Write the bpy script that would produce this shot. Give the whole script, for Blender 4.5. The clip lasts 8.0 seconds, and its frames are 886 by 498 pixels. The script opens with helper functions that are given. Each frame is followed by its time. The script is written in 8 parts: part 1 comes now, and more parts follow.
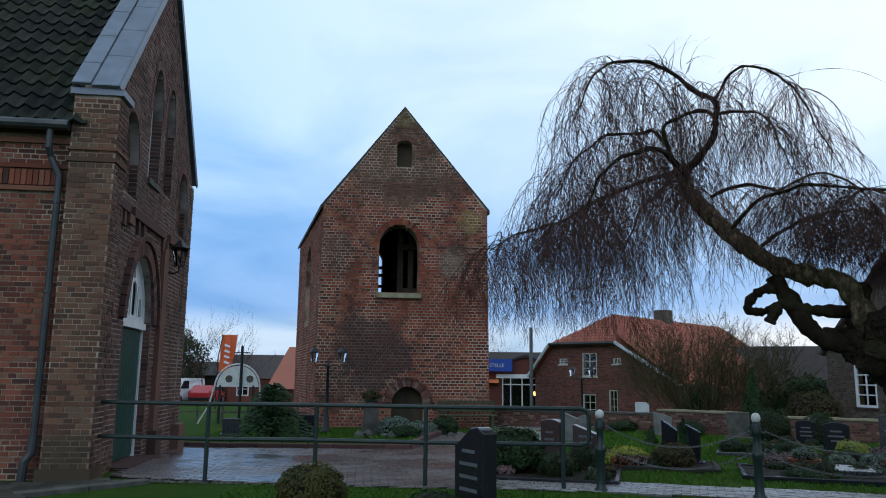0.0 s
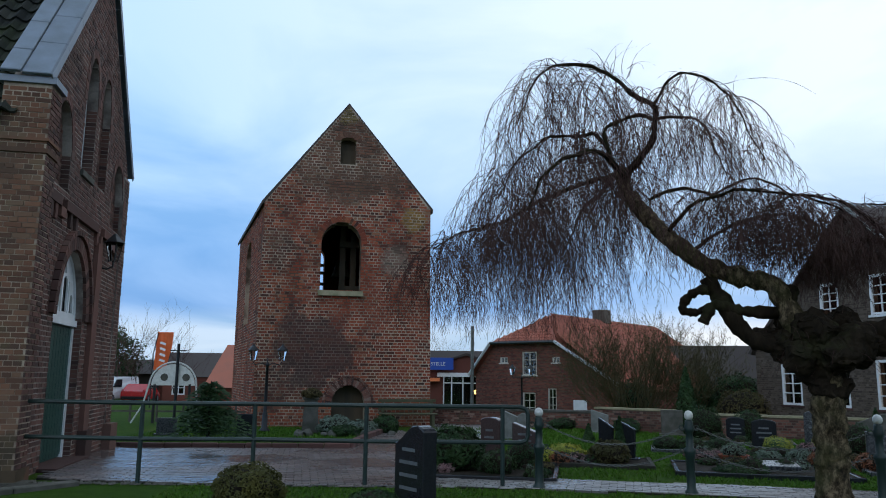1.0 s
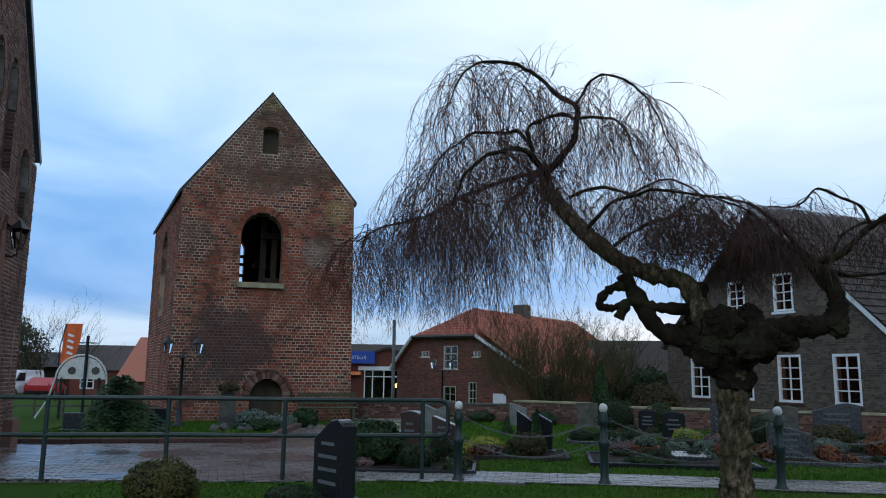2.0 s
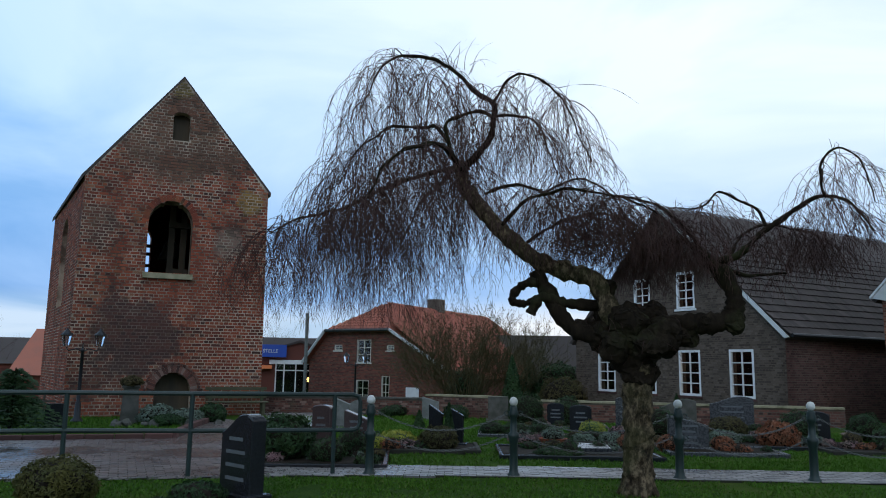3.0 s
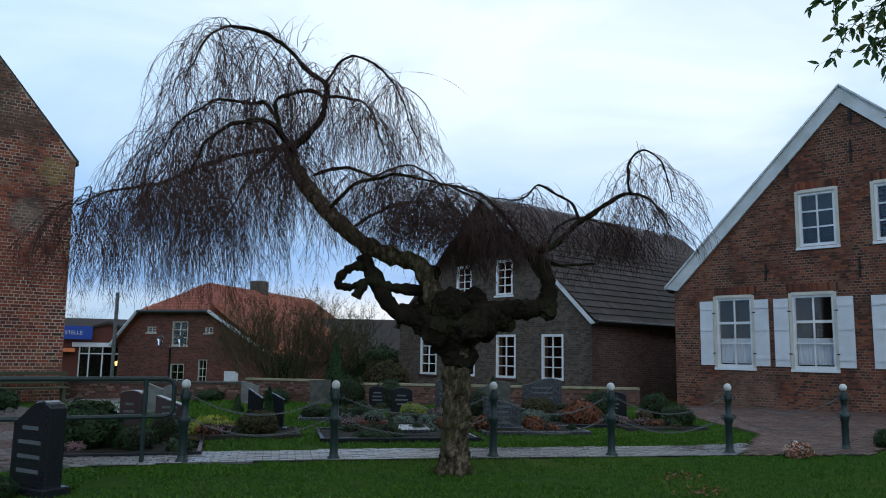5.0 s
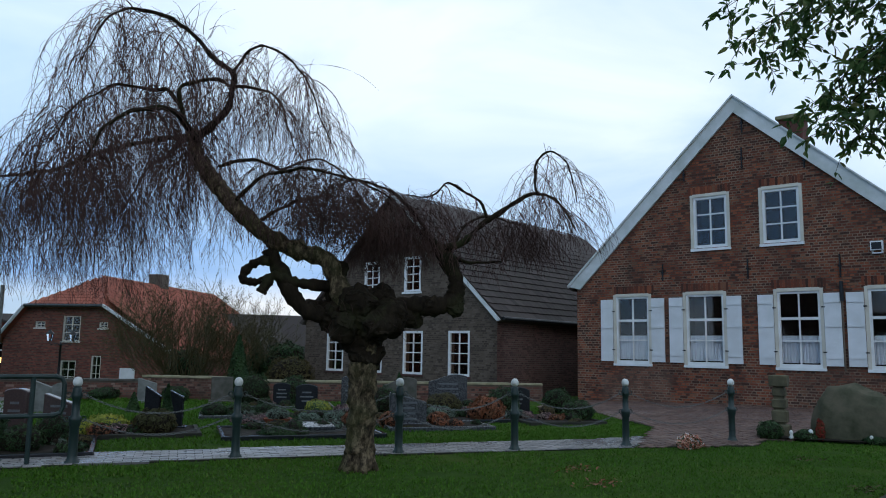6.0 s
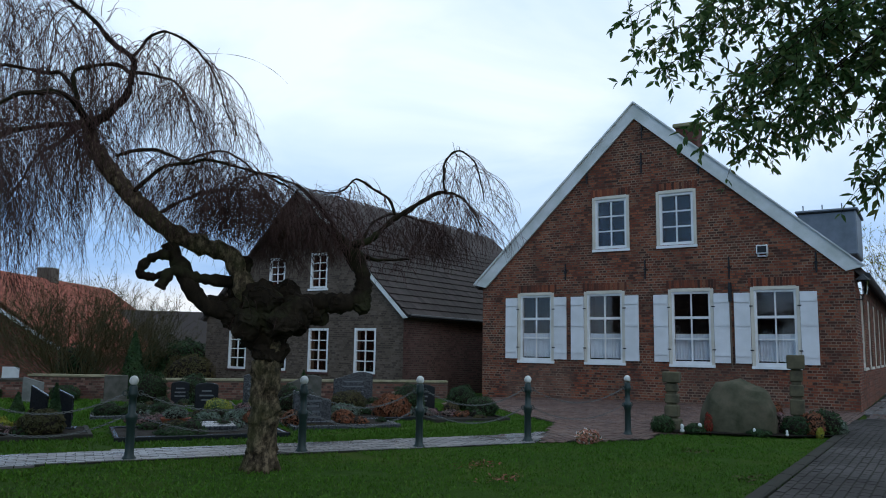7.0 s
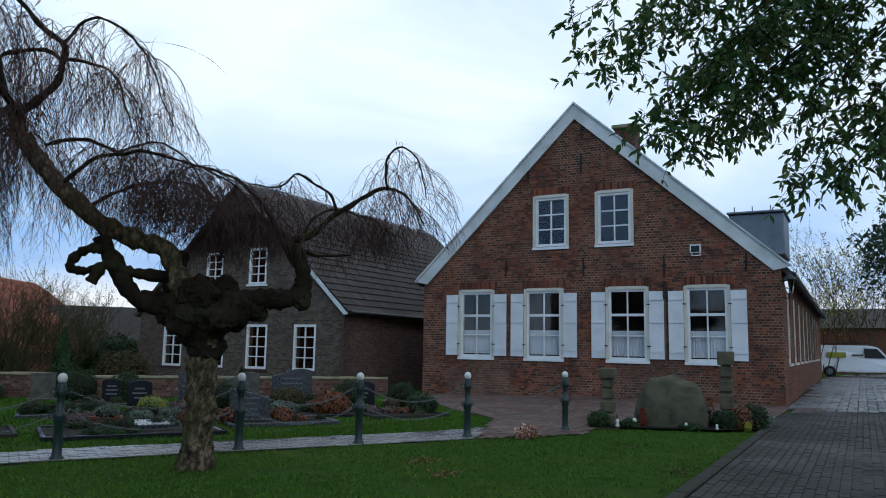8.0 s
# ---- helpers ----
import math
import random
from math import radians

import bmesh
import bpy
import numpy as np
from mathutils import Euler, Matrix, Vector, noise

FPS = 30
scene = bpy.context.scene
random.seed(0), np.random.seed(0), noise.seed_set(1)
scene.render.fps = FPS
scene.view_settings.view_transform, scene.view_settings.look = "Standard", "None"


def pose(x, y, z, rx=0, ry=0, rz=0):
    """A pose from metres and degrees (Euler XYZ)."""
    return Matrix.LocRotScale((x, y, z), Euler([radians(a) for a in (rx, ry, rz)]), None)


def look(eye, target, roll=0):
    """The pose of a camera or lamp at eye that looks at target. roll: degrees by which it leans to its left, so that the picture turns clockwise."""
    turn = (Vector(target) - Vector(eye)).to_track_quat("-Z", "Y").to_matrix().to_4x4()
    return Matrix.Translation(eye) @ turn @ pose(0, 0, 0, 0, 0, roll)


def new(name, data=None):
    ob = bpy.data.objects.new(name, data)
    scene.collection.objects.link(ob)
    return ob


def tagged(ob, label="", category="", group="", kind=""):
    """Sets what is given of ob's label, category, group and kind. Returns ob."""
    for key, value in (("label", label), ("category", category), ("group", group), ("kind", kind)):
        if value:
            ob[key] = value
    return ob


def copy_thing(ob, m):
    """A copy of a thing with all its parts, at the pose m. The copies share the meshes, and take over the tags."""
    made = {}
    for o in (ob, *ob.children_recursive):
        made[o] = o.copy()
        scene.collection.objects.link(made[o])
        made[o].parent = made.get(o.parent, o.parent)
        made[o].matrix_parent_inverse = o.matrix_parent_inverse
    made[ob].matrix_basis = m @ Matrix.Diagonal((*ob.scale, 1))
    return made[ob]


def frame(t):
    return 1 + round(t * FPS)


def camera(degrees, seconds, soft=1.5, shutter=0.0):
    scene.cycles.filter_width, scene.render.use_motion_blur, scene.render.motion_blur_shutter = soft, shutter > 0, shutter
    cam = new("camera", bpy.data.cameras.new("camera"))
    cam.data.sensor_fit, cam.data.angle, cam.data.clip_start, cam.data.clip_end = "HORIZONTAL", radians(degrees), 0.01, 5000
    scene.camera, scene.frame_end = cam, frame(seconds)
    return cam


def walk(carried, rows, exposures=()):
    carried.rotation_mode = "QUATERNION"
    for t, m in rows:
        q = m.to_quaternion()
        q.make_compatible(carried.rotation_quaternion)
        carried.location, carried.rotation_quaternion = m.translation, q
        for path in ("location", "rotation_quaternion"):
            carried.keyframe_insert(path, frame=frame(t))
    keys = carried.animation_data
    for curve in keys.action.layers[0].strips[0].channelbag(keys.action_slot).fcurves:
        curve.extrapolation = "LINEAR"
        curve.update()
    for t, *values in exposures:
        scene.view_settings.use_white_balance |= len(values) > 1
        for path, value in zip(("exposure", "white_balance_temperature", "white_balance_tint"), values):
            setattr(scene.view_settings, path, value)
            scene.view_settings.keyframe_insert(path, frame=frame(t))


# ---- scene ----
cam = camera(60.5, 8.0, soft=1.0)
PATH = [
    (0.0, pose(0.000, -0.060, 1.350, 99.60, -0.65, -0.10)),
    (0.5, pose(0.000, -0.060, 1.350, 99.62, -0.68, -1.88)),
    (1.0, pose(0.000, -0.060, 1.350, 99.54, -0.67, -4.47)),
    (2.5, pose(0.000, -0.060, 1.350, 98.91, -0.79, -13.49)),
    (3.0, pose(0.000, -0.060, 1.350, 98.79, -0.84, -16.79)),
    (3.5, pose(0.000, -0.060, 1.350, 98.58, -0.84, -20.08)),
    (4.0, pose(0.000, -0.060, 1.350, 98.29, -0.90, -23.45)),
    (4.5, pose(0.000, -0.060, 1.350, 97.98, -0.92, -26.61)),
    (6.0, pose(0.000, -0.060, 1.350, 97.61, -0.96, -36.84)),
    (6.5, pose(0.000, -0.060, 1.350, 97.60, -0.98, -40.34)),
    (7.0, pose(0.000, -0.060, 1.350, 97.54, -0.97, -43.85)),
    (7.5, pose(0.000, -0.060, 1.350, 97.39, -0.97, -46.61)),
    (8.0, pose(0.000, -0.060, 1.350, 97.36, -0.98, -48.29)),
]
walk(cam, PATH)

# ---- light ----
SUN_EL, SUN_AZ = radians(28), radians(208)
world = bpy.data.worlds.new("overcast_sky")
scene.world = world
world.use_nodes = True
wt = world.node_tree
wt.nodes.clear()


def wn(kind, **props):
    node = wt.nodes.new(kind)
    for k, v in props.items():
        if k == "ins":
            for i, val in v.items():
                node.inputs[i].default_value = val
        elif k == "blend_type":
            node.blend_type = v
        elif k == "data_type":
            node.data_type = v
        elif k == "operation":
            node.operation = v
    return node


coord = wn("ShaderNodeTexCoord")
sky = wn("ShaderNodeTexSky")
sky.sky_type, sky.sun_disc = "NISHITA", False
sky.sun_elevation, sky.sun_rotation = SUN_EL, SUN_AZ
sky.air_density, sky.dust_density, sky.ozone_density = 1.0, 1.5, 2.0
sep = wn("ShaderNodeSeparateXYZ")
wt.links.new(coord.outputs["Generated"], sep.inputs[0])
# clouds flatten towards the horizon: divide the direction by its height
hz = wn("ShaderNodeMath", operation="ADD", ins={1: 0.22})
hz2 = wn("ShaderNodeMath", operation="MAXIMUM", ins={1: 0.1})
wt.links.new(sep.outputs[2], hz.inputs[0])
wt.links.new(hz.outputs[0], hz2.inputs[0])
flat = wn("ShaderNodeVectorMath", operation="DIVIDE")
comb = wn("ShaderNodeCombineXYZ")
for i in range(3):
    wt.links.new(hz2.outputs[0], comb.inputs[i])
wt.links.new(coord.outputs["Generated"], flat.inputs[0])
wt.links.new(comb.outputs[0], flat.inputs[1])
cloud = wn("ShaderNodeTexNoise", ins={"Scale": 1.25, "Detail": 6.0, "Roughness": 0.52, "Distortion": 0.5})
shift = wn("ShaderNodeVectorMath", operation="ADD", ins={1: (3.1, 1.7, 0.4)})
wt.links.new(flat.outputs[0], shift.inputs[0])
wt.links.new(shift.outputs[0], cloud.inputs["Vector"])
cover = wn("ShaderNodeValToRGB")
cover.color_ramp.elements[0].position, cover.color_ramp.elements[0].color = 0.36, (0.0, 0.0, 0.0, 1)
cover.color_ramp.elements[1].position, cover.color_ramp.elements[1].color = 0.62, (1, 1, 1, 1)
wt.links.new(cloud.outputs["Fac"], cover.inputs[0])
# the cloud sheet is thinner and brighter towards the hidden sun
east = wn("ShaderNodeVectorMath", operation="DOT_PRODUCT", ins={1: (0.86, 0.34, 0.40)})
wt.links.new(coord.outputs["Generated"], east.inputs[0])
eastmap = wn("ShaderNodeMapRange", ins={1: 0.2, 2: 0.95, 3: 0.0, 4: 1.0})
wt.links.new(east.outputs["Value"], eastmap.inputs[0])
dark = wn("ShaderNodeMix", data_type="RGBA")
dark.inputs["A"].default_value = (0.32, 0.54, 0.81, 1)
dark.inputs["B"].default_value = (0.62, 0.74, 0.90, 1)
wt.links.new(eastmap.outputs[0], dark.inputs["Factor"])
lit = wn("ShaderNodeMix", data_type="RGBA")
lit.inputs["A"].default_value = (0.56, 0.74, 0.96, 1)
lit.inputs["B"].default_value = (0.95, 0.97, 0.99, 1)
wt.links.new(eastmap.outputs[0], lit.inputs["Factor"])
sheet = wn("ShaderNodeMix", data_type="RGBA")
wt.links.new(cover.outputs[0], sheet.inputs["Factor"])
wt.links.new(dark.outputs["Result"], sheet.inputs["A"])
wt.links.new(lit.outputs["Result"], sheet.inputs["B"])
# a lower blue-grey bank and a clear pale strip just over the horizon
bank = wn("ShaderNodeValToRGB")
el = bank.color_ramp.elements
el[0].position, el[0].color = 0.0, (0.92, 0.86, 0.80, 1)
el[1].position, el[1].color = 1.0, (1, 1, 1, 1)
for pos, col in ((0.055, (0.90, 0.86, 0.84, 1)), (0.085, (0.46, 0.60, 0.80, 1)), (0.16, (0.54, 0.69, 0.88, 1)), (0.30, (0.84, 0.92, 1.0, 1))):
    e = el.new(pos)
    e.color = col
wt.links.new(sep.outputs[2], bank.inputs[0])
tint = wn("ShaderNodeMix", data_type="RGBA", blend_type="MULTIPLY", ins={0: 1.0})
wt.links.new(sheet.outputs["Result"], tint.inputs["A"])
wt.links.new(bank.outputs[0], tint.inputs["B"])
bg_sky = wn("ShaderNodeBackground", ins={"Strength": 0.09})
bg_cloud = wn("ShaderNodeBackground", ins={"Strength": 1.17})
wt.links.new(sky.outputs[0], bg_sky.inputs[0])
wt.links.new(tint.outputs["Result"], bg_cloud.inputs[0])
both = wn("ShaderNodeMixShader", ins={0: 0.93})
wt.links.new(bg_sky.outputs[0], both.inputs[1])
wt.links.new(bg_cloud.outputs[0], both.inputs[2])
wout = wn("ShaderNodeOutputWorld")
wt.links.new(both.outputs[0], wout.inputs[0])

sun_data = bpy.data.lights.new("sun", "SUN")
sun_data.energy, sun_data.angle, sun_data.color = 0.4, radians(40), (1.0, 0.92, 0.82)
sun_ob = new("sun", sun_data)
sun_ob.matrix_world = look((60 * math.sin(SUN_AZ), 60 * math.cos(SUN_AZ), 60 * math.tan(SUN_EL)), (0, 0, 0))
scene.view_settings.exposure = 0.14

# ---- materials ----
MATS = {}


class Mat:
    """A small builder of node materials."""

    def __init__(self, name, rough=0.8, metal=0.0, spec=0.5):
        self.m = bpy.data.materials.new(name)
        self.m.use_nodes = True
        self.t = self.m.node_tree
        self.b = self.t.nodes["Principled BSDF"]
        self.b.inputs["Roughness"].default_value = rough
        self.b.inputs["Metallic"].default_value = metal
        self.b.inputs["Specular IOR Level"].default_value = spec
        self.c = self.t.nodes.new("ShaderNodeTexCoord")
        self.geo = self.t.nodes.new("ShaderNodeNewGeometry")

    def n(self, kind, ins=None, **links):
        node = self.t.nodes.new(kind)
        for k, v in (ins or {}).items():
            node.inputs[k].default_value = v
        return node

    def to(self, a, b):
        self.t.links.new(a, b)

    def noise(self, scale, detail=4.0, rough=0.55, stretch=None):
        n = self.n("ShaderNodeTexNoise", {"Scale": scale, "Detail": detail, "Roughness": rough})
        src = self.geo.outputs["Position"]
        if stretch:
            mp = self.n("ShaderNodeMapping")
            mp.inputs["Scale"].default_value = stretch
            self.to(src, mp.inputs[0])
            src = mp.outputs[0]
        self.to(src, n.inputs["Vector"])
        return n.outputs["Fac"]

    def ramp(self, fac, stops):
        r = self.n("ShaderNodeValToRGB")
        e = r.color_ramp.elements
        e[0].position, e[0].color = stops[0][0], (*stops[0][1], 1)
        e[1].position, e[1].color = stops[-1][0], (*stops[-1][1], 1)
        for p, c in stops[1:-1]:
            k = e.new(p)
            k.color = (*c, 1)
        self.to(fac, r.inputs[0])
        return r.outputs[0]

    def mix(self, fac, a, b, mode="MIX"):
        m = self.n("ShaderNodeMix")
        m.data_type, m.blend_type = "RGBA", mode
        for s, v in (("Factor", fac), ("A", a), ("B", b)):
            if isinstance(v, (int, float)):
                m.inputs[s].default_value = v
            elif isinstance(v, tuple):
                m.inputs[s].default_value = (*v, 1)
            else:
                self.to(v, m.inputs[s])
        return m.outputs["Result"]

    def each(self):
        """A random number for each loose piece, joined or not."""
        info = self.n("ShaderNodeObjectInfo")
        add = self.n("ShaderNodeMath")
        self.to(self.geo.outputs["Random Per Island"], add.inputs[0])
        self.to(info.outputs["Random"], add.inputs[1])
        fr = self.n("ShaderNodeMath")
        fr.operation = "FRACT"
        self.to(add.outputs[0], fr.inputs[0])
        return fr.outputs[0]

    def span(self, fac, lo, hi, a=0.0, b=1.0):
        r = self.n("ShaderNodeMapRange", {1: lo, 2: hi, 3: a, 4: b})
        self.to(fac, r.inputs[0])
        return r.outputs[0]

    def bump(self, fac, strength=0.3, dist=0.01):
        b = self.n("ShaderNodeBump", {"Strength": strength, "Distance": dist})
        self.to(fac, b.inputs["Height"])
        self.to(b.outputs[0], self.b.inputs["Normal"])

    def done(self, color, rough=None):
        if isinstance(color, tuple):
            self.b.inputs["Base Color"].default_value = (*color, 1)
        else:
            self.to(color, self.b.inputs["Base Color"])
        if rough is not None:
            self.to(rough, self.b.inputs["Roughness"])
        return self.m


def mat(name, base, second=None, scale=6.0, rough=0.8, metal=0.0, bump=0.2, fine=60.0, var=0.3, spec=None, stretch=None):
    """A plain material with grain at two scales."""
    if name in MATS:
        return MATS[name]
    m = Mat(name, rough, metal, (0.12 if rough > 0.75 else 0.25 if rough > 0.55 else 0.5) if spec is None else spec)
    second = second or tuple(c * (1 - var) for c in base)
    big = m.noise(scale, stretch=stretch)
    small = m.noise(fine, 3.0, stretch=stretch)
    col = m.mix(m.span(big, 0.35, 0.65), second, base)
    col = m.mix(m.span(small, 0.3, 0.7, 0.0, 0.35), col, tuple(c * (1 - var) for c in base))
    m.bump(small, bump, 0.004)
    MATS[name] = m.done(col, m.span(big, 0.3, 0.7, rough * 0.85, min(1.0, rough * 1.12)))
    return MATS[name]


def blotch(m, col, patches, wobble):
    """Mixes weathered patches (place, radius, colour, amount) with ragged edges into col."""
    for place, radius, tone, amount in patches:
        d = m.n("ShaderNodeVectorMath", {1: place})
        d.operation = "DISTANCE"
        m.to(m.geo.outputs["Position"], d.inputs[0])
        w = m.n("ShaderNodeMath", {2: 0.0})
        w.operation = "MULTIPLY_ADD"
        w.inputs[1].default_value = 2.2 * radius
        m.to(wobble, w.inputs[0])
        m.to(d.outputs["Value"], w.inputs[2])
        col = m.mix(m.span(w.outputs[0], 1.86 * radius, 2.06 * radius, amount, 0.0), col, tone)
    return col


def brick_mat(name, stops, stain, stain_amt=0.5, moss=None, moss_top=0.5, rough=0.85, patches=()):
    m = Mat(name, rough, 0.0, 0.15)
    pick = m.each()
    col = m.ramp(pick, stops)
    grain = m.noise(70.0, 4.0)
    col = m.mix(m.span(grain, 0.35, 0.75, 0.0, 0.35), col, stain)
    blot = m.noise(0.9, 5.0, 0.62)
    col = m.mix(m.span(blot, 0.46, 0.66, 0.0, stain_amt), col, stain)
    col = blotch(m, col, patches, m.noise(1.1, 6.0, 0.7))
    # single bricks keep some of their own tone inside a patch
    col = m.mix(m.span(pick, 0.0, 0.8, 0.38, 0.0), col, (0.045, 0.026, 0.021))
    if moss:
        big = m.noise(1.6, 6.0, 0.7)
        col = m.mix(m.span(big, 0.58, 0.72, 0.0, moss_top), col, moss)
    pale = m.noise(3.3, 5.0, 0.7)
    col = m.mix(m.span(pale, 0.66, 0.8, 0.0, 0.35), col, (0.34, 0.27, 0.22))
    m.bump(grain, 0.5, 0.004)
    return m.done(col, m.span(blot, 0.3, 0.7, rough * 0.9, min(1, rough * 1.1)))


def mortar_mat(name, pale, dark, scale, patches=()):
    """Lime mortar, washed out pale in places and dark with dirt in others."""
    m = Mat(name, 0.95, 0.0, 0.1)
    g = m.noise(40.0, 3.0)
    big = m.noise(scale, 5.0, 0.65)
    col = m.mix(m.span(big, 0.40, 0.60), dark, pale)
    col = blotch(m, col, patches, m.noise(1.1, 6.0, 0.7))
    col = m.mix(m.span(g, 0.35, 0.7, 0.0, 0.3), col, dark)
    m.bump(g, 0.4, 0.004)
    return m.done(col)


TOWER_WEAR = [((-2.3, 25.5, 2.2), 1.5, (0.062, 0.038, 0.034), 0.8), ((-3.2, 25.4, 1.0), 0.9, (0.07, 0.045, 0.038), 0.6), ((-1.4, 25.6, 9.0), 2.3, (0.125, 0.082, 0.056), 0.72), ((0.95, 25.8, 6.7), 0.5, (0.28, 0.19, 0.045), 0.6),
              ((0.3, 25.8, 5.2), 0.55, (0.22, 0.17, 0.135), 0.6), ((-1.4, 25.6, 10.5), 0.5, (0.16, 0.13, 0.045), 0.7), ((-3.7, 25.3, 5.6), 0.8, (0.11, 0.065, 0.05), 0.6), ((1.2, 25.8, 0.3), 0.7, (0.26, 0.10, 0.05), 0.5), ((-1.0, 25.6, 4.0), 1.3, (0.27, 0.06, 0.03), 0.6), ((0.6, 25.8, 3.6), 1.3, (0.29, 0.066, 0.034), 0.55), ((-2.6, 25.5, 6.6), 0.9, (0.25, 0.06, 0.034), 0.45)]
M_TOWER = brick_mat("old_tower_brick", [(0.0, (0.075, 0.032, 0.025)), (0.22, (0.22, 0.050, 0.028)), (0.6, (0.31, 0.068, 0.034)), (0.88, (0.37, 0.096, 0.045)), (1.0, (0.28, 0.14, 0.08))], (0.085, 0.046, 0.034), 0.55, (0.16, 0.12, 0.05), 0.4, patches=TOWER_WEAR)
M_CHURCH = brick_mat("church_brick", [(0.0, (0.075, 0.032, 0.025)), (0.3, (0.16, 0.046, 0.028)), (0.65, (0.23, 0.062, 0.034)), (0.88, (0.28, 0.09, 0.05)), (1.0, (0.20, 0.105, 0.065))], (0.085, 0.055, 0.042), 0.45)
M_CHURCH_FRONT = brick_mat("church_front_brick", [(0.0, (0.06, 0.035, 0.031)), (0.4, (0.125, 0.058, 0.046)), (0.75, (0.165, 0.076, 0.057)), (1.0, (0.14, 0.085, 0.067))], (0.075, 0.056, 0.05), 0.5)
M_PIER = brick_mat("weathered_pier_brick", [(0.0, (0.095, 0.05, 0.033)), (0.4, (0.165, 0.068, 0.039)), (0.75, (0.215, 0.095, 0.054)), (1.0, (0.17, 0.10, 0.062))], (0.11, 0.08, 0.055), 0.55, (0.13, 0.12, 0.05), 0.45, patches=[((-4.8, 9.8, 0.1), 0.6, (0.05, 0.05, 0.028), 0.7)])
M_HOUSE = brick_mat("house_brick", [(0.0, (0.052, 0.023, 0.017)), (0.3, (0.145, 0.044, 0.026)), (0.65, (0.22, 0.060, 0.031)), (0.9, (0.275, 0.088, 0.043)), (1.0, (0.21, 0.105, 0.062))], (0.062, 0.038, 0.029), 0.55, patches=[((19.4, 9.5, 0.3), 1.4, (0.085, 0.055, 0.042), 0.5), ((18.2, 14.5, 0.2), 1.2, (0.16, 0.10, 0.075), 0.5)])
M_GREYBRICK = brick_mat("grey_brown_brick", [(0.0, (0.062, 0.050, 0.039)), (0.5, (0.108, 0.085, 0.065)), (1.0, (0.145, 0.115, 0.09))], (0.07, 0.058, 0.05), 0.4)
M_SIDEBRICK = brick_mat("dark_red_brick", [(0.0, (0.065, 0.034, 0.030)), (0.5, (0.105, 0.052, 0.045)), (1.0, (0.135, 0.068, 0.058))], (0.065, 0.042, 0.038), 0.3)
M_WALLBRICK = brick_mat("cemetery_wall_brick", [(0.0, (0.06, 0.032, 0.027)), (0.45, (0.15, 0.056, 0.042)), (0.8, (0.20, 0.088, 0.064)), (1.0, (0.28, 0.19, 0.15))], (0.08, 0.06, 0.048), 0.6, (0.09, 0.09, 0.045), 0.5)
M_HIPBRICK = brick_mat("village_brick", [(0.0, (0.13, 0.040, 0.030)), (0.5, (0.19, 0.058, 0.040)), (1.0, (0.24, 0.078, 0.053))], (0.12, 0.052, 0.04), 0.3)
M_MORTAR = mortar_mat("lime_mortar", (0.42, 0.34, 0.255), (0.14, 0.10, 0.074), 1.6)
M_MORTAR_T = mortar_mat("tower_mortar", (0.46, 0.37, 0.28), (0.10, 0.07, 0.052), 1.1, [((0.6, 25.8, 1.9), 1.5, (0.58, 0.48, 0.37), 0.8), ((-2.3, 25.5, 2.2), 1.4, (0.16, 0.12, 0.10), 0.7)])
M_MORTAR_F = mortar_mat("church_front_mortar", (0.36, 0.31, 0.265), (0.13, 0.105, 0.09), 1.4)
M_MORTAR_H = mortar_mat("house_mortar", (0.25, 0.18, 0.13), (0.085, 0.056, 0.042), 1.2)
M_MORTAR_D = mat("dark_mortar", (0.15, 0.115, 0.088), (0.09, 0.068, 0.052), 2.0, 0.95, bump=0.4)
M_WHITE = mat("white_paint", (0.72, 0.73, 0.73), (0.60, 0.61, 0.60), 3.0, 0.45, var=0.12)
M_SHUTTER = mat("shutter_paint", (0.66, 0.67, 0.68), (0.55, 0.56, 0.56), 2.0, 0.5, var=0.15)
M_VERGE = mat("weathered_white_board", (0.62, 0.64, 0.64), (0.42, 0.45, 0.42), 1.6, 0.6, var=0.3)
# cream casings; on the farmhouse's side frames it carries painted shade
M_CREAM_SHADED = mat("cream_and_shaded_paint", (0.60, 0.56, 0.47), (0.5, 0.46, 0.38), 3.0, 0.5)
M_SILL = mat("sandstone_sill", (0.36, 0.31, 0.20), (0.2, 0.19, 0.11), 4.0, 0.9)
M_GREENPAINT = mat("dark_green_paint", (0.005, 0.018, 0.014), (0.008, 0.024, 0.019), 5.0, 0.5, var=0.25)
M_GREENDOOR = mat("green_door_paint", (0.012, 0.060, 0.045), (0.009, 0.04, 0.03), 5.0, 0.4, stretch=(8, 8, 0.6))
M_KERB = mat("dark_kerb_stone", (0.042, 0.038, 0.031), (0.022, 0.023, 0.016), 4.0, 0.85)
M_CHAIN = mat("dull_steel", (0.13, 0.135, 0.13), None, 9.0, 0.55, 0.5)
M_BLACKMETAL = mat("black_iron", (0.016, 0.018, 0.02), None, 8.0, 0.5, 0.4)
M_ZINC = mat("zinc_sheet", (0.18, 0.21, 0.25), (0.11, 0.13, 0.15), 2.5, 0.5, 0.4, var=0.2)
M_GUTTER = mat("dark_gutter", (0.034, 0.043, 0.044), (0.06, 0.062, 0.06), 3.0, 0.5, 0.4)
M_STONE = mat("grey_stone", (0.115, 0.107, 0.092), (0.06, 0.06, 0.047), 5.0, 0.85)
M_PALESTONE = mat("pale_stone", (0.20, 0.20, 0.185), (0.11, 0.115, 0.10), 5.0, 0.8)
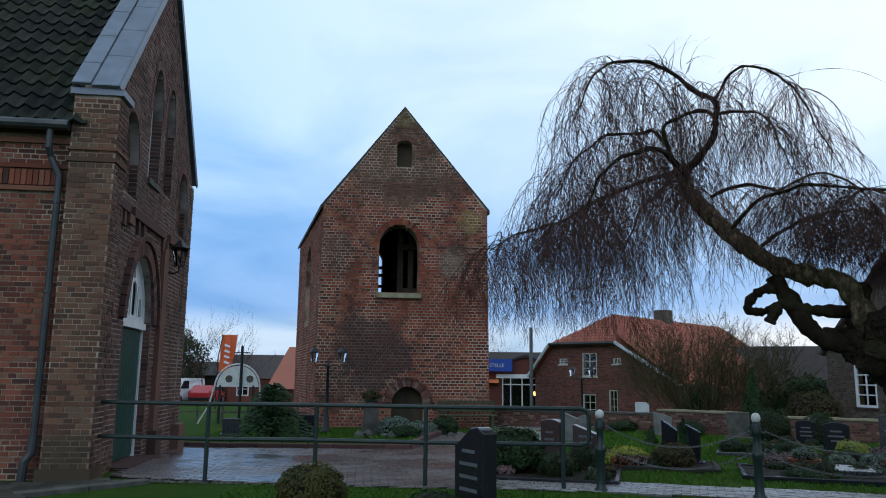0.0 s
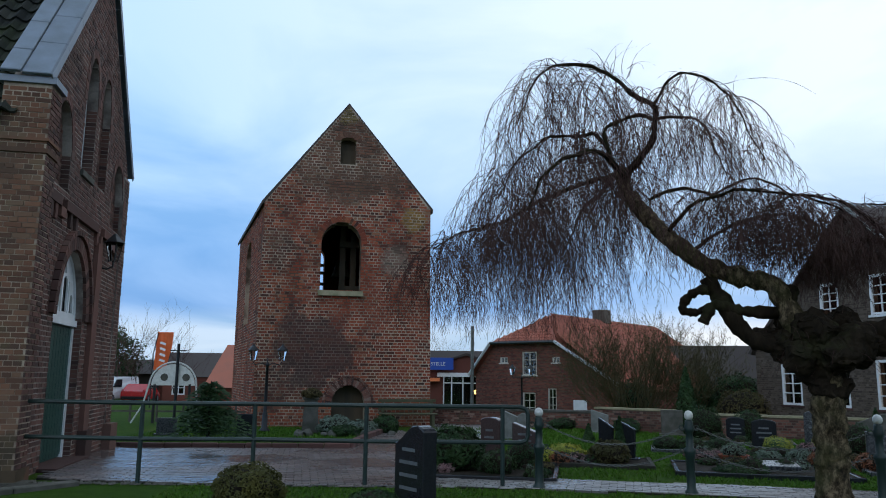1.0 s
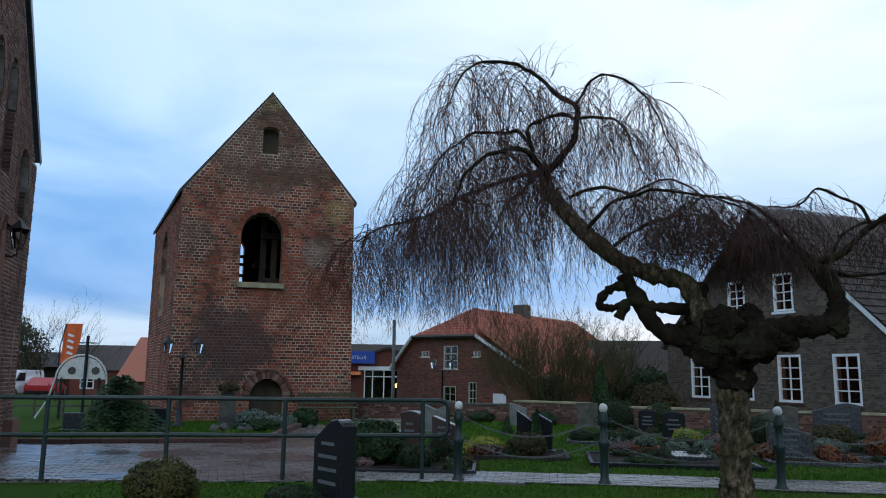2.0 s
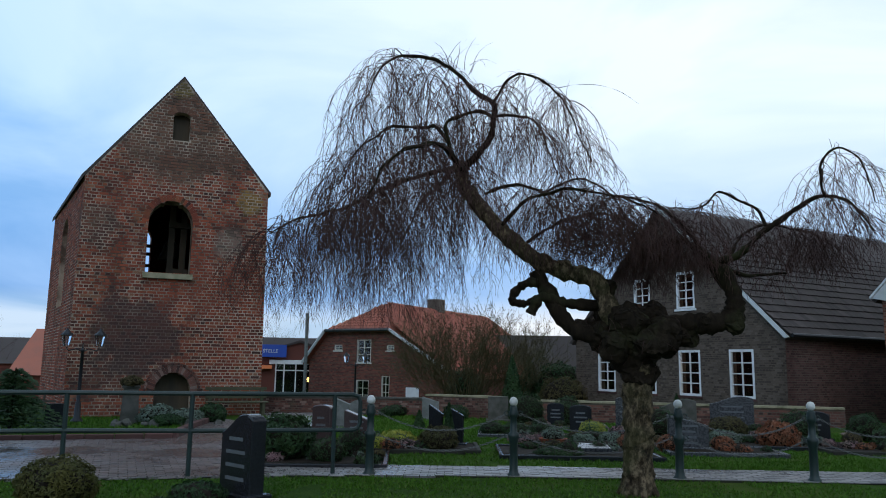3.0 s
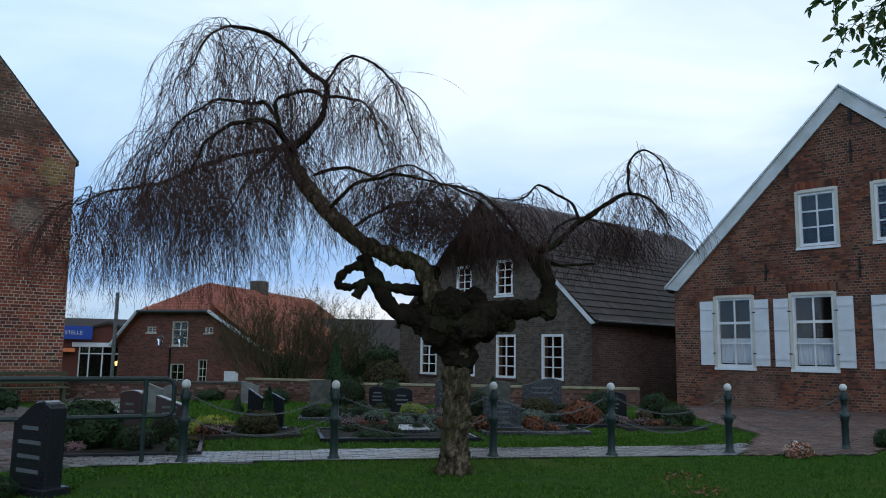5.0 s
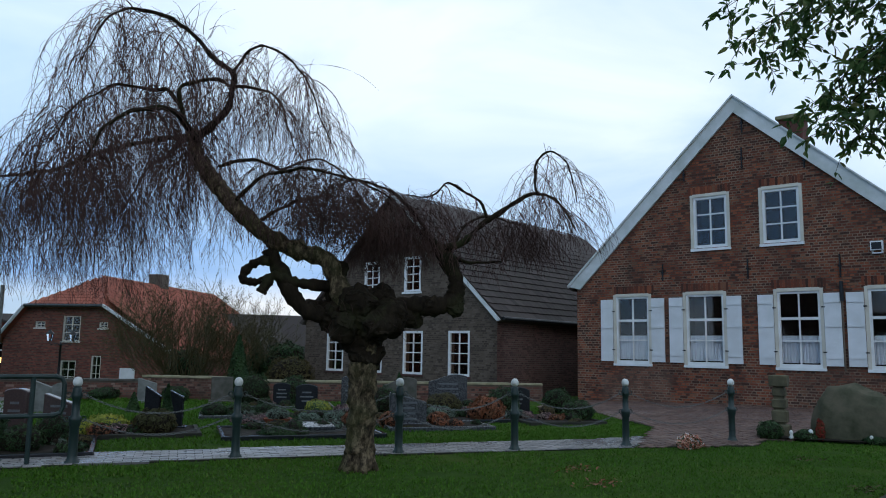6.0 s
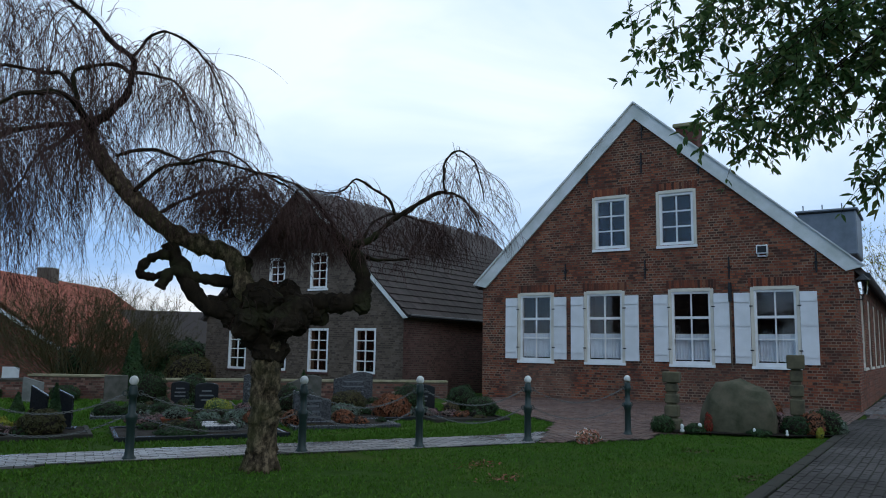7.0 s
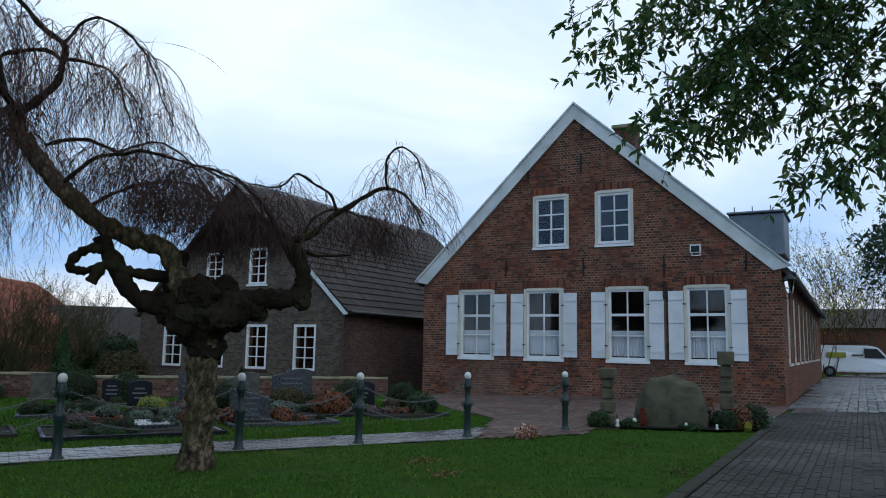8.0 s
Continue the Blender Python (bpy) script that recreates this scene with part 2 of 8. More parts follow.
M_GRANITE = mat("polished_dark_granite", (0.014, 0.015, 0.017), (0.022, 0.023, 0.026), 40.0, 0.12, bump=0.02, fine=300, spec=0.3)
M_GRANITE_R = mat("polished_brown_granite", (0.055, 0.036, 0.034), (0.075, 0.05, 0.045), 40.0, 0.2, bump=0.02, fine=300)
M_GRANITE_G = mat("grey_granite", (0.048, 0.050, 0.053), (0.03, 0.032, 0.035), 30.0, 0.28, bump=0.05, fine=260)
M_CHARS = mat("pale_inscription", (0.13, 0.14, 0.145), None, 20, 0.6)
# soil of beds and graves; also the painted inner shade of shrubs
M_SOIL_CORE = mat("dark_soil_and_shaded_core", (0.012, 0.009, 0.006), (0.024, 0.018, 0.012), 12.0, 0.95, bump=0.8)
M_BULB = mat("frosted_globe", (0.66, 0.66, 0.62), (0.5, 0.5, 0.46), 12.0, 0.35)
M_LEAF_D = mat("dark_leaf", (0.012, 0.036, 0.010), (0.030, 0.062, 0.014), 3.0, 0.65, bump=0.1)
M_YELLOW = mat("yellow_conifer", (0.32, 0.30, 0.035), (0.16, 0.2, 0.03), 4.0, 0.7)
M_OLIVE = mat("olive_box_leaf", (0.085, 0.075, 0.014), (0.035, 0.04, 0.008), 5.0, 0.7)
M_CYCLAMEN = mat("red_petal", (0.30, 0.02, 0.018), (0.04, 0.05, 0.015), 30.0, 0.6)
M_RUST = mat("rust_foliage", (0.22, 0.07, 0.03), (0.12, 0.06, 0.03), 6.0, 0.7)
M_HEATHER = mat("heather", (0.24, 0.13, 0.14), (0.14, 0.12, 0.09), 6.0, 0.8)
M_SILVERLEAF = mat("silver_leaf", (0.15, 0.19, 0.15), (0.08, 0.11, 0.07), 6.0, 0.7)
M_TWIG = mat("weeping_twig", (0.050, 0.027, 0.023), (0.085, 0.046, 0.037), 2.0, 0.8)
M_HEDGETWIG = mat("shrub_twig", (0.085, 0.065, 0.03), (0.055, 0.055, 0.022), 1.0, 0.85)
M_PINK = mat("pink_petal", (0.55, 0.16, 0.12), (0.62, 0.42, 0.28), 20.0, 0.7)
M_TERRACOTTA = mat("terracotta", (0.30, 0.09, 0.05), None, 8.0, 0.8)
M_ORANGE = mat("orange_banner_cloth", (0.80, 0.22, 0.08), None, 4.0, 0.6, var=0.1)
M_BLUE = mat("blue_sign", (0.012, 0.06, 0.33), None, 4.0, 0.4, var=0.1)
M_CARWHITE = mat("white_car_paint", (0.68, 0.70, 0.72), None, 3.0, 0.25, var=0.06)
M_CARRED = mat("red_car_paint", (0.35, 0.012, 0.015), None, 3.0, 0.25, var=0.1)
M_TYRE = mat("tyre_rubber", (0.015, 0.015, 0.016), None, 9.0, 0.8)
M_LACE = mat("lace_curtain", (0.62, 0.66, 0.72), (0.5, 0.55, 0.62), 30.0, 0.9, var=0.2)
# near-black colour that stands in for the shade of unlit interiors
M_ROOMSHADE = mat("painted_room_shade", (0.014, 0.013, 0.012), None, 2.0, 0.9)
M_TIMBER = mat("weathered_timber", (0.10, 0.075, 0.05), (0.06, 0.05, 0.035), 3.0, 0.85, stretch=(1, 1, 0.15))
M_BENCH = mat("mossy_bench_wood", (0.07, 0.075, 0.04), (0.10, 0.085, 0.055), 4.0, 0.8)
M_BOULDER = mat("lichened_boulder", (0.105, 0.092, 0.062), (0.036, 0.042, 0.022), 3.5, 0.9, bump=0.8, fine=25)
M_PILLAR = mat("lichened_pillar_stone", (0.13, 0.115, 0.07), (0.055, 0.05, 0.034), 5.0, 0.9, bump=0.6, fine=30)
M_BRONZE = mat("bell_bronze", (0.09, 0.075, 0.045), None, 6.0, 0.5, 0.7)

# bark, with furrows and moss
mb = Mat("mossy_bark", 0.95, spec=0.1)
_f = mb.noise(15.0, 8.0, 0.75, (1, 1, 0.6))
_g = mb.noise(2.2, 5.0, 0.6)
_c = mb.ramp(_f, [(0.38, (0.014, 0.010, 0.007)), (0.5, (0.06, 0.044, 0.026)), (0.6, (0.17, 0.125, 0.075))])
_c = mb.mix(mb.span(_g, 0.45, 0.65, 0.0, 0.5), _c, (0.055, 0.06, 0.022))
mb.bump(_f, 0.9, 0.02)
M_BARK = mb.done(_c)
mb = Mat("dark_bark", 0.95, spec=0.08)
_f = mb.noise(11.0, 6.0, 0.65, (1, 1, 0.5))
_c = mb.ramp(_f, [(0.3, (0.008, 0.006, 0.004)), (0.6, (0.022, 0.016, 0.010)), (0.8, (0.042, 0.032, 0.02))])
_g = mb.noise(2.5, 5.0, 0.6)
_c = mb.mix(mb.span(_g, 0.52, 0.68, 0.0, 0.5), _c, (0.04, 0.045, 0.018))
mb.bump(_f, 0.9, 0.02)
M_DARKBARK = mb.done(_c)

# lawn
mg = Mat("winter_lawn", 0.95, spec=0.05)
_a = mg.noise(0.55, 5.0, 0.6)
_b = mg.noise(5.0, 5.0, 0.65)
_d = mg.noise(55.0, 4.0, 0.7)
_c = mg.ramp(_b, [(0.25, (0.024, 0.058, 0.007)), (0.5, (0.038, 0.086, 0.009)), (0.75, (0.058, 0.112, 0.013))])
_c = mg.mix(mg.span(_a, 0.5, 0.7, 0.0, 0.4), _c, (0.12, 0.13, 0.02))
_c = mg.mix(mg.span(_d, 0.35, 0.7, 0.5, 0.0), _c, (0.016, 0.026, 0.008))
mg.bump(_d, 0.9, 0.03)
M_GRASS = mg.done(_c)
mg = Mat("grass_blade", 0.7, spec=0.1)
_c = mg.ramp(mg.each(), [(0.0, (0.034, 0.086, 0.007)), (0.5, (0.046, 0.112, 0.009)), (0.88, (0.060, 0.135, 0.013)), (1.0, (0.10, 0.13, 0.03))])
M_BLADE = mg.done(_c)


def paver_mat(name, stops, wet, low=0.12, high=0.6, spec=0.5):
    m = Mat(name, 0.5, 0, spec)
    col = m.ramp(m.each(), stops)
    g = m.noise(60, 4.0)
    col = m.mix(m.span(g, 0.3, 0.7, 0.0, 0.4), col, tuple(c * 0.6 for c in stops[0][1]))
    w = m.noise(wet, 5.0, 0.6)
    m.bump(g, 0.25, 0.003)
    return m.done(col, m.span(w, 0.38, 0.62, low, high))


M_SQUARE = paver_mat("wet_square_paver", [(0.0, (0.075, 0.062, 0.06)), (0.5, (0.115, 0.088, 0.08)), (1.0, (0.16, 0.12, 0.105))], 0.35, 0.10, 0.5)
M_PATH = paver_mat("wet_path_paver", [(0.0, (0.10, 0.092, 0.088)), (0.5, (0.16, 0.147, 0.138)), (1.0, (0.22, 0.2, 0.187))], 0.7, 0.16, 0.5)
M_PLAZA = paver_mat("brown_clinker", [(0.0, (0.075, 0.045, 0.036)), (0.5, (0.12, 0.066, 0.05)), (1.0, (0.165, 0.10, 0.075))], 0.5, 0.45, 0.8, 0.3)
M_ROAD = paver_mat("grey_road_paver", [(0.0, (0.023, 0.020, 0.018)), (0.5, (0.030, 0.026, 0.023)), (1.0, (0.038, 0.033, 0.029))], 0.4, 0.6, 0.9, 0.2)
M_LANE = paver_mat("wet_lane_paver", [(0.0, (0.085, 0.08, 0.078)), (0.5, (0.12, 0.113, 0.11)), (1.0, (0.16, 0.15, 0.145))], 0.5, 0.12, 0.45)
M_APRON = paver_mat("mossy_slab", [(0.0, (0.032, 0.031, 0.024)), (0.5, (0.05, 0.047, 0.036)), (1.0, (0.075, 0.07, 0.055))], 1.5, 0.5, 0.9, 0.2)
M_JOINT = mat("dark_joint", (0.022, 0.020, 0.016), (0.03, 0.034, 0.018), 4.0, 0.9)


def tile_mat(name, stops, moss, amt, rough=0.7):
    m = Mat(name, rough, 0, 0.2)
    col = m.ramp(m.each(), stops)
    w = m.noise(1.3, 6.0, 0.7)
    col = m.mix(m.span(w, 0.45, 0.66, 0.0, amt), col, moss)
    g = m.noise(40.0, 4.0)
    col = m.mix(m.span(g, 0.62, 0.78, 0.0, 0.6), col, tuple(c * 2.0 for c in moss))
    m.bump(g, 0.4, 0.004)
    return m.done(col)


M_PANTILE = tile_mat("mossy_pantile", [(0.0, (0.010, 0.011, 0.010)), (0.6, (0.018, 0.019, 0.016)), (1.0, (0.032, 0.032, 0.026))], (0.032, 0.040, 0.016), 0.7, 0.9)
M_SLATE = tile_mat("dark_roof_tile", [(0.0, (0.036, 0.028, 0.025)), (0.6, (0.052, 0.040, 0.036)), (1.0, (0.070, 0.055, 0.050))], (0.05, 0.045, 0.035), 0.4, 0.8)
M_REDTILE = tile_mat("red_roof_tile", [(0.0, (0.24, 0.068, 0.042)), (0.6, (0.31, 0.092, 0.056)), (1.0, (0.37, 0.13, 0.08))], (0.2, 0.10, 0.075), 0.4, 0.6)

mgl = Mat("window_glass", 0.03, 0.0, 0.6)
mgl.b.inputs["Transmission Weight"].default_value = 1.0
mgl.b.inputs["IOR"].default_value = 1.45
M_GLASS = mgl.done((0.86, 0.9, 0.92))
mgl = Mat("warm_lamp_glow", 0.5)
mgl.b.inputs["Emission Color"].default_value = (1.0, 0.55, 0.15, 1)
mgl.b.inputs["Emission Strength"].default_value = 3.0
M_GLOW = mgl.done((0.8, 0.5, 0.2))

mo = Mat("oak_leaf", 0.55, spec=0.25)
_c = mo.ramp(mo.each(), [(0.0, (0.03, 0.07, 0.022)), (0.5, (0.055, 0.11, 0.03)), (0.85, (0.09, 0.15, 0.045)), (1.0, (0.14, 0.14, 0.05))])
M_OLEAF = mo.done(_c)
thru = mo.n("ShaderNodeBsdfTranslucent")
mo.to(_c, thru.inputs["Color"])
half = mo.n("ShaderNodeMixShader", {0: 0.45})
mo.to(mo.b.outputs[0], half.inputs[1])
mo.to(thru.outputs[0], half.inputs[2])
mo.to(half.outputs[0], mo.t.nodes["Material Output"].inputs["Surface"])

# ---- building helpers ----
rng = random.Random(7)


def smooth(v):
    v = min(1.0, max(0.0, v))
    return v * v * (3 - 2 * v)


def gz(x, y):
    """Height of the ground: it falls gently away to the north."""
    return -0.3 * smooth((y - 11) / 12) - 0.5 * smooth((y - 26) / 20)


def mesh_of(bm, name, material):
    me = bpy.data.meshes.new(name)
    bm.normal_update()
    bm.to_mesh(me)
    bm.free()
    for m in material if isinstance(material, (list, tuple)) else [material]:
        me.materials.append(m)
    return me


def part(name, bm, material, parent=None, label="", shade=False):
    if isinstance(bm, list):
        for piece in bm:
            ob = part("arch_brick", piece, material, parent, label)
        return ob
    me = bm if isinstance(bm, bpy.types.Mesh) else mesh_of(bm, name, material)
    if shade:
        for p in me.polygons:
            p.use_smooth = True
    ob = new(name, me)
    if parent:
        ob.parent = parent
    if label:
        ob["label"] = label
    return ob


def thing(name, label, category, m=None, group="", kind=""):
    ob = new(name)
    ob.empty_display_size = 0.2
    if m is not None:
        ob.matrix_basis = m
    return tagged(ob, label, category, group, kind)


def box(bm, c, s, rz=0.0, rx=0.0, ry=0.0, bevel=0.0):
    m = pose(c[0], c[1], c[2], rx, ry, rz) @ Matrix.Diagonal((s[0], s[1], s[2], 1))
    r = bmesh.ops.create_cube(bm, size=1.0, matrix=m)
    if bevel:
        es = list({e for v in r["verts"] for e in v.link_edges})
        bmesh.ops.bevel(bm, geom=es, offset=bevel, segments=1, affect="EDGES", profile=0.5)
    return r


def box_bm(c, s, rz=0.0, bevel=0.0, rx=0.0, ry=0.0):
    bm = bmesh.new()
    box(bm, c, s, rz, rx, ry, bevel)
    return bm


def tube(bm, pts, radii, n=8, cap=True):
    """A round tube along points."""
    pts = [Vector(p) for p in pts]
    if isinstance(radii, (int, float)):
        radii = [radii] * len(pts)
    rings = []
    side = None
    for i, p in enumerate(pts):
        d = (pts[min(i + 1, len(pts) - 1)] - pts[max(i - 1, 0)])
        d = d.normalized() if d.length > 1e-9 else Vector((0, 0, 1))
        if side is None:
            side = d.orthogonal().normalized()
        else:
            side = (side - d * side.dot(d))
            side = side.normalized() if side.length > 1e-6 else d.orthogonal().normalized()
        up = d.cross(side)
        rings.append([bm.verts.new(p + (side * math.cos(2 * math.pi * k / n) + up * math.sin(2 * math.pi * k / n)) * radii[i]) for k in range(n)])
    for a, b in zip(rings, rings[1:]):
        for k in range(n):
            bm.faces.new((a[k], a[(k + 1) % n], b[(k + 1) % n], b[k]))
    if cap:
        bm.faces.new(rings[0][::-1])
        bm.faces.new(rings[-1])
    return bm


def lathe(profile, n=16, c=(0, 0, 0)):
    bm = bmesh.new()
    rings = [[bm.verts.new((c[0] + r * math.cos(2 * math.pi * k / n), c[1] + r * math.sin(2 * math.pi * k / n), c[2] + z)) for k in range(n)] for r, z in profile]
    for a, b in zip(rings, rings[1:]):
        for k in range(n):
            bm.faces.new((a[k], a[(k + 1) % n], b[(k + 1) % n], b[k]))
    bm.faces.new(rings[0][::-1])
    bm.faces.new(rings[-1])
    return bm


def prism(bm, poly, m, depth):
    """Extrude a polygon in (u, z) by depth along local +y, placed by m."""
    a = [bm.verts.new(m @ Vector((u, 0, z))) for u, z in poly]
    b = [bm.verts.new(m @ Vector((u, depth, z))) for u, z in poly]
    bm.faces.new(a)
    bm.faces.new(b[::-1])
    k = len(poly)
    for i in range(k):
        bm.faces.new((a[i], b[i], b[(i + 1) % k], a[(i + 1) % k]))


def prism_bm(poly, m, depth):
    bm = bmesh.new()
    prism(bm, poly, m, depth)
    return bm


def arch(u0, u1, z0, spring, rise, pointed=False, n=9):
    """The outline of an arched opening."""
    w, c = (u1 - u0) / 2, (u0 + u1) / 2
    pts = [(u0, z0), (u1, z0)]
    for k in range(n + 1):
        if pointed:
            f = k / n
            s = 2 * f if f <= 0.5 else 2 - 2 * f
            x = w * (1 - s ** 1.7)
            pts.append((c + (x if f <= 0.5 else -x), spring + rise * math.sin(s * math.pi / 2)))
        else:
            a = math.pi * k / n
            pts.append((c + w * math.cos(a), spring + rise * math.sin(a)))
    return pts


def crossings(polys, z):
    xs = []
    for poly in polys:
        for (u0, z0), (u1, z1) in zip(poly, poly[1:] + poly[:1]):
            if (z0 <= z) != (z1 <= z):
                xs.append(u0 + (u1 - u0) * (z - z0) / (z1 - z0))
    xs.sort()
    return list(zip(xs[::2], xs[1::2]))


def wall_panel(polys, m, thick, step=0.12):
    """A wall with an outline and holes, in (u, z) of the pose m; its face looks to local -y, its back is at +thick."""
    bm = bmesh.new()
    zs = sorted({round(z, 4) for p in polys for _, z in p})
    rows = []
    for a, b in zip(zs, zs[1:]):
        k = max(1, int((b - a) / 0.6)) if b - a > step else 1
        rows += [(a + (b - a) * i / k, a + (b - a) * (i + 1) / k) for i in range(k)]
    for a, b in rows:
        if b - a < 1e-4:
            continue
        lo, hi = crossings(polys, a + 1e-5), crossings(polys, b - 1e-5)
        if len(lo) != len(hi):
            lo = hi = crossings(polys, (a + b) / 2)
        for (l0, l1), (h0, h1) in zip(lo, hi):
            q = [(l0, a), (l1, a), (h1, b), (h0, b)]
            f = [bm.verts.new(m @ Vector((u, 0, z))) for u, z in q]
            g = [bm.verts.new(m @ Vector((u, thick, z))) for u, z in q]
            bm.faces.new(f)
            bm.faces.new(g[::-1])
            bm.faces.new((f[1], g[1], g[2], f[2]))
            bm.faces.new((f[3], g[3], g[0], f[0]))
            bm.faces.new((f[0], g[0], g[1], f[1]))
            bm.faces.new((f[2], g[2], g[3], f[3]))
    bmesh.ops.remove_doubles(bm, verts=bm.verts[:], dist=1e-4)
    return bm


def lay_bricks(polys, length, height, joint, z0=0.0, bond="cross", jitter=0.0, seed=1):
    """Places (u, z, length, height) of the bricks of a wall."""
    r = random.Random(seed)
    zmax = max(z for _, z in polys[0])
    out, row, z = [], 0, z0
    while z + height < zmax:
        lo, hi = crossings(polys, z + 1e-4), crossings(polys, z + height - 1e-4)
        mid = crossings(polys, z + height / 2)
        runs = [(max(a[0], b[0]), min(a[1], b[1])) for a, b in zip(lo, hi)] if len(lo) == len(hi) else mid
        head = bond == "cross" and row % 2
        bl = (length - joint) / 2 if head else length
        off = {0: 0.0, 1: length * 0.25, 2: length * 0.5, 3: length * 0.25}[row % 4] if bond == "cross" else (row % 2) * length * 0.5
        for a, b in runs:
            u = math.floor((a - off) / (bl + joint)) * (bl + joint) + off
            while u < b:
                s, e = max(u, a), min(u + bl, b)
                if e - s > 0.035:
                    out.append(((s + e) / 2 + r.uniform(-jitter, jitter), z + height / 2 + r.uniform(-jitter, jitter), e - s, height))
                u += bl + joint
        z += height + joint
        row += 1
    return out


def brick_block():
    bm = bmesh.new()
    bmesh.ops.create_cube(bm, size=1.0)
    return bm


def bricks(parent, name, places, m, material, proud=0.008, near=None, seed=3, limit=300):
    """Bricks on the face of a wall: those in the stretch near as parts, the rest joined."""
    r = random.Random(seed)
    unit = mesh_of(brick_block(), name, material)
    v, f, singles = [], [], 0
    cube = [(-.5, -.5), (.5, -.5), (.5, .5), (-.5, .5)]
    for u, z, l, h in places:
        d = proud * r.uniform(0.3, 1.3)
        tilt = r.uniform(-0.004, 0.004)
        if near and singles < limit and near[0] <= u <= near[1] and near[2] <= z <= near[3]:
            ob = new(name, unit)
            ob.parent = parent
            ob.matrix_basis = m @ Matrix.Translation((u, 0.01 - d, z)) @ Matrix.Rotation(tilt * 2, 4, "Y") @ Matrix.Diagonal((l, 0.02, h, 1))
            singles += 1
            continue
        k = len(v)
        c = 0.12 * h
        for a, b in cube:
            v.append(m @ Vector((u + a * l, 0.012, z + b * h + a * tilt)))
        for a, b in cube:
            v.append(m @ Vector((u + a * (l - c), -d, z + b * (h - c) + a * tilt)))
        f += [(k + 4, k + 5, k + 6, k + 7)] + [(k + i, k + (i + 1) % 4, k + 4 + (i + 1) % 4, k + 4 + i) for i in range(4)]
    if v:
        me = bpy.data.meshes.new(name + "work")
        me.from_pydata([tuple(p) for p in v], [], f)
        me.materials.append(material)
        ob = new(name + "work", me)
        ob.parent = parent
        ob["kind"] = "stuff"


def arch_bricks(u0, u1, spring, rise, depth, m, out_d, n=22, pointed=False):
    """A ring of bricks on edge round the head of an opening."""
    ring = []
    pin = arch(u0, u1, spring, spring, rise, pointed, n)[2:]
    pout = arch(u0 - depth, u1 + depth, spring, spring, rise + depth, pointed, n)[2:]
    for i in range(len(pin) - 1):
        def lerp(a, b, t):
            return (a[0] + (b[0] - a[0]) * t, a[1] + (b[1] - a[1]) * t)
        q = [lerp(pin[i], pin[i + 1], 0.06), lerp(pout[i], pout[i + 1], 0.06), lerp(pout[i], pout[i + 1], 0.94), lerp(pin[i], pin[i + 1], 0.94)]
        ring.append(prism_bm(q, m @ Matrix.Translation((0, -out_d, 0)), out_d + 0.01))
    return ring


def hollow(poly, m, y0, y1):
    """The reveal of an opening: a strip round its outline from depth y0 to y1."""
    bm = bmesh.new()
    a = [bm.verts.new(m @ Vector((u, y0, z))) for u, z in poly]
    b = [bm.verts.new(m @ Vector((u, y1, z))) for u, z in poly]
    k = len(poly)
    for i in range(k):
        bm.faces.new((a[i], a[(i + 1) % k], b[(i + 1) % k], b[i]))
    return bm


def bars(bm, m, rects, y0, depth):
    """Boxes (u0, u1, z0, z1) in a wall's plane."""
    for u0, u1, z0, z1 in rects:
        prism(bm, [(u0, z0), (u1, z0), (u1, z1), (u0, z1)], m @ Matrix.Translation((0, y0, 0)), depth)
    return bm


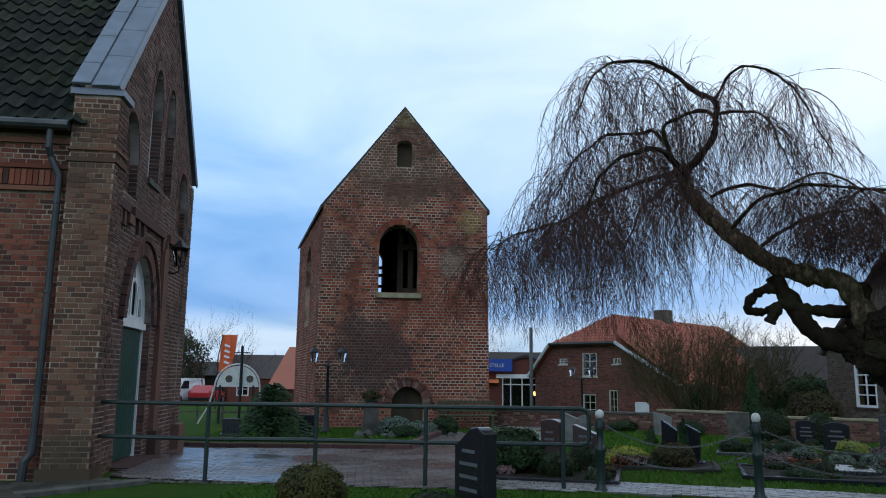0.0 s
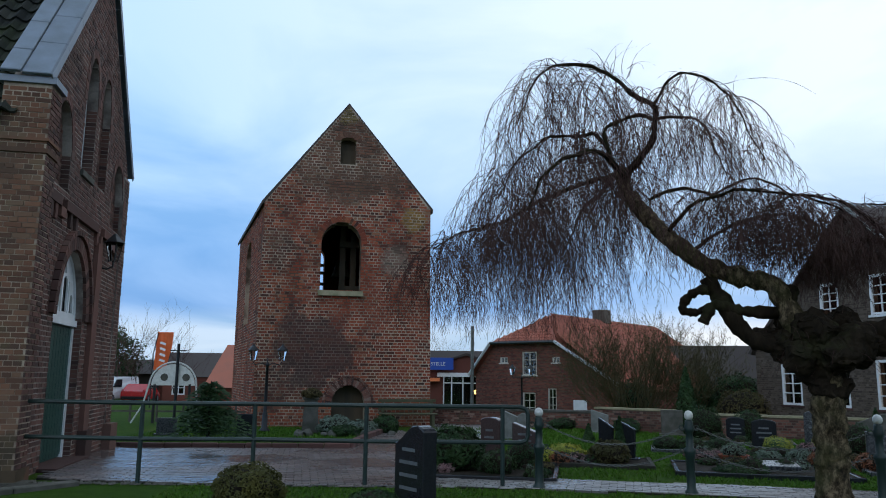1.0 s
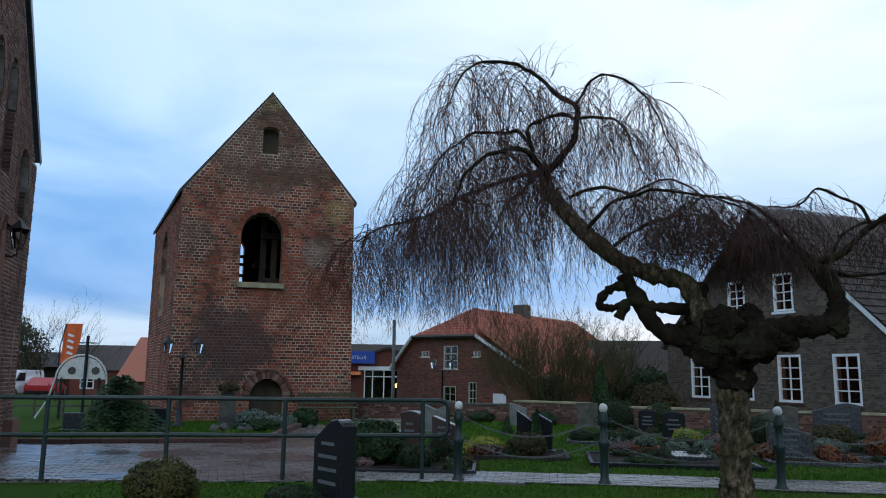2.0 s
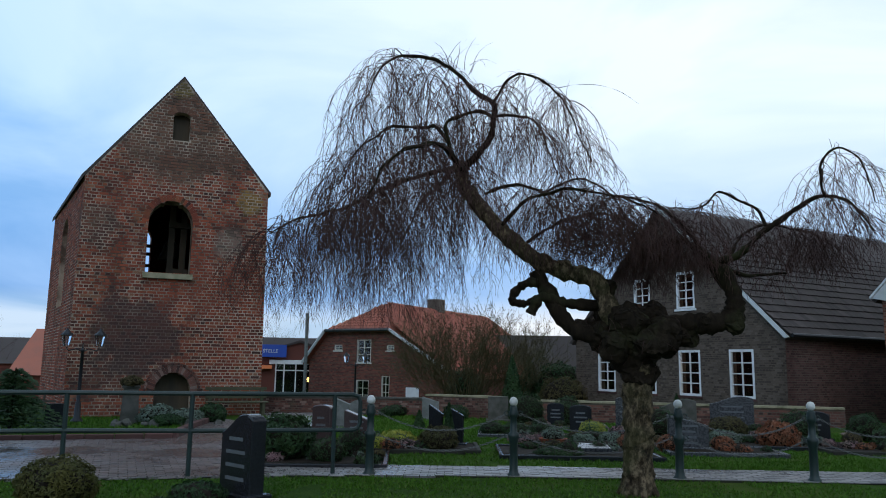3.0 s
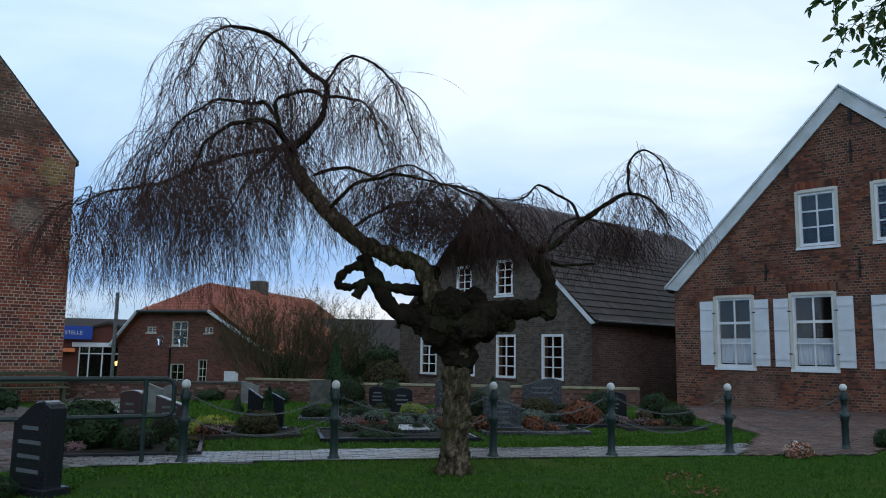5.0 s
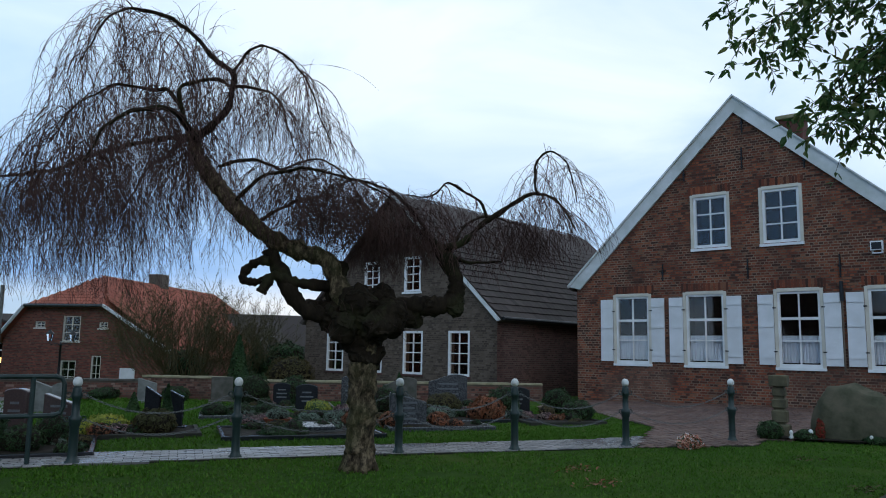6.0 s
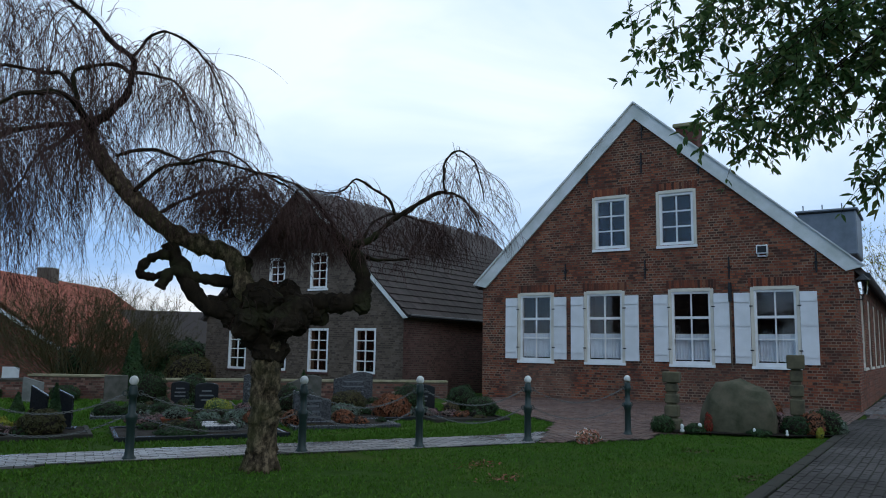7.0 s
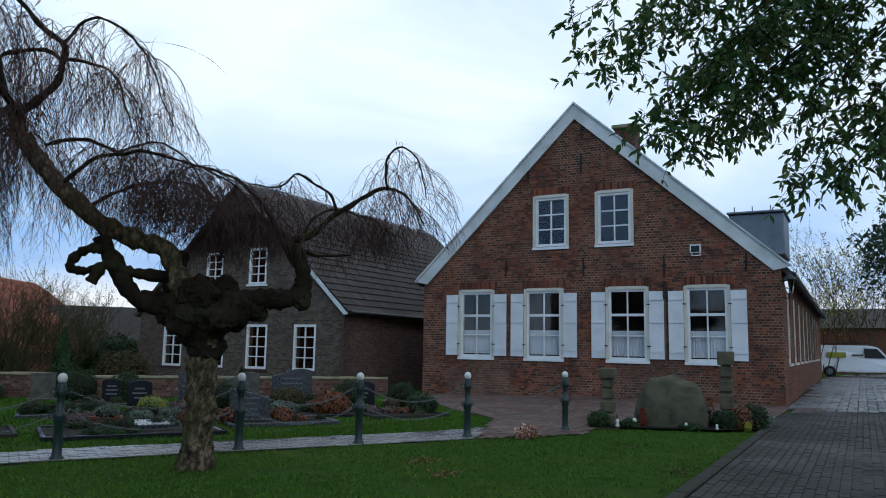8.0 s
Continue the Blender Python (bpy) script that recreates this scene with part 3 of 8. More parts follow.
def sash_window(parent, m, u0, u1, z0, z1, cols, rows, frame_w=0.07, bar=0.03, mid=None, inset=0.05, curtain=False, sill=True, fmat=None, room=True, lamp=False, name="window"):
    """A window in an opening: frame, glazing bars, panes, sill, and a room box with its dimness painted in."""
    fmat = fmat or M_WHITE
    w = part(name, bars(bmesh.new(), m, [(u0, u0 + frame_w, z0, z1), (u1 - frame_w, u1, z0, z1), (u0 + frame_w, u1 - frame_w, z0, z0 + frame_w), (u0 + frame_w, u1 - frame_w, z1 - frame_w, z1)], inset - 0.02, 0.09), fmat, parent)
    a0, a1, b0, b1 = u0 + frame_w, u1 - frame_w, z0 + frame_w, z1 - frame_w
    cuts_z = [b0 + (b1 - b0) * k / rows for k in range(1, rows)] if mid is None else mid
    cuts_u = [a0 + (a1 - a0) * k / cols for k in range(1, cols)]
    for k, u in enumerate(cuts_u):
        part("glazing_bar", bars(bmesh.new(), m, [(u - bar / 2, u + bar / 2, b0, b1)], inset, 0.05), fmat, w)
    for z, wd in [(z, bar) if not isinstance(z, tuple) else z for z in cuts_z]:
        part("glazing_bar", bars(bmesh.new(), m, [(a0, a1, z - wd / 2, z + wd / 2)], inset - 0.004, 0.054), fmat, w)
    us = [a0] + cuts_u + [a1]
    zs = [b0] + [z[0] if isinstance(z, tuple) else z for z in cuts_z] + [b1]
    for i in range(len(us) - 1):
        for j in range(len(zs) - 1):
            pane = part("pane", bars(bmesh.new(), m, [(us[i] + 0.004, us[i + 1] - 0.004, zs[j] + 0.004, zs[j + 1] - 0.004)], inset + 0.025, 0.006), M_GLASS, w)
            pane.visible_shadow = False
    if sill:
        part("window_sill", bars(bmesh.new(), m, [(u0 - 0.06, u1 + 0.06, z0 - 0.07, z0)], -0.05, 0.14), fmat if sill is True else sill, w)
    if curtain:
        bm = bmesh.new()
        top, n = b0 + (b1 - b0) * 0.40, 40
        a = [(a0 + (a1 - a0) * k / n) for k in range(n + 1)]
        lo = [bm.verts.new(m @ Vector((u, inset + 0.10 + 0.014 * math.sin(k * 1.9), b0 + 0.02 + 0.02 * abs(math.sin(k * 0.8))))) for k, u in enumerate(a)]
        hi = [bm.verts.new(m @ Vector((u, inset + 0.10 + 0.008 * math.sin(k * 1.9), top))) for k, u in enumerate(a)]
        for k in range(n):
            bm.faces.new((lo[k], lo[k + 1], hi[k + 1], hi[k]))
        part("lace_curtain", bm, M_LACE, w, "white lace half curtain")
        bm = bmesh.new()
        tube(bm, [m @ Vector((a0, inset + 0.10, top)), m @ Vector((a1, inset + 0.10, top))], 0.008, 6)
        part("curtain_rod", bm, M_WHITE, w)
    if lamp:
        c = m @ Vector(((a0 + a1) / 2 + 0.05, inset + 0.6, b0 + (b1 - b0) * 0.68))
        part("lit_ceiling_lamp", lathe([(0.03, 0.05), (0.11, 0.0), (0.10, -0.05), (0.03, -0.07)], 10, c), M_GLOW, w, "small warm lamp shining in the room")
    # room box behind the panes, its shade put into the colour
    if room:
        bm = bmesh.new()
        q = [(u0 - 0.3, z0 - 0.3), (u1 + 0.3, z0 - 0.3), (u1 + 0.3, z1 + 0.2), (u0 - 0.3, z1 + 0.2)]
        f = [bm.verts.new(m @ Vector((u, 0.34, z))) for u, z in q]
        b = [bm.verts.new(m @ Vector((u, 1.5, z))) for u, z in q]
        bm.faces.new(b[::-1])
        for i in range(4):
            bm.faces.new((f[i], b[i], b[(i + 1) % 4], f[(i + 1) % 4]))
        part("room_niche", bm, M_ROOMSHADE, w)
    return w


def tiled_slope(parent, m, length, run, tw, tl, material, name="tile", kind="pan", near=0, cut=None, seed=5):
    """Tiles on a slope: local x along the eave, local y up the slope, z out of it."""
    r = random.Random(seed)
    prof = {"pan": [(0, 0.0), (0.14, 0.028), (0.32, 0.060), (0.5, 0.030), (0.68, -0.008), (0.86, -0.012), (1.0, 0.0)], "flat": [(0, 0.012), (0.48, 0.010), (0.53, 0.0), (1.0, 0.0)], "wave": [(0, 0.0), (0.3, 0.035), (0.6, 0.0), (1.0, -0.004)]}[kind]
    nx, ny = int(length / tw), int(run / tl) + 1
    v, f, made = [], [], 0

    def one(x, y, ang, lift):
        c, s = math.cos(ang), math.sin(ang)
        vs = []
        for yy, up in ((0, 0.042 + lift), (tl * 1.18, 0.002 + lift)):
            for px, pz in prof:
                a, b = (px - 0.5) * tw, yy
                vs.append((x + 0.5 * tw + a * c - b * s, y + a * s + b * c, pz + up))
        k = len(prof)
        for px, pz in prof:
            a, b = (px - 0.5) * tw, 0.0
            vs.append((x + 0.5 * tw + a * c, y + a * s, pz + 0.006 + lift))
        fs = [(i, i + 1, k + i + 1, k + i) for i in range(k - 1)] + [(2 * k + i, 2 * k + i + 1, i + 1, i) for i in range(k - 1)]
        return vs, fs

    for j in range(ny):
        for i in range(nx):
            x, y = i * tw, j * tl
            if cut and not cut(x + tw / 2, y + tl / 2):
                continue
            vs, fs = one(x, y, r.uniform(-0.012, 0.012), r.uniform(0, 0.006))
            if made < near:
                me = bpy.data.meshes.new(name)
                me.from_pydata(vs, [], fs)
                me.materials.append(material)
                ob = new(name, me)
                ob.parent, ob.matrix_basis = parent, m
                made += 1
                continue
            k = len(v)
            v += [tuple(m @ Vector(p)) for p in vs]
            f += [tuple(q + k for q in face) for face in fs]
    me = bpy.data.meshes.new(name + "_field")
    me.from_pydata([tuple(p) for p in v], [], f)
    me.materials.append(material)
    ob = new(name + "_field", me)
    ob.parent = parent
    ob["kind"] = "stuff"
    return ob


def wall_pose(x, y, ang):
    """u runs along ang degrees, local +y goes into the building."""
    return pose(x, y, 0, 0, 0, ang)

# ---- ground and paving ----
xs = [-900, -400, -160, -80] + [-50 + 2 * i for i in range(20)] + [-10 + 0.5 * i for i in range(64)] + [22 + 2 * i for i in range(20)] + [70, 120, 240, 500, 1000]
ys = [-900, -300, -100, -40, -15] + [-5 + 0.5 * i for i in range(70)] + [30 + 2 * i for i in range(20)] + [80, 130, 240, 500, 1000]
gbm = bmesh.new()
gv = [[gbm.verts.new((x, y, gz(x, y) + 0.012 * noise.noise(Vector((x * 0.6, y * 0.6, 0))))) for x in xs] for y in ys]
for j in range(len(ys) - 1):
    for i in range(len(xs) - 1):
        gbm.faces.new((gv[j][i], gv[j][i + 1], gv[j + 1][i + 1], gv[j + 1][i]))
ground = part("ground", gbm, M_GRASS, None, shade=True)
tagged(ground, "short green winter lawn with yellowed patches", "lawn", kind="structure")


def inside(poly, x, y):
    hit = False
    for (x0, y0), (x1, y1) in zip(poly, poly[1:] + poly[:1]):
        if (y0 > y) != (y1 > y) and x < x0 + (x1 - x0) * (y - y0) / (y1 - y0):
            hit = not hit
    return hit


def pave(name, label, poly, size, ang, material, near=None, lift=0.03, gap=0.012, category="paving", piece="paver"):
    """A paved area: a dark bed and separate pavers in running bond on it."""
    bm = bmesh.new()
    ring = []
    for (x0, y0), (x1, y1) in zip(poly, poly[1:] + poly[:1]):
        k = max(1, int(math.hypot(x1 - x0, y1 - y0)))
        ring += [(x0 + (x1 - x0) * i / k, y0 + (y1 - y0) * i / k) for i in range(k)]
    top = [bm.verts.new((x, y, gz(x, y) + lift - 0.008)) for x, y in ring]
    low = [bm.verts.new((x, y, gz(x, y) - 0.1)) for x, y in ring]
    f = bm.faces.new(top)
    n = len(ring)
    for i in range(n):
        bm.faces.new((top[i], low[i], low[(i + 1) % n], top[(i + 1) % n]))
    bmesh.ops.triangulate(bm, faces=[f])
    bmesh.ops.recalc_face_normals(bm, faces=bm.faces[:])
    area = part(name, bm, M_JOINT)
    tagged(area, label, category, kind="structure")
    r = random.Random(len(name) * 7 + 1)
    c, s = math.cos(radians(ang)), math.sin(radians(ang))
    pts = [(x * c + y * s, -x * s + y * c) for x, y in poly]
    a0, a1 = min(p[0] for p in pts), max(p[0] for p in pts)
    b0, b1 = min(p[1] for p in pts), max(p[1] for p in pts)
    l, w = size
    v, fc, singles = [], [], 0
    bmu = bmesh.new()
    box(bmu, (0, 0, 0), (1, 1, 1))
    unit = mesh_of(bmu, piece, material)
    row, b = 0, b0
    while b < b1:
        a = a0 - (row % 2) * l / 2
        while a < a1:
            x, y = (a + l / 2) * c - (b + w / 2) * s, (a + l / 2) * s + (b + w / 2) * c
            if inside(poly, x, y):
                z = gz(x, y) + lift + r.uniform(-0.003, 0.003)
                hl, hw, t1, t2 = (l - gap) / 2, (w - gap) / 2, r.uniform(-0.012, 0.012), r.uniform(-0.012, 0.012)
                if near and singles < 300 and inside(near, x, y):
                    ob = new(piece, unit)
                    ob.parent = area
                    ob.matrix_basis = pose(x, y, z - 0.02, 0, 0, ang) @ Matrix.Diagonal((2 * hl, 2 * hw, 0.04, 1))
                    singles += 1
                else:
                    k = len(v)
                    for e, zz in ((0.0, z - 0.012), (0.006, z)):
                        for p, q in ((-1, -1), (1, -1), (1, 1), (-1, 1)):
                            da, db = p * (hl - e), q * (hw - e)
                            v.append((x + da * c - db * s, y + da * s + db * c, zz + p * hl * t1 + q * hw * t2))
                    fc += [(k + 4, k + 5, k + 6, k + 7)] + [(k + i, k + (i + 1) % 4, k + 4 + (i + 1) % 4, k + 4 + i) for i in range(4)]
            a += l
        b += w
        row += 1
    me = bpy.data.meshes.new(piece + "_field")
    me.from_pydata(v, [], fc)
    me.materials.append(material)
    ob = new(piece + "_field", me)
    ob.parent = area
    ob["kind"] = "stuff"
    return area


def kerb(name, label, pts, w, h, material, lift=0.0, seg=0.9, category="kerb", piece="kerb_stone"):
    """A row of kerb stones along a line."""
    t = thing(name, label, category, kind="structure")
    for (x0, y0), (x1, y1) in zip(pts, pts[1:]):
        d = math.hypot(x1 - x0, y1 - y0)
        k = max(1, round(d / seg))
        a = math.degrees(math.atan2(y1 - y0, x1 - x0))
        for i in range(k):
            f = (i + 0.5) / k
            x, y = x0 + (x1 - x0) * f, y0 + (y1 - y0) * f
            part(piece, box_bm((x, y, gz(x, y) + lift + h / 2 - 0.06 + rng.uniform(-0.004, 0.004)), (d / k - 0.012, w, h + 0.12), a + rng.uniform(-0.4, 0.4), bevel=0.014), material, t)
    return t


SQUARE = [(-4.35, 10.3), (-2.7, 9.86), (-0.5, 9.62), (0.75, 9.7), (0.8, 11.4), (0.95, 14.0), (1.3, 17.8), (1.5, 20.5), (0.35, 24.3), (-0.2, 24.3), (-0.62, 15.5), (-4.2, 15.45), (-5.3, 16.6), (-6.6, 16.8), (-6.6, 15.2), (-5.2, 15.0)]
pave("church_square", "wet grey-brown brick paving of the church square", SQUARE, (0.21, 0.105), 6, M_SQUARE, [(-3.0, 9.9), (0.7, 9.7), (0.7, 11.0), (-3, 11)])
NEAR_EDGE = [(0.75, 9.55), (1.93, 9.40), (3.67, 8.90), (5.64, 8.28), (7.2, 7.78), (8.95, 7.25)]
FAR_EDGE = [(10.2, 8.05), (8.9, 8.25), (7.45, 8.72), (5.9, 9.2), (4.0, 9.82), (2.2, 10.28), (0.8, 10.4)]
pave("path", "narrow wet pale brick path along the post and chain fence", NEAR_EDGE + FAR_EDGE, (0.20, 0.10), -18, M_PATH, [(2, 8.5), (5.5, 7.8), (6.2, 9.6), (2, 10.5)])
PLAZA = [(8.97, 7.2), (10.75, 6.45), (11.5, 6.75), (13.1, 6.2), (14.5, 5.0), (17.5, 5.65), (20.4, 6.35), (17.95, 16.5), (15.5, 15.6), (13.6, 14.1), (14.0, 12.9), (12.4, 10.3), (11.6, 8.95), (10.2, 8.03)]
pave("forecourt", "brown clinker forecourt in front of the house", PLAZA, (0.21, 0.105), 13, M_PLAZA, [(9.5, 6.8), (13, 6.4), (13, 8.5), (10, 8)])
ROAD = [(4.0, 2.42), (6.95, 3.05), (10.6, 3.88), (14.45, 4.78), (14.7, 5.03), (17.5, 5.64), (18.22, 5.62), (20.3, 4.18), (24.0, 1.5), (24.0, -4.0), (4.0, -4.0)]
pave("road", "dark grey brick paved lane beside the lawn", ROAD, (0.20, 0.10), 13, M_ROAD, gap=0.006, near=[(8, 0.5), (12, 2), (12, 4), (8, 3.2)])
LANE = [(18.25, 5.64), (20.25, 6.36), (33.2, 9.5), (46.4, 12.72), (60, 14), (60, 2), (48.0, 3.5), (30.0, -1.0), (24.05, -2.5), (24.05, 1.52), (20.32, 4.22)]
pave("lane", "wet pale block paving of the lane beside the farmhouse", LANE, (0.30, 0.22), 13, M_LANE)
kerb("lane_kerb", "dark mossy stone kerb between lawn and lane", [(5.2, 2.78), (6.95, 3.14), (10.6, 3.97), (14.5, 4.87)], 0.14, 0.05, M_KERB, category="kerb")
kerb("lawn_kerb", "low dark brick edging of the tower lawn", [(-6.4, 16.0), (-4.2, 15.5), (-0.62, 15.62)], 0.12, 0.12, M_SIDEBRICK, seg=0.5, category="edging", piece="edging_brick")
kerb("ramp_kerb", "brick edging rising along the tower lawn", [(-0.62, 15.62), (-0.35, 20.0), (0.3, 24.6)], 0.14, 0.16, M_SIDEBRICK, seg=0.5, category="edging", piece="edging_brick")
PATH2 = [(1.45, 20.0), (2.6, 19.6), (3.5, 23.5), (4.3, 28.0), (3.1, 28.9), (1.75, 26.5), (1.7, 24.0)]
pave("tower_path", "wet pale path beside the bell tower", PATH2, (0.30, 0.30), 20, M_PATH, None)

pave("church_apron", "mossy grey stone slabs along the church wall", [(-7.0, 8.2), (-4.72, 8.62), (-3.78, 9.82), (-4.3, 10.1), (-4.72, 9.76), (-7.0, 9.46)], (0.42, 0.32), 7, M_APRON, lift=0.02, piece="slab")
kerb("apron_kerb", "pale weathered stone edging of the church apron", [(-4.66, 8.6), (-3.68, 9.84)], 0.16, 0.06, M_STONE, seg=0.75, piece="edging_stone")

# pebble strip at the edge of the square
pv, pf = [], []
for i in range(420):
    x = rng.uniform(-4.3, 0.8)
    y = 9.86 - (x + 2.7) * 0.075 + rng.uniform(-0.09, 0.05)
    rr = rng.uniform(0.012, 0.035)
    k = len(pv)
    z = gz(x, y) + 0.01
    pv += [(x + rr, y, z), (x, y + rr, z), (x - rr, y, z), (x, y - rr, z), (x + rr * .2, y, z + rr * 0.9)]
    pf += [(k, k + 1, k + 4), (k + 1, k + 2, k + 4), (k + 2, k + 3, k + 4), (k + 3, k, k + 4)]
me = bpy.data.meshes.new("pebble_strip")
me.from_pydata(pv, [], pf)
me.materials.append(M_STONE)
tagged(new("pebble_strip", me), "strip of small pale pebbles along the paving", "pebbles", kind="stuff")

# ---- church ----
church = thing("church", "red brick church gable with pointed blind niches and a green door", "church", kind="")
CF = wall_pose(-4.53, 10.01, 97.0)
W_CH = 5.06
C_OUT = [(0.0, -0.3), (W_CH, -0.3), (W_CH, 5.17), (W_CH / 2, 8.29), (0.0, 5.17)]
N1, N2 = arch(0.32, 1.2, 3.95, 4.45, 0.75, True), arch(3.86, 4.74, 3.95, 4.45, 0.75, True)
I1, I2 = arch(1.72, 2.42, 4.45, 5.55, 0.85, True), arch(2.64, 3.34, 4.45, 5.55, 0.85, True)
DO = arch(1.05, 2.62, -0.3, 2.15, 1.05, True, 12)
CHOLES = [N1, N2, I1, I2, DO]
part("front_wall", wall_panel([C_OUT] + CHOLES, CF, 0.5), M_MORTAR_F, church)
CB = lay_bricks([C_OUT] + CHOLES, 0.21, 0.058, 0.012, -0.05, seed=2)
for h in (N1, N2):
    part("niche_back", wall_panel([h], CF @ Matrix.Translation((0, 0.13, 0)), 0.1), M_MORTAR_D, church)
    bricks(church, "niche_brick", lay_bricks([h], 0.21, 0.058, 0.012, 3.9, seed=4), CF @ Matrix.Translation((0, 0.13, 0)), M_CHURCH_FRONT)
part("niche_back", wall_panel([I2], CF @ Matrix.Translation((0, 0.13, 0)), 0.1), M_MORTAR_D, church)
bricks(church, "niche_brick", lay_bricks([I2], 0.21, 0.058, 0.012, 4.4, seed=4), CF @ Matrix.Translation((0, 0.13, 0)), M_CHURCH_FRONT)
for (a, b, sp, ri) in ((0.32, 1.2, 4.45, 0.75), (3.86, 4.74, 4.45, 0.75), (1.72, 2.42, 5.55, 0.85), (2.64, 3.34, 5.55, 0.85)):
    part("niche_arch", arch_bricks(a, b, sp, ri, 0.14, CF, 0.012, 18, True), M_CHURCH_FRONT, church)
part("door_arch", arch_bricks(1.05, 2.62, 2.15, 1.05, 0.2, CF, 0.05, 26, True), M_CHURCH_FRONT, church)
part("door_hood_mould", arch_bricks(0.83, 2.84, 2.15, 1.27, 0.07, CF, 0.09, 26, True), M_CHURCH_FRONT, church)
# string course with corbels under the niches
part("string_course", bars(bmesh.new(), CF, [(0.15, 0.75, 3.66, 3.80), (0.75, 1.0, 3.52, 3.66), (1.0, 2.9, 3.66, 3.80), (3.3, 4.9, 3.66, 3.80)], -0.07, 0.08), M_CHURCH_FRONT, church)
for u in (0.35, 0.55, 1.3, 1.6, 2.9, 3.2):
    part("corbel", bars(bmesh.new(), CF, [(u, u + 0.1, 3.45, 3.66)], -0.05, 0.06), M_CHURCH_FRONT, church)
# lancet window
lan = part("window", hollow(arch(1.76, 2.38, 4.5, 5.5, 0.8, True), CF, 0.16, 0.24), M_WHITE, church, "slender white pointed window")
part("window_frame", bars(bmesh.new(), CF, [(1.76, 1.83, 4.5, 5.7), (2.31, 2.38, 4.5, 5.7), (2.04, 2.10, 4.5, 6.2), (1.8, 2.35, 4.5, 4.57), (1.8, 2.35, 5.45, 5.5)], 0.18, 0.05), M_WHITE, lan)
part("pane", wall_panel([arch(1.78, 2.36, 4.5, 5.5, 0.78, True)], CF @ Matrix.Translation((0, 0.21, 0)), 0.006), M_GLASS, lan)
part("window_sill", bars(bmesh.new(), CF, [(1.72, 2.42, 4.36, 4.45)], -0.05, 0.35), M_STONE, lan)
# door: leaves, white transom and traceried fanlight
cdoor = part("door", bars(bmesh.new(), CF, [(1.1, 1.83, 0.06, 2.05), (1.845, 2.57, 0.06, 2.05)], 0.15, 0.06), M_GREENDOOR, church, "tall dark green boarded double door")
for k in range(10):
    u = 1.12 + k * 0.146
    part("board", bars(bmesh.new(), CF, [(u, u + 0.134, 0.1, 2.02)], 0.135, 0.02), M_GREENDOOR, cdoor)
for a, b in ((1.05, 1.12), (2.55, 2.62)):
    part("door_jamb", bars(bmesh.new(), CF, [(a, b, 0.0, 2.08)], 0.11, 0.12), M_WHITE, cdoor, "white door jamb")
part("transom", bars(bmesh.new(), CF, [(1.03, 2.64, 2.06, 2.16)], 0.07, 0.2), M_WHITE, cdoor, "white moulded transom")
part("door_step", bars(bmesh.new(), CF, [(0.95, 2.75, -0.2, 0.05)], -0.25, 0.9), M_SIDEBRICK, cdoor, "brick door step")
fan = part("fanlight", hollow(arch(1.07, 2.60, 2.16, 2.2, 0.97, True, 12), CF, 0.10, 0.20), M_WHITE, church, "white traceried fanlight over the door")
ftr = bmesh.new()
bars(ftr, CF, [(1.07, 2.60, 2.16, 2.25), (1.40, 1.46, 2.2, 2.75), (1.80, 1.87, 2.2, 3.1), (2.21, 2.27, 2.2, 2.75)], 0.12, 0.05)
part("tracery", ftr, M_WHITE, fan)
fto = arch(1.07, 2.60, 2.16, 2.2, 0.97, True, 12)
fq = [arch(1.16, 1.38, 2.27, 2.42, 0.14, True), arch(1.48, 1.78, 2.27, 2.62, 0.2, True), arch(1.89, 2.19, 2.27, 2.62, 0.2, True), arch(2.29, 2.51, 2.27, 2.42, 0.14, True), arch(1.62, 1.79, 2.86, 2.92, 0.07), arch(1.88, 2.05, 2.86, 2.92, 0.07)]
part("tracery_panel", wall_panel([fto] + fq, CF @ Matrix.Translation((0, 0.14, 0)), 0.03), M_WHITE, fan)
part("pane", wall_panel([fto], CF @ Matrix.Translation((0, 0.18, 0)), 0.006), M_GLASS, fan)
# added dark sheet: painted shade of the interior behind door and lancet
part("painted_dark_backing", prism_bm([(0.8, -0.2), (4.2, -0.2), (4.2, 4.8), (2.53, 6.9), (0.8, 4.8)], CF @ Matrix.Translation((0, 0.9, 0)), 0.05), M_ROOMSHADE, church)
part("plaque", bars(bmesh.new(), CF, [(3.0, 3.36, 1.42, 1.76)], -0.02, 0.03), M_STONE, church, "small grey wall plaque")
# side wall
SW = wall_pose(-4.53 - 8 * math.cos(radians(7)), 10.01 - 8 * math.sin(radians(7)), 7.0)
S_OUT = [(0.0, -0.3), (7.5, -0.3), (7.5, 4.7), (0.0, 4.7)]
part("side_wall", wall_panel([S_OUT], SW, 0.5), M_MORTAR, church)
# cornice bands
part("cornice", bars(bmesh.new(), SW, [(0, 7.45, 4.42, 4.5), (0, 7.45, 4.56, 4.7)], -0.05, 0.06), M_CHURCH, church)
cbm = bmesh.new()
for k in range(100):
    u = 7.44 - k * 0.076
    bars(cbm, SW, [(u - 0.064, u, 3.84, 4.05)], -0.035, 0.05)
part("soldier_course", cbm, M_CHURCH, church)
part("dentil_course", bars(bmesh.new(), SW, [(0, 7.45, 4.07, 4.13), (0, 7.45, 3.76, 3.82)], -0.055, 0.06), M_CHURCH, church)
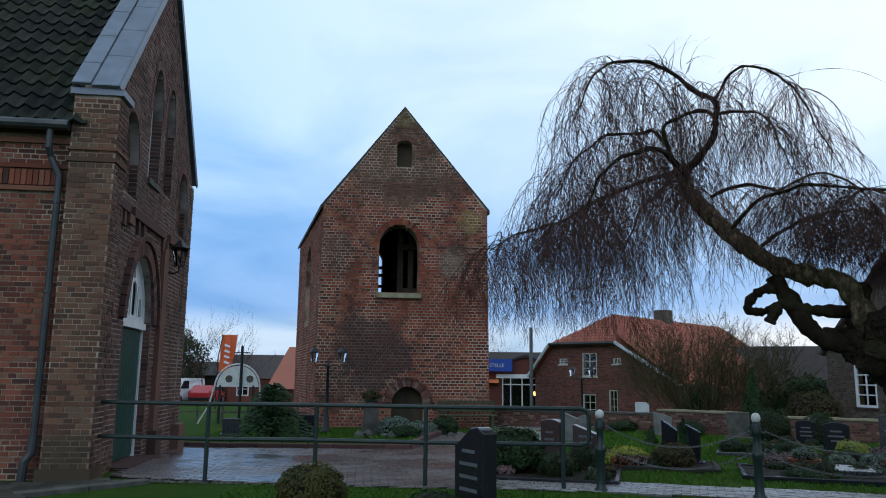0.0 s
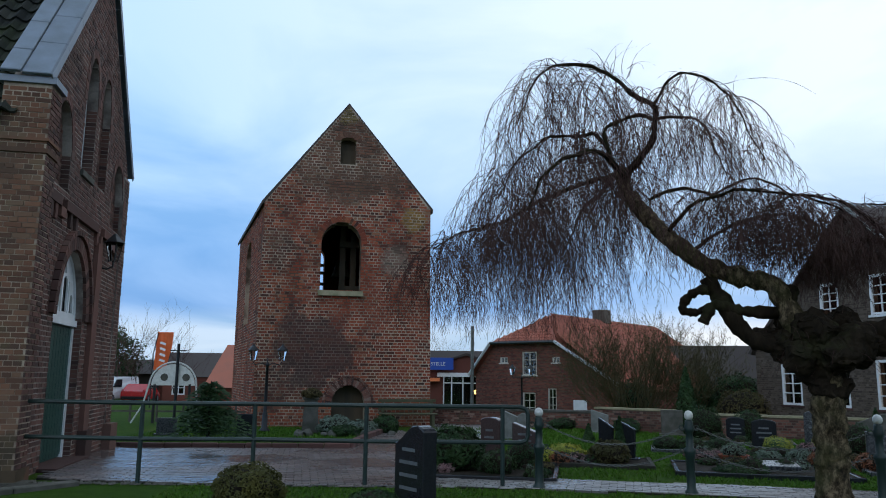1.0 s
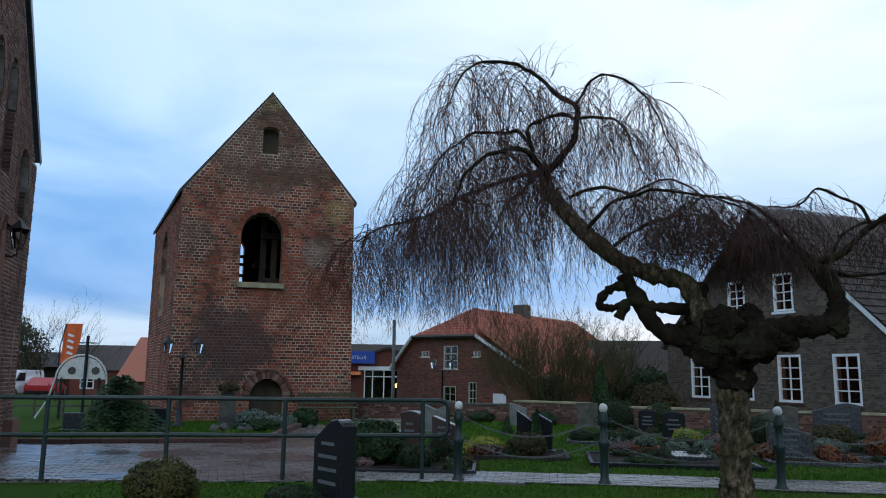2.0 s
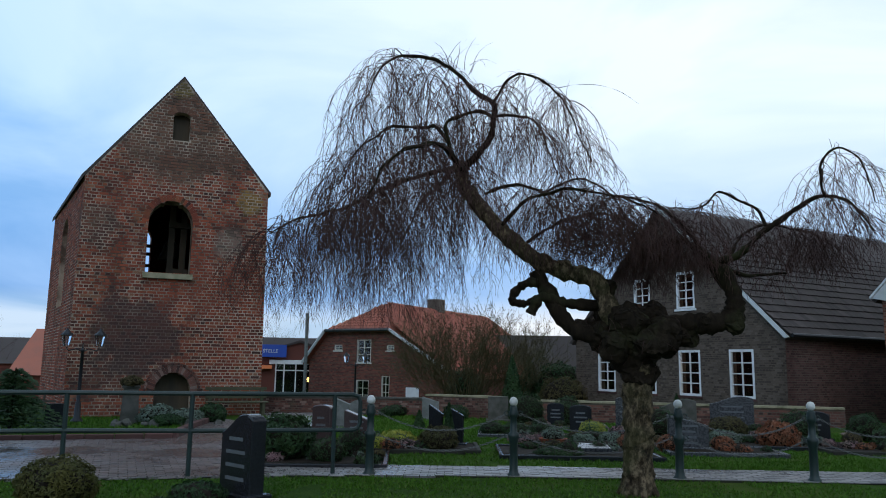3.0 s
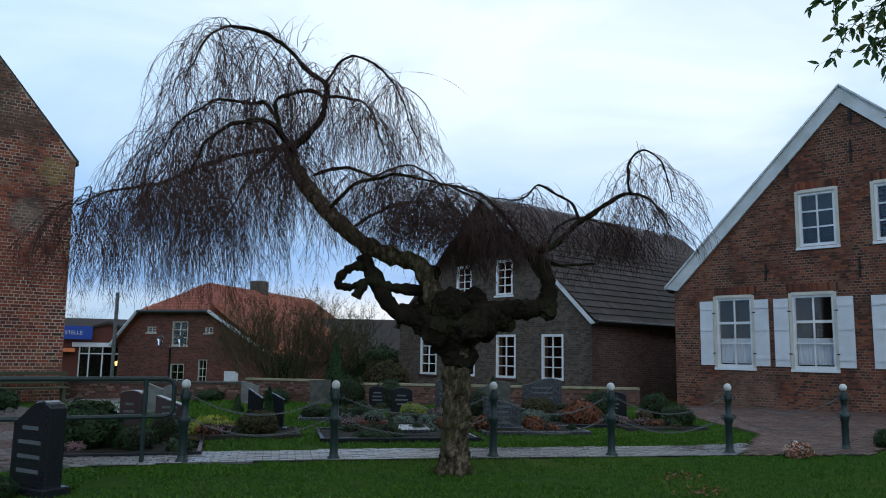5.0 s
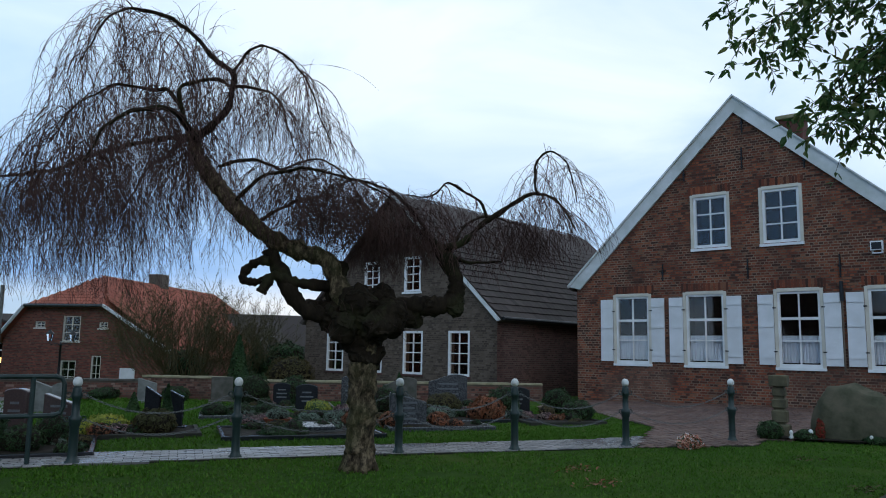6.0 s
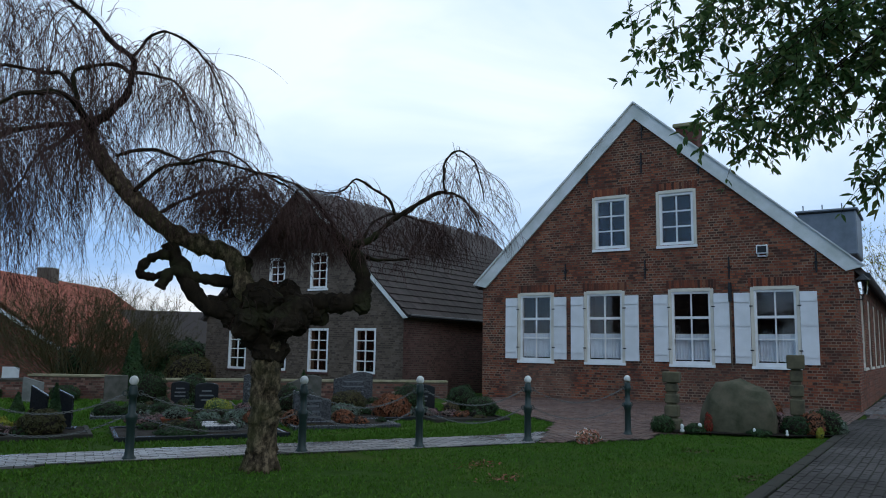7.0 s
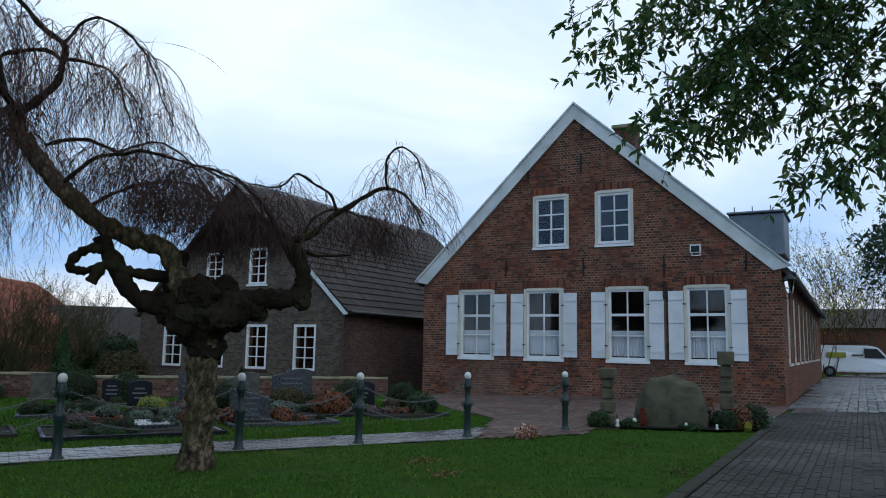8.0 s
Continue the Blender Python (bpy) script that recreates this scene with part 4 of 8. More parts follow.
# corner piers
PR = [(7.47, -0.3), (8.06, -0.3), (8.06, 5.1), (7.47, 5.1)]
PW = SW @ Matrix.Translation((0, -0.14, 0))
part("corner_pier", wall_panel([PR], PW, 0.44), M_MORTAR, church)
bricks(church, "pier_brick", lay_bricks([PR], 0.21, 0.058, 0.012, -0.05, seed=8), PW, M_PIER, 0.008, (7.4, 8.1, -0.1, 5.1))
PS = SW @ Matrix.Translation((8.064, -0.14, 0)) @ Matrix.Rotation(radians(90), 4, "Z")
bricks(church, "pier_side_brick", lay_bricks([[(0, -0.3), (0.44, -0.3), (0.44, 5.1), (0, 5.1)]], 0.21, 0.058, 0.012, -0.05, seed=10), PS, M_CHURCH_FRONT)
# brick courses on the reveals of niches, window and door
rv = bmesh.new()
for u0, u1, z0, z1, deep in ((0.32, 1.2, 3.95, 4.6, 0.13), (3.86, 4.74, 3.95, 4.6, 0.13), (1.72, 2.42, 4.45, 5.75, 0.17), (2.64, 3.34, 4.45, 5.75, 0.13), (1.05, 2.62, 0.0, 2.3, 0.11)):
    z = z0
    while z < z1:
        bars(rv, CF, [(u0 - 0.002, u0 + 0.006, z, z + 0.058), (u1 - 0.006, u1 + 0.002, z, z + 0.058)], 0.004, deep - 0.008)
        z += 0.07
part("reveal_brickwork", rv, M_CHURCH_FRONT, church)["kind"] = "stuff"
part("pier_plinth", bars(bmesh.new(), PW, [(7.43, 8.1, -0.3, 0.16)], -0.05, 0.52), M_PIER, church)
part("pier_band", bars(bmesh.new(), PW, [(7.44, 8.09, 4.16, 4.22), (7.44, 8.09, 4.32, 4.36)], -0.03, 0.49), M_PIER, church)
part("pier_cap", bars(bmesh.new(), PW, [(7.42, 8.12, 5.1, 5.19)], -0.04, 0.50), M_ZINC, church, "grey sheet-metal pier cap")
FPM = CF @ Matrix.Translation((0, -0.03, 0))
part("far_pier", wall_panel([[(4.72, -0.3), (5.14, -0.3), (5.14, 5.1), (4.72, 5.1)]], FPM, 0.06), M_MORTAR_F, church)
bricks(church, "far_pier_brick", lay_bricks([[(4.72, -0.3), (5.14, -0.3), (5.14, 5.1), (4.72, 5.1)]], 0.21, 0.058, 0.012, -0.05, seed=9), FPM, M_CHURCH_FRONT)
part("jamb_pier", wall_panel([[(2.95, -0.3), (3.25, -0.3), (3.25, 3.5), (2.95, 3.5)]], CF @ Matrix.Translation((0, -0.08, 0)), 0.1), M_CHURCH_FRONT, church)
for a, b in ((2.9, 3.3), (4.66, 5.2)):
    part("jamb_pier_plinth", bars(bmesh.new(), CF, [(a, b, -0.3, 0.42)], -0.15, 0.16), M_CHURCH_FRONT, church)
# copings on the gable slopes
for sgn, u0 in ((1, -0.15), (-1, W_CH + 0.15)):
    L = math.hypot(W_CH / 2 + 0.15, 3.25)
    ang = math.degrees(math.atan2(3.25, W_CH / 2 + 0.15))
    cm = CF @ Matrix.Translation((u0, 0, 5.14)) @ Matrix.Rotation(radians(-ang if sgn > 0 else ang + 180), 4, "Y")
    for k in range(5):
        a, b = L * k / 5 + 0.003, L * (k + 1) / 5 - 0.003
        cb = bmesh.new()
        zz = 0.10 if sgn > 0 else -0.10
        box(cb, ((a + b) / 2, 0.12, zz), (b - a, 0.36, 0.05), bevel=0.01)
        box(cb, ((a + b) / 2, -0.07, zz * 0.5), (b - a, 0.012, 0.13))
        cb.transform(cm)
        part("coping_sheet", cb, M_ZINC, church, "folded zinc coping sheet")
        cb = bmesh.new()
        a, b = max(0.0, a - 0.28), b - 0.286
        box(cb, ((a + b) / 2, 0.43, zz * 1.25), (b - a, 0.25, 0.05), bevel=0.01)
        cb.transform(cm)
        part("coping_sheet", cb, M_ZINC, church)
# roof
RM = SW @ Matrix.Translation((0, -0.18, 4.66)) @ Matrix.Rotation(radians(52.5), 4, "X")
part("roof", prism_bm([(0, -0.06), (8.0, -0.06), (8.0, -0.1), (0, -0.1)], RM, 4.35), M_MORTAR_D, church)
RM2 = wall_pose(-4.53, 10.01, 97.0)
part("roof_back", prism_bm([(2.53, 8.1), (5.3, 4.6), (5.2, 4.5), (2.43, 8.0)], RM2 @ Matrix.Translation((0, 0.45, 0)), 8), M_PANTILE, church)
gm = bmesh.new()
tube(gm, [SW @ Vector((0, -0.22, 4.66)), SW @ Vector((7.46, -0.22, 4.63))], 0.075, 10)
part("gutter", gm, M_GUTTER, church)
dp = bmesh.new()
tube(dp, [SW @ Vector(p) for p in ((7.22, -0.2, 4.6), (7.22, -0.2, 4.32), (7.24, -0.14, 4.2), (7.36, -0.12, 3.95), (7.36, -0.12, 3.8), (7.36, -0.12, 0.5))], 0.045, 10)
part("downpipe", dp, M_GUTTER, church, "dark zinc downpipe")
dp = bmesh.new()
tube(dp, [SW @ Vector(p) for p in ((7.36, -0.12, 0.55), (7.35, -0.13, 0.35), (7.29, -0.16, 0.25), (7.27, -0.16, -0.05))], 0.056, 10)
part("downpipe_shoe", dp, M_GUTTER, church)
for z in (3.6, 2.4, 1.2):
    part("pipe_clip", lathe([(0.055, -0.02), (0.055, 0.02)], 10, SW @ Vector((7.36, -0.12, z))), M_GUTTER, church)
# lantern on a bracket
cl = thing("wall_lantern", "black iron wall lantern on a church front bracket", "lantern")
lp = CF @ Vector((3.5, -0.2, 3.46))
bm = bmesh.new()
tube(bm, [CF @ Vector(p) for p in ((3.5, 0, 3.16), (3.5, -0.1, 3.13), (3.5, -0.2, 3.18), (3.5, -0.2, 3.28))], 0.016, 6)
part("bracket", bm, M_BLACKMETAL, cl)
part("lantern_body", lathe([(0.07, -0.19), (0.14, 0.12), (0.15, 0.14)], 6, lp), M_GLASS, cl)
part("lantern_roof", lathe([(0.19, 0.14), (0.16, 0.17), (0.07, 0.25), (0.02, 0.30)], 6, lp), M_BLACKMETAL, cl)
for k in range(6):
    a = k * math.pi / 3
    bm = bmesh.new()
    tube(bm, [lp + Vector((0.075 * math.cos(a), 0.075 * math.sin(a), -0.2)), lp + Vector((0.148 * math.cos(a), 0.148 * math.sin(a), 0.14))], 0.008, 4)
    part("glazing_rib", bm, M_BLACKMETAL, cl)

# ---- bell tower ----
tower = thing("bell_tower", "old red brick bell tower with a steep gable and round-arched openings", "bell tower")
TW = wall_pose(-4.09, 25.3, 5.88)
TE, TP, TU, TWID, TD = 7.11, 10.70, 2.71, 5.64, 8.4
T_OUT = [(-0.1, -0.7), (TWID + 0.1, -0.7), (TWID, TE), (TU, TP), (0.0, TE)]
BELL, SLIT, TDOOR = arch(1.92, 3.27, 4.15, 5.78, 0.74), arch(2.46, 2.99, 8.56, 9.4, 0.12), arch(2.44, 3.52, -0.7, 0.44, 0.6)
part("front_wall", wall_panel([T_OUT, BELL, SLIT, TDOOR], TW, 0.7), M_MORTAR_T, tower)
part("bell_arch", arch_bricks(1.92, 3.27, 5.78, 0.74, 0.2, TW, 0.02, 26), M_TOWER, tower)
part("slit_grille", bars(bmesh.new(), TW, [(2.44, 3.01, 8.5, 9.6)], 0.35, 0.05), M_TIMBER, tower, "dark weathered boards")
part("slit_arch", arch_bricks(2.46, 2.99, 9.4, 0.12, 0.2, TW, 0.02, 9), M_TOWER, tower)
part("door_arch", arch_bricks(2.44, 3.52, 0.44, 0.6, 0.22, TW, 0.03, 24), M_WALLBRICK, tower)
part("door_arch_rim", arch_bricks(2.2, 3.76, 0.44, 0.84, 0.07, TW, 0.05, 28), M_WALLBRICK, tower)
part("bell_sill", bars(bmesh.new(), TW, [(1.86, 3.36, 3.98, 4.15)], -0.12, 0.8), M_SILL, tower, "sloping mossy stone sill")
part("door", bars(bmesh.new(), TW, [(2.4, 3.56, -0.5, 1.0)], 0.45, 0.06), M_TIMBER, tower, "low dark plank door")
# left flank, seen at a slant; it leans outwards to the back
FLA = math.degrees(math.atan2(8.36, -1.45))
TL = wall_pose(-4.09, 25.3, 5.88) @ Matrix.Translation((-1.45, 8.36, 0)) @ Matrix.Rotation(radians(FLA + 180), 4, "Z")
LL = math.hypot(1.45, 8.36)
L_OUT = [(0, -0.7), (LL, -0.7), (LL, TE), (0, TE)]
LHOLE = arch(3.3, 5.0, 3.2, 5.6, 0.8)
part("side_wall", wall_panel([L_OUT, LHOLE], TL, 0.7), M_MORTAR_T, tower)
part("niche_back", wall_panel([LHOLE], TL @ Matrix.Translation((0, 0.3, 0)), 0.1), M_TOWER, tower)
bricks(tower, "side_brick", lay_bricks([L_OUT, LHOLE], 0.27, 0.080, 0.021, -0.6, jitter=0.003, seed=15), TL, M_TOWER, 0.012)
TBK = TW @ Matrix.Translation((-1.45, 8.36, 0)) @ Matrix.Rotation(math.atan2(0.54, TWID + 0.45), 4, "Z")
bk = [(0, -0.7), (TWID + 0.45, -0.7), (TWID + 0.45, TE), (TU + 0.2, TP), (0, TE)]
part("back_wall", wall_panel([bk, arch(2.9, 3.72, 5.1, 6.6, 0.4)], TBK, 0.5), M_TOWER, tower)
for z in (5.35, 5.85, 6.2):
    part("louvre_board", bars(bmesh.new(), TBK, [(2.9, 3.72, z, z + 0.12)], 0.1, 0.2), M_TIMBER, tower)
rw = bmesh.new()
p0, p1 = Vector((TWID, 0.05, 0)), Vector((TWID - 1.0, 8.9, 0))
q = [rw.verts.new(TW @ (p + Vector((o, 0, z)))) for o in (0, -0.6) for p, z in ((p0, -0.7), (p1, -0.7), (p1, TE), (p0, TE))]
for f in ((0, 1, 2, 3), (7, 6, 5, 4), (0, 4, 5, 1), (3, 2, 6, 7)):
    rw.faces.new([q[i] for i in f])
part("right_wall", rw, M_TOWER, tower)
for side in (0, 1):
    e0 = Vector((-0.12 if side == 0 else TWID + 0.1, 0.06, TE - 0.12))
    e1 = Vector((-1.6 if side == 0 else TWID - 0.9, 8.9, TE - 0.12))
    r0, r1 = Vector((TU, 0.06, TP - 0.04)), Vector((TU - 1.2, 8.7, TP - 0.04))
    rb = bmesh.new()
    vs = [rb.verts.new(TW @ (p + Vector((0, 0, o)))) for o in (0.0, 0.14) for p in (e0, e1, r1, r0)]
    for f in ((0, 1, 2, 3), (7, 6, 5, 4), (0, 4, 5, 1), (1, 5, 6, 2), (2, 6, 7, 3), (3, 7, 4, 0)):
        rb.faces.new([vs[i] for i in f])
    part("roof_slope", rb, M_SLATE, tower)
# bell frame and bell behind the opening
for u in (2.62, 3.0):
    part("frame_post", bars(bmesh.new(), TW, [(u, u + 0.2, 3.9, 6.9)], 1.6, 0.2), M_TIMBER, tower)
for z in (4.3, 5.9):
    part("frame_beam", bars(bmesh.new(), TW, [(2.6, 3.7, z, z + 0.2)], 1.5, 0.2), M_TIMBER, tower)
part("bell", lathe([(0.42, 0.0), (0.38, 0.08), (0.28, 0.3), (0.22, 0.55), (0.12, 0.66), (0.04, 0.7)], 18, TW @ Vector((2.75, 2.4, 4.9))), M_BRONZE, tower, "bronze bell")
part("chamber_floor", bars(bmesh.new(), TW, [(0.2, TWID - 0.6, 3.7, 3.85)], 0.75, 7.2), M_TIMBER, tower)
TBR = lay_bricks([T_OUT, BELL, SLIT, TDOOR], 0.27, 0.080, 0.021, -0.55, jitter=0.004, seed=11)

# ---- farmhouse ----
house = thing("farmhouse", "red-brown brick farmhouse gable with white verge boards and shutters", "house")
HW = wall_pose(17.74, 16.6, -76.3)
HWID, HE, HP, HU = 10.5, 3.63, 8.55, 5.04
H_OUT = [(0, -0.5), (HWID, -0.5), (HWID, HE), (HU, HP), (0, HE)]
H_WIN = [(1.31, 2.42), (3.49, 4.62), (5.97, 7.08), (8.12, 9.20)]
H_UP = [(3.77, 4.79), (5.68, 6.69)]
rect = lambda a, b, c, d: [(a, c), (b, c), (b, d), (a, d)]
HHOLES = [rect(a, b, 1.06, 3.07) for a, b in H_WIN] + [rect(a, b, 4.34, 5.86) for a, b in H_UP]
part("front_wall", wall_panel([H_OUT] + HHOLES, HW, 0.34), M_MORTAR_H, house)
for a, b in H_WIN:
    sash_window(house, HW, a, b, 1.06, 3.07, 2, 3, 0.09, 0.035, mid=[1.75, (2.33, 0.07)], inset=0.02, curtain=True)
    part("window_casing", bars(bmesh.new(), HW, [(a - 0.05, a + 0.03, 1.02, 3.11), (b - 0.03, b + 0.05, 1.02, 3.11), (a + 0.03, b - 0.03, 3.04, 3.13)], -0.035, 0.06), M_CREAM_SHADED, house)
    for x0, flip in ((a - 0.46, 0), (b + 0.06, 1)):
        sh = part("shutter", bars(bmesh.new(), HW, [(x0, x0 + 0.40, 1.12, 2.97)], -0.06, 0.035), M_SHUTTER, house, "white painted ledged shutter, folded open")
        for z in (1.3, 2.1, 2.72):
            part("ledge", bars(bmesh.new(), HW, [(x0 + 0.015, x0 + 0.385, z, z + 0.07)], -0.078, 0.02), M_SHUTTER, sh)
        for z in (1.45, 2.6):
            hx = a - 0.05 if not flip else b + 0.03
            part("hinge", bars(bmesh.new(), HW, [(hx - 0.03, hx + 0.06, z, z + 0.03)], -0.07, 0.012), M_BLACKMETAL, sh)
    hb = bmesh.new()
    k = 0
    while a - 0.1 + k * 0.071 < b + 0.1:
        u = a - 0.1 + k * 0.071
        bars(hb, HW, [(u, u + 0.06, 3.14, 3.36)], -0.012, 0.03)
        k += 1
    part("lintel_bricks", hb, M_HOUSE, house)
for a, b in H_UP:
    sash_window(house, HW, a, b, 4.34, 5.86, 2, 3, 0.10, 0.035, inset=0.02, fmat=M_WHITE)
    part("window_casing", bars(bmesh.new(), HW, [(a - 0.05, a + 0.03, 4.3, 5.9), (b - 0.03, b + 0.05, 4.3, 5.9), (a + 0.03, b - 0.03, 5.83, 5.92)], -0.035, 0.06), M_CREAM_SHADED, house)
    hb = bmesh.new()
    for k in range(int((b - a + 0.2) / 0.071)):
        u = a - 0.1 + k * 0.071
        bars(hb, HW, [(u, u + 0.06, 5.93, 6.13)], -0.012, 0.03)
    part("lintel_bricks", hb, M_HOUSE, house)
# verge boards with kneelers
for s in (0, 1):
    e, zb = (-0.28, 3.42) if s == 0 else (HWID + 0.25, 3.55)
    poly = [(e, zb), (HU, HP + 0.07), (HU, HP - 0.41), (e + (0.42 if s == 0 else -0.42), zb - 0.10)]
    part("verge_board", prism_bm(poly, HW @ Matrix.Translation((0, -0.09, 0)), 0.07), M_VERGE, house, "weathered white verge board")
    poly2 = [(e, zb + 0.03), (HU, HP + 0.11), (HU, HP + 0.05), (e + 0.02, zb - 0.03)]
    part("verge_cap", prism_bm(poly2, HW @ Matrix.Translation((0, -0.14, 0)), 0.16), M_VERGE, house)
    ru = -0.3 if s == 0 else HWID + 0.3
    part("roof_slope", prism_bm([(ru, 3.38), (HU, HP + 0.01), (HU, HP - 0.14), (ru + (0.1 if s == 0 else -0.1), 3.28)], HW @ Matrix.Translation((0, 0.0, 0)), 27.5), M_SLATE, house)
for u, z, h in ((5.25, 7.8, 0.55), (5.22, 6.8, 0.6), (3.56, 6.55, 0.4), (6.83, 6.5, 0.4), (2.85, 3.72, 0.5), (5.28, 3.7, 0.55), (7.56, 3.65, 0.6), (9.67, 3.7, 0.5)):
    ab = bmesh.new()
    tube(ab, [HW @ Vector((u, -0.03, z - h / 2)), HW @ Vector((u, -0.03, z + h / 2))], 0.022, 6)
    box(ab, HW @ Vector((u, -0.02, z)), (0.07, 0.07, 0.05))
    part("wall_anchor", ab, M_BLACKMETAL, house, "black iron wall anchor")
fl = part("floodlight", bars(bmesh.new(), HW, [(8.28, 8.56, 3.98, 4.2)], -0.16, 0.1), M_WHITE, house, "small white floodlight")
part("bracket", bars(bmesh.new(), HW, [(8.3, 8.33, 3.9, 4.22), (8.51, 8.54, 3.9, 4.22), (8.3, 8.54, 3.9, 3.93)], -0.1, 0.1), M_WHITE, fl)
part("lens", bars(bmesh.new(), HW, [(8.31, 8.53, 4.0, 4.17)], -0.168, 0.01), M_BLACKMETAL, fl)
dp = bmesh.new()
tube(dp, [HW @ Vector((7.57, -0.06, 3.25)), HW @ Vector((7.57, -0.06, 2.75))], 0.05, 8)
part("pipe_hopper", dp, M_BLACKMETAL, house)
dp = bmesh.new()
tube(dp, [HW @ Vector((7.57, -0.05, 2.75)), HW @ Vector((7.57, -0.05, 1.0))], 0.022, 8)
part("downpipe", dp, M_MORTAR_D, house)
hl = thing("wall_lantern", "black lantern on the corner of the farmhouse", "lantern")
lp = HW @ Vector((10.7, -0.25, 3.05))
part("lantern_body", lathe([(0.07, -0.2), (0.13, 0.12), (0.14, 0.14)], 6, lp), M_GLASS, hl)
part("lantern_roof", lathe([(0.18, 0.14), (0.06, 0.25), (0.02, 0.3)], 6, lp), M_BLACKMETAL, hl)
bm = bmesh.new()
tube(bm, [HW @ Vector((10.5, -0.02, 2.75)), HW @ Vector((10.66, -0.2, 2.72)), HW @ Vector((10.7, -0.25, 2.86))], 0.015, 6)
part("bracket", bm, M_BLACKMETAL, hl)
# long side wall with its windows
HS = wall_pose(20.23, 6.4, 13.7)
s_out = [(0.0, -0.5), (27, -0.5), (27, 3.5), (0.0, 3.5)]
s_win = [(1.6 + 2.6 * k, 2.8 + 2.6 * k) for k in range(9)]
part("side_wall", wall_panel([s_out] + [rect(a, b, 1.06, 3.0) for a, b in s_win], HS, 0.34), M_MORTAR_H, house)
for a, b in s_win:
    # cream tone puts the shade on these slanting frames into their colour
    sash_window(house, HS, a, b, 1.06, 3.0, 2, 3, 0.12, 0.04, inset=0.05, fmat=M_CREAM_SHADED)
bm = bmesh.new()
tube(bm, [HS @ Vector((-0.1, -0.3, 3.32)), HS @ Vector((27, -0.3, 3.32))], 0.07, 8)
part("gutter", bm, M_BLACKMETAL, house)
part("back_wall", bars(bmesh.new(), HW, [(0, HWID, -0.5, 3.5)], 26.8, 0.3), M_HOUSE, house)
part("left_wall", bars(bmesh.new(), wall_pose(17.74 + 27 * 0.9716, 16.6 + 27 * 0.2368, 193.7), [(0, 26.6, -0.5, 3.5)], 0.0, 0.3), M_HOUSE, house)
ch = part("chimney", box_bm((21.3, 11.25, 7.75), (0.65, 0.65, 1.1), 13.7, 0.02), M_WALLBRICK, house, "short mossy brick chimney")
part("chimney_cap", box_bm((21.3, 11.25, 8.32), (0.8, 0.8, 0.12), 13.7, 0.02), M_SILL, ch)
dm = part("dormer", box_bm((23.6, 8.05, 4.80), (2.0, 1.5, 1.25), 13.7, 0.03), M_ZINC, house, "zinc clad dormer box")
part("dormer_roof", box_bm((23.6, 8.05, 5.46), (2.2, 1.62, 0.07), 13.7, 0.02), M_ZINC, dm)
for k in range(3):
    part("seam", box_bm((23.6 - 0.237 * (k - 1) * 0.5 - 1.0 * 0.97, 8.15 + 0.97 * (k - 1) * 0.5 - 1.0 * 0.237, 4.95), (0.02, 0.03, 1.4), 13.7), M_ZINC, dm)
HSB = lay_bricks([s_out] + [rect(a, b, 1.06, 3.0) for a, b in s_win], 0.21, 0.056, 0.016, -0.3, seed=22)
HBR = lay_bricks([H_OUT] + HHOLES, 0.21, 0.055, 0.017, -0.3, seed=21)

# ---- grey-brown house ----
grey = thing("grey_house", "grey-brown brick house with a dark tiled roof and white sash windows", "house")
GW = wall_pose(14.15, 28.15, -77.36)
GWID, GE, GP = 9.65, 2.55, 7.07
G_OUT = [(0, -0.6), (GWID, -0.6), (GWID, GE), (GWID / 2, GP), (0, GE)]
G_WIN = [(1.32, 2.30), (3.45, 4.40), (5.46, 6.41), (7.58, 8.52)]
G_UP = [(3.36, 4.18, 3.42, 4.62), (5.44, 6.26, 3.42, 4.70)]
GHOLES = [rect(a, b, 0.50, 2.02) for a, b in G_WIN] + [rect(*w) for w in G_UP]
part("front_wall", wall_panel([G_OUT] + GHOLES, GW, 0.34), M_MORTAR_D, grey)
for i, (a, b) in enumerate(G_WIN):
    sash_window(grey, GW, a, b, 0.50, 2.02, 2, 4, 0.08, 0.035, inset=0.02, sill=M_SIDEBRICK, lamp=(i == 2))
for a, b, c, d in G_UP:
    sash_window(grey, GW, a, b, c, d, 2, 4, 0.08, 0.03, inset=0.02, sill=True)
GS = wall_pose(14.15 + GWID * math.cos(radians(-77.36)), 28.15 + GWID * math.sin(radians(-77.36)), 12.64)
g_out = [(0, -0.6), (14, -0.6), (14, GE), (0, GE)]
part("side_wall", wall_panel([g_out], GS, 0.3), M_MORTAR_D, grey)
bricks(grey, "side_brick", lay_bricks([g_out], 0.21, 0.058, 0.012, -0.4, seed=25), GS, M_SIDEBRICK, 0.005)
bricks(grey, "brick", lay_bricks([G_OUT] + GHOLES, 0.21, 0.058, 0.012, -0.4, seed=24), GW, M_GREYBRICK, 0.007)
slope = math.hypot(GWID / 2 + 0.25, GP - GE + 0.2)
gang = math.degrees(math.atan2(GP - GE + 0.1, GWID / 2 + 0.25))
part("roof_deck", prism_bm([(GWID + 0.22, GE - 0.16), (GWID / 2, GP + 0.05), (-0.22, GE - 0.16), (-0.1, GE - 0.26), (GWID / 2, GP - 0.08), (GWID + 0.1, GE - 0.26)], GW @ Matrix.Translation((0, -0.12, 0)), 14.2), M_SLATE, grey)
GR = GS @ Matrix.Translation((-0.15, -0.26, GE - 0.14)) @ Matrix.Rotation(radians(gang), 4, "X")
